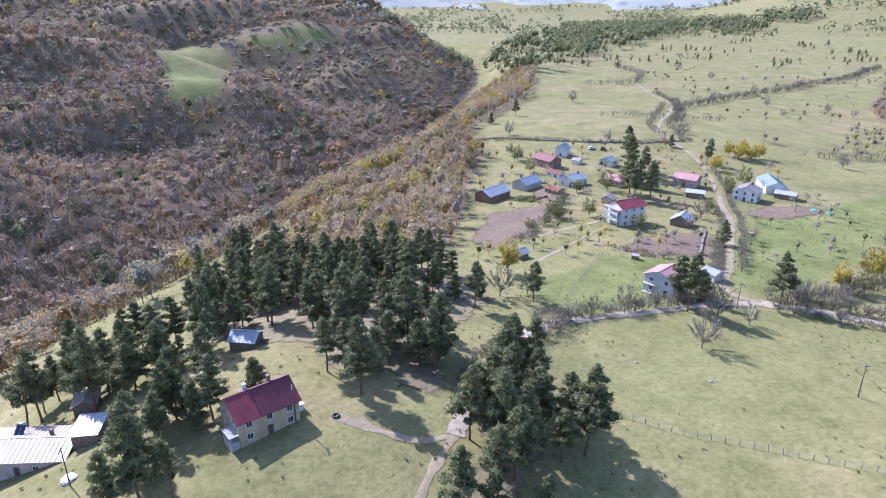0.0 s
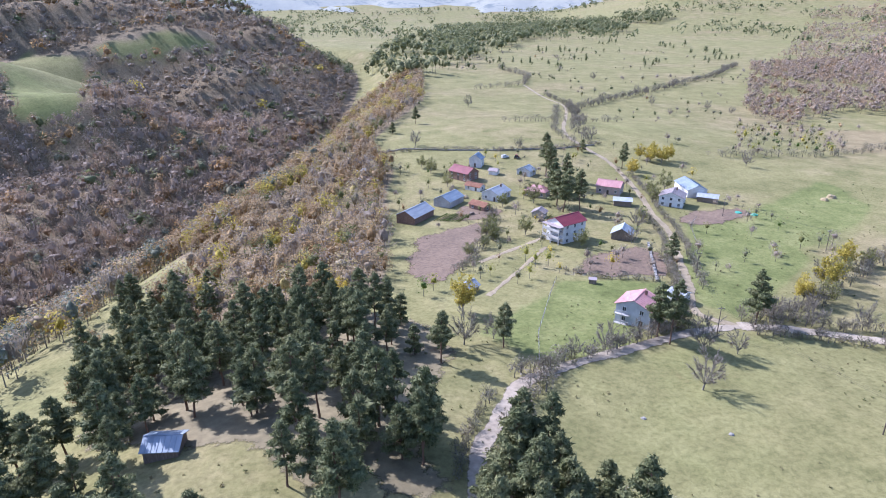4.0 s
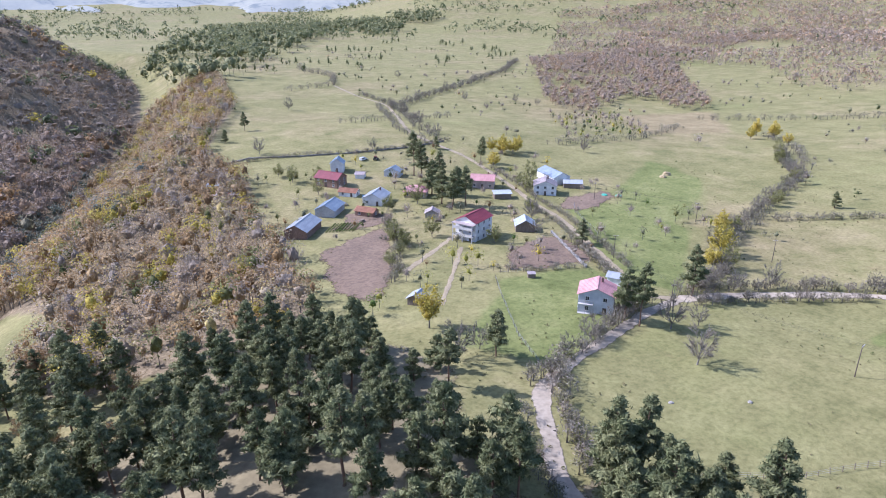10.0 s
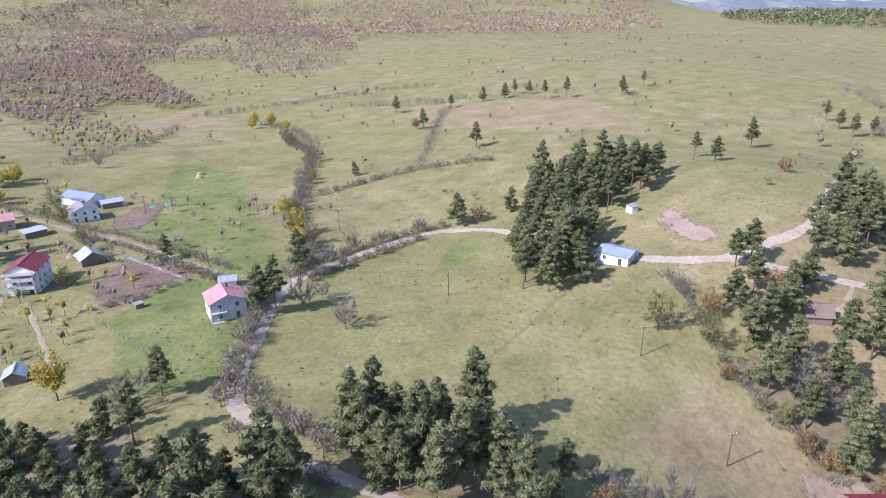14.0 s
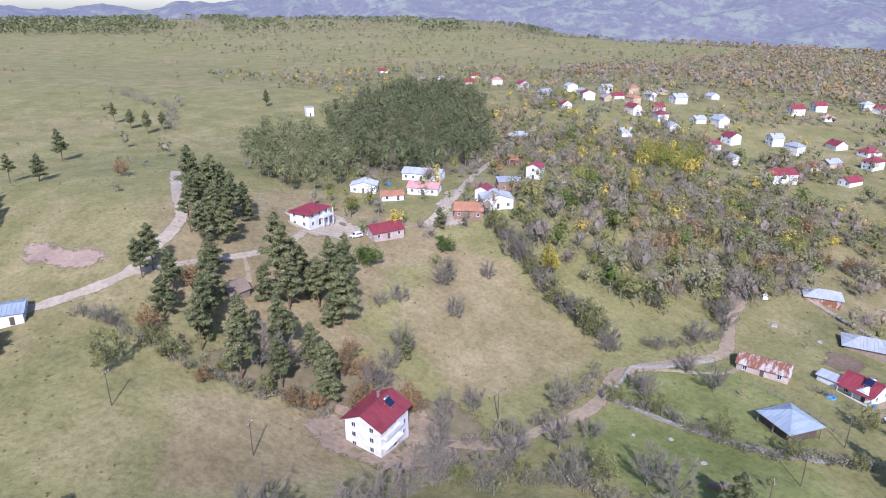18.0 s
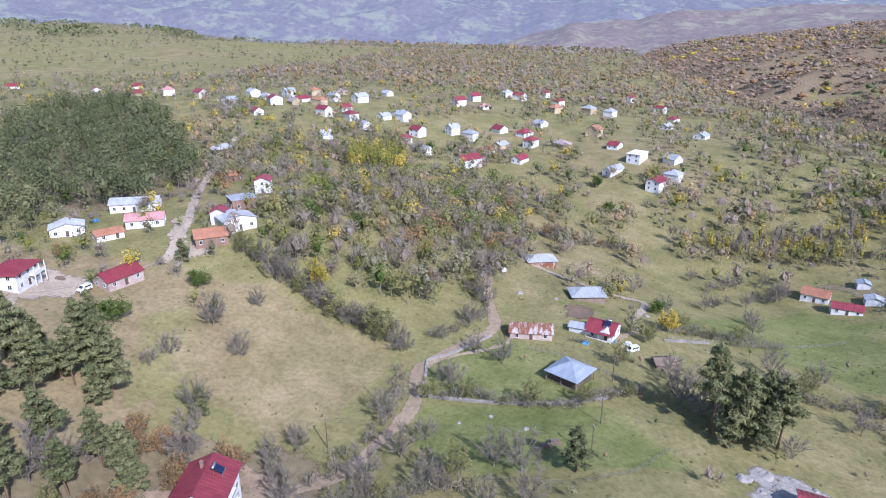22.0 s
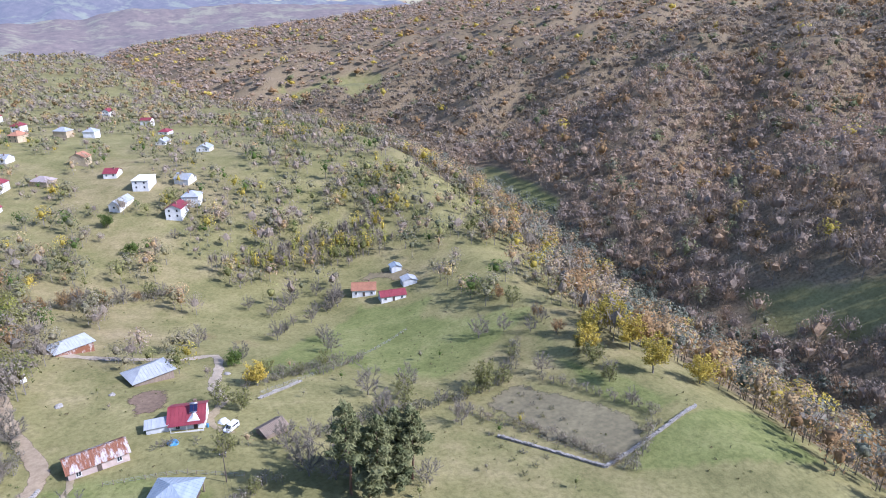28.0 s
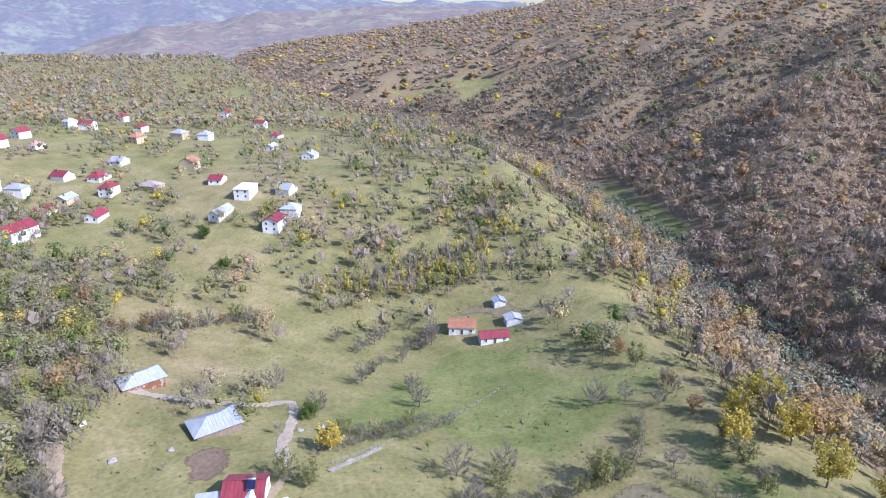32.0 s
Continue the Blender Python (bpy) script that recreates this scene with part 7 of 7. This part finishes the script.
def stone_wall(line, label, h=.8, w=.7, seed=1):
    """A dry-stone field wall: uneven courses of rough blocks, slumped in places, in one mesh."""
    rnd = random.Random(seed)
    V, F = [], []
    for x, y, th in along(line, .5):
        z = gz(x, y)
        top = h * (.55 + .6 * abs(noise.noise(Vector((x * .2, y * .2, seed)))))
        zz = z - .2
        while zz < z + top:
            hh = rnd.uniform(.2, .36)
            for side in (-.5, .5):
                c = Vector((x - math.sin(th) * side * w * .52 + rnd.gauss(0, .04), y + math.cos(th) * side * w * .52 + rnd.gauss(0, .04), zz + hh / 2))
                a, b, e = rnd.uniform(.2, .3), rnd.uniform(.16, .24), hh * .52
                m = Matrix.Rotation(th + rnd.gauss(0, .25), 3, 'Z')
                k = len(V)
                for sx, sy, sz in ((-1, -1, -1), (1, -1, -1), (1, 1, -1), (-1, 1, -1), (-1, -1, 1), (1, -1, 1), (1, 1, 1), (-1, 1, 1)):
                    V.append(tuple(c + m @ Vector((sx * a * rnd.uniform(.75, 1.05), sy * b * rnd.uniform(.75, 1.05), sz * e * rnd.uniform(.8, 1.05)))))
                for f in ((4, 5, 6, 7), (0, 1, 5, 4), (1, 2, 6, 5), (2, 3, 7, 6), (3, 0, 4, 7)):
                    F.append(tuple(k + q for q in f))
            zz += hh
    return tagged(new("stone_wall", mesh_of("stone_wall", V, F, M_STONE)), label, "wall", "", "stuff")


for n, (line, lab) in enumerate([([(6, 388), (21, 406), (35, 410), (58, 398), (87, 388), (121, 384), (147, 389)], "low grey field wall behind the northern hamlet"),
        ([(5, -29), (5, -37), (7, -47), (1, -53), (-8, -67)], "dry-stone wall beside the earth track"), ([(2, -30), (-10, -30), (-22, -31), (-33, -34), (-43, -40)], "slumped dry-stone wall between the paddocks"),
        ([(-111, -40), (-118, -28), (-125, -15), (-141, -17), (-163, -20)], "dry-stone wall round the orchard"), ([(-61, -87), (-70, -92), (-76, -96)], "short dry-stone wall below the farm"),
        ([(84, 196), (91, 212), (100, 232)], "dry-stone wall along the village road")]):
    stone_wall(line, lab, seed=n + 1)


def lump(seed, r, mat, flat=.7, name="boulder"):
    """A rough rounded block or heap."""
    bm = bmesh.new()
    bmesh.ops.create_icosphere(bm, subdivisions=3, radius=r)
    for v in bm.verts:
        k = 1 + .32 * noise.noise(v.co / r * 1.3 + Vector((seed, 0, 0))) + .12 * noise.noise(v.co / r * 4 + Vector((0, seed, 0)))
        v.co *= k
        v.co.z = max(v.co.z * flat, -.25 * r)
    me = bpy.data.meshes.new(name)
    bm.to_mesh(me)
    bm.free()
    me.materials.append(mat)
    return me


def set_on_land(name, me, x, y, label, category, group="", heading=0.0, up=0.0):
    ob = new(name, me)
    ob.matrix_basis = pose(x, y, gz(x, y) + up, 0, 0, heading)
    return tagged(ob, label, category, group)


M_STRAW = noisy("straw", (0.30, 0.23, 0.12), (0.46, 0.37, 0.21), 2.5, .95)
M_TARP = noisy("white_tarp", (0.62, 0.63, 0.65), (0.78, 0.79, 0.8), 1.0, .5)
for n, (x, y, r) in enumerate([(-12, -104, 1.1), (-25, -106, .9), (-57, -110, 1.0), (-77, -20, .9), (-81, -13, 1.0), (-74, -12, .7), (-86, -18, .8), (-3, -60, .6), (11, -30, .6), (-90, 4, .8), (-24, -20, .7), (-15, -24, .6), (-8, -20, .5), (58, 120, .5), (44, 128, .5)]):
    set_on_land("boulder", lump(n, r, M_STONE), x, y, "rough grey boulder lying on the grass", "boulder", "boulders on the pastures")
for n, (x, y) in enumerate([(-77, -20), (-79, -16), (-80, -10), (-72, -17), (-88, -14)]):
    set_on_land("rubble_heap", lump(30 + n, 1.6, M_STONE, .4, "rubble_heap"), x + 1, y + 1.5, "heap of grey rubble and broken blocks", "rubble", "rubble heaps in the yard")
for n, (x, y, r) in enumerate([(219, 281, 2.0), (213, 278, 1.7), (50, 312, 1.8), (98, 252, 1.6)]):
    set_on_land("haystack", lump(40 + n, r, M_STRAW, .85, "haystack"), x, y, "rounded stack of loose straw-coloured hay", "haystack", "haystacks")
for n, (x, y, m, lab) in enumerate([(165, 262, M_TEAL, "green plastic tarp over a low heap"), (160, 266, M_TEAL, "green plastic tarp over a low heap"), (-66, 92, M_TARP, "white plastic tarp over a low heap"), (30, 300, M_BLUE, "blue plastic tarp over stacked wood"), (147, -87, M_BLUE, "blue plastic tarp beside the barn"), (-49, -77, M_TARP, "white plastic sheet over farm clutter"), (-36, -72, M_BLUE, "blue plastic sheet by the farmyard hedge")]):
    set_on_land("tarp_heap", lump(50 + n, 1.5, m, .5, "tarp_heap"), x, y, lab, "tarp")


def woodpile(x, y, heading, label="stack of split firewood logs"):
    p = new("woodpile")
    p.matrix_basis = pose(x, y, gz(x, y), 0, 0, heading)
    tagged(p, label, "firewood", "firewood stacks")
    log = rod("log", [(0, -.5, 0), (0, .5, 0)], .13, M_WOOD, 7)
    rnd = random.Random(int(x * 7 + y))
    for r in range(5):
        for i in range(12 - r):
            q = part("log", log, p)
            q.matrix_basis = pose((i - 5.5 + r * .5) * .25, rnd.gauss(0, .06), .12 + r * .22, 0, 0, rnd.gauss(0, 3))
    return p


for x, y, a in ((-31, -15, 20), (-29, -13, 25), (58, 352, 40), (72, 268, -30), (47, 286, 30), (-52, 96, 40), (118, -38, 10), (-46, -88, 70)):
    woodpile(x, y, a)


def wheel(parent, x, y, r, w):
    V, F = [], []
    n = 16
    for k in range(n):
        an = 2 * math.pi * k / n
        for rr, yy in ((r * .55, -w / 2), (r * .92, -w / 2), (r, -w * .3), (r, w * .3), (r * .92, w / 2), (r * .55, w / 2)):
            V.append((math.cos(an) * rr, yy, math.sin(an) * rr))
    for k in range(n):
        j = (k + 1) % n
        for q in range(6):
            F.append((k * 6 + q, k * 6 + (q + 1) % 6, j * 6 + (q + 1) % 6, j * 6 + q))
    t = part("wheel", mesh_of("wheel", V, F, M_RUBBER, True), parent)
    t.matrix_basis = pose(x, y, r)
    part("rim", rod("rim", [(0, -w * .38, 0), (0, w * .38, 0)], r * .56, M_STEEL, 14), t)


def extrude_side(name, prof, w, mat, taper=0.0):
    """A body from its side outline, x forward and z up, narrowed towards the top."""
    V, F = [], []
    n = len(prof)
    top = max(z for _, z in prof)
    low = min(z for _, z in prof)
    for s in (-1, 1):
        for x, z in prof:
            V.append((x, s * (w / 2 - taper * max(0, (z - low) / (top - low) - .45)), z))
    F.append(tuple(range(n)))
    F.append(tuple(range(2 * n - 1, n - 1, -1)))
    for i in range(n):
        j = (i + 1) % n
        F.append((i, n + i, n + j, j))
    return mesh_of(name, V, F, mat)


def van(x, y, heading, label, paint):
    v = new("van")
    v.matrix_basis = pose(x, y, gz(x, y), 0, 0, heading)
    tagged(v, label, "van")
    part("body", extrude_side("body", [(-2.1, .35), (2.05, .35), (2.15, .75), (2.0, .98), (1.25, 1.1), (.6, 1.78), (.3, 1.85), (-2.0, 1.85), (-2.12, 1.6)], 1.75, paint, .25), v)
    part("windscreen", boxes("windscreen", M_GLASS, (-.03, -.68, -.4, .0, .68, .4)), v).matrix_basis = pose(.96, 0, 1.46, 0, -43)
    for s in (-1, 1):
        part("side_window", boxes("side_window", M_GLASS, (-1.8, -.012, 1.15, -.75, .012, 1.6), (-.65, -.012, 1.15, .35, .012, 1.6)), v).matrix_basis = pose(0, s * .83, 0)
        part("headlight", boxes("headlight", M_STEEL, (2.02, -.16, .72, 2.14, .16, .88)), v).matrix_basis = pose(0, s * .62, 0)
        for wx in (-1.35, 1.35):
            wheel(v, wx, s * .8, .32, .2)
    part("bumper", boxes("bumper", M_RUBBER, (2.1, -.85, .36, 2.22, .85, .6)), v)
    return v


van(-50, -72, 35, "white van parked on the trodden farmyard", M_CARPAINT)
van(-3, -122.5, -60, "white van parked beside the farm lane", M_CARPAINT)
van(87, 373, 20, "white van parked behind the hamlet barns", M_CARPAINT)
van(108, -36, 80, "white car-sized van parked by the villa", M_CARPAINT)


def tractor(x, y, heading):
    t = new("tractor")
    t.matrix_basis = pose(x, y, gz(x, y), 0, 0, heading)
    tagged(t, "red farm tractor with large rear wheels", "tractor")
    part("bonnet", extrude_side("bonnet", [(.1, .6), (1.9, .6), (1.95, 1.15), (1.6, 1.3), (.1, 1.4)], .75, M_RED, .1), t)
    part("cab", boxes("cab", M_GLASS, (-1.0, -.6, 1.0, .1, .6, 2.2)), t)
    part("cab_roof", boxes("cab_roof", M_RED, (-1.1, -.68, 2.2, .2, .68, 2.3)), t)
    part("chassis", boxes("chassis", M_RUBBER, (-1.0, -.35, .5, 1.7, .35, .98)), t)
    part("exhaust", rod("exhaust", [(1.2, .3, 1.3), (1.2, .3, 2.2)], .05, M_STEEL, 6), t)
    for s in (-1, 1):
        wheel(t, -.7, s * .8, .78, .38)
        wheel(t, 1.4, s * .65, .45, .25)


tractor(93, 370, 40)
# shrine pillar, tyre ring, drums, troughs
pillar = new("pillar")
pillar.matrix_basis = pose(-63, -108, gz(-63, -108), 0, 0, 20)
tagged(pillar, "white-painted roadside pillar on a stepped base", "pillar")
part("base", boxes("base", M_CONCRETE, (-.7, -.7, -.4, .7, .7, .25)), pillar)
part("shaft", extrude_side("shaft", [(-.4, .25), (.4, .25), (.3, 2.1), (0, 2.5), (-.3, 2.1)], .7, M_WHITE, .1), pillar)
V, F = [], []
for k in range(20):
    an = 2 * math.pi * k / 20
    for q in range(8):
        b = 2 * math.pi * q / 8
        V.append((math.cos(an) * (.6 + .2 * math.cos(b)), math.sin(an) * (.6 + .2 * math.cos(b)), .2 + .2 * math.sin(b)))
for k in range(20):
    for q in range(8):
        F.append((k * 8 + q, ((k + 1) % 20) * 8 + q, ((k + 1) % 20) * 8 + (q + 1) % 8, k * 8 + (q + 1) % 8))
TYRE = mesh_of("old_tyre", V, F, M_RUBBER, True)
for x, y in ((-3, 78), (-2, 79.5), (-48, -70), (-20, 101)):
    set_on_land("old_tyre", TYRE, x, y, "worn black tyre lying on the grass", "tyre")
for x, y, m in ((38, 14, M_BLUE), (-45, -76, M_BLUE), (-38, -88, M_STEEL), (62, 318, M_BLUE), (130, -40, M_STEEL)):
    d = set_on_land("water_drum", rod("water_drum", [(0, 0, -.1), (0, 0, .3), (0, 0, .6), (0, 0, .95)], .32, m, 12), x, y, "upright water drum beside a house", "drum")
# barrel-roofed shed beside the white house
V, F = [], []
for k in range(9):
    an = math.pi * k / 8
    for yy in (-2.2, 2.2):
        V.append((math.cos(an) * 2.0, yy, 1.0 + math.sin(an) * 1.5))
for k in range(8):
    F.append((2 * k, 2 * k + 1, 2 * k + 3, 2 * k + 2))
F.append(tuple(range(0, 18, 2)))
F.append(tuple(range(17, 0, -2)))
dome = new("shed")
dome.matrix_basis = pose(40.5, 9.5, gz(40.5, 9.5), 0, 0, 12)
tagged(dome, "small grey shed with a rounded roof beside the white house", "shed")
part("wall", boxes("wall", M_CONCRETE, (-1.95, -2.1, -.8, 1.95, 2.1, 1.05)), dome)
part("roof", mesh_of("roof", V, F, M_GREYWALL, True), dome)
part("door", DOOR, dome).matrix_basis = pose(0, -2.13, -.6)
# worn cart tracks over the grass
for seed, (line, w) in enumerate([([(35, 225), (55, 239), (67, 248)], 2.6), ([(62, 235), (44, 212), (30, 195)], 2.2), ([(2, 98), (-3, 86), (-6, 74), (-14, 58)], 2.6), ([(-20, 101), (-6, 96), (2, 98)], 2.4), ([(-52, -90), (-46, -78), (-50, -70)], 3.0), ([(5, -49), (-12, -62), (-14, -72)], 2.4), ([(107, 8), (95, 14), (86, 24)], 2.4), ([(118, -22), (112, -36), (104, -58), (100, -64)], 3.2)]):
    strip("track", line, w * .8, M_TRACK, .1, "worn earth cart track over the grass", "path", .4, 20 + seed)


# ---- far mountains, the haze of distance put in as emission ----
def mountains(name, crest, radius, depth, rough, seed, mat, label):
    """A range across the plain: crest heights by heading along an arc, slopes broken by spurs and gullies towards the viewer."""
    V, F = [], []
    a0, a1 = crest[0][0], crest[-1][0]
    n = int((a1 - a0) / 0.3)
    rows = 26
    for i in range(n + 1):
        deg = a0 + (a1 - a0) * i / n
        a = radians(deg)
        top = float(np.interp(deg, [c[0] for c in crest], [c[1] for c in crest])) + rough * noise.fractal(Vector((math.cos(a) * 14, math.sin(a) * 14, seed)), .9, 2.1, 6)
        for k in range(rows):
            f = k / (rows - 1)
            r = radius - depth * (1 - f)
            p = Vector((math.sin(a) * r, math.cos(a) * r, seed * 400))
            spur = (1 - 2 * abs(noise.noise(p * .0021))) * 70 + noise.noise(p * .006) * 26
            V.append((-40 + p.x, 60 + p.y, -130 + (top + 130) * f ** 1.15 + spur * rough / 30 * f * (1 - f) * 3))
    for i in range(n):
        for k in range(rows - 1):
            F.append((i * rows + k, (i + 1) * rows + k, (i + 1) * rows + k + 1, i * rows + k + 1))
    return tagged(new(name, mesh_of(name, V, F, mat, True)), label, "mountains", "", "structure")


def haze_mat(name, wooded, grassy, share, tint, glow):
    """Far slopes: woods and pastures in patches; an even emission imitates the haze of distance."""
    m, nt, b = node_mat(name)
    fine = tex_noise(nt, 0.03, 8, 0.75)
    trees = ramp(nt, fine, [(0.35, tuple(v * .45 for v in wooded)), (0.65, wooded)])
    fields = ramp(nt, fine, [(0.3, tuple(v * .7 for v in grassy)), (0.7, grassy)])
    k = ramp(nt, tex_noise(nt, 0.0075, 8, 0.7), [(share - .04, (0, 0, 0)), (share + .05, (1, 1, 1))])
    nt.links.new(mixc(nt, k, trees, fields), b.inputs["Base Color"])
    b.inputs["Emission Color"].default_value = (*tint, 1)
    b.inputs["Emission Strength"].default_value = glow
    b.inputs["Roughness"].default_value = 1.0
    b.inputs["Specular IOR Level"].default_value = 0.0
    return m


# last two values: colour and strength of the glow that imitates haze
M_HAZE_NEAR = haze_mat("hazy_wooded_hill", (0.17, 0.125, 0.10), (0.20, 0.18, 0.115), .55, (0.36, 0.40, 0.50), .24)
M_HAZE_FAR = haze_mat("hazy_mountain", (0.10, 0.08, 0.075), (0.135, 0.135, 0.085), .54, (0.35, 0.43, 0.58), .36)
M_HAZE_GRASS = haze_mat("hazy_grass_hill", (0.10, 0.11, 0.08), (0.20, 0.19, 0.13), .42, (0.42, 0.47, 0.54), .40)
mountains("backdrop_southwest", [(170, -110), (174, -30), (180, 30), (189, 84), (205, 104), (240, 140)], 3500, 1100, 22, 3, M_HAZE_NEAR, "brown wooded hills beyond the valley, pale with painted haze")
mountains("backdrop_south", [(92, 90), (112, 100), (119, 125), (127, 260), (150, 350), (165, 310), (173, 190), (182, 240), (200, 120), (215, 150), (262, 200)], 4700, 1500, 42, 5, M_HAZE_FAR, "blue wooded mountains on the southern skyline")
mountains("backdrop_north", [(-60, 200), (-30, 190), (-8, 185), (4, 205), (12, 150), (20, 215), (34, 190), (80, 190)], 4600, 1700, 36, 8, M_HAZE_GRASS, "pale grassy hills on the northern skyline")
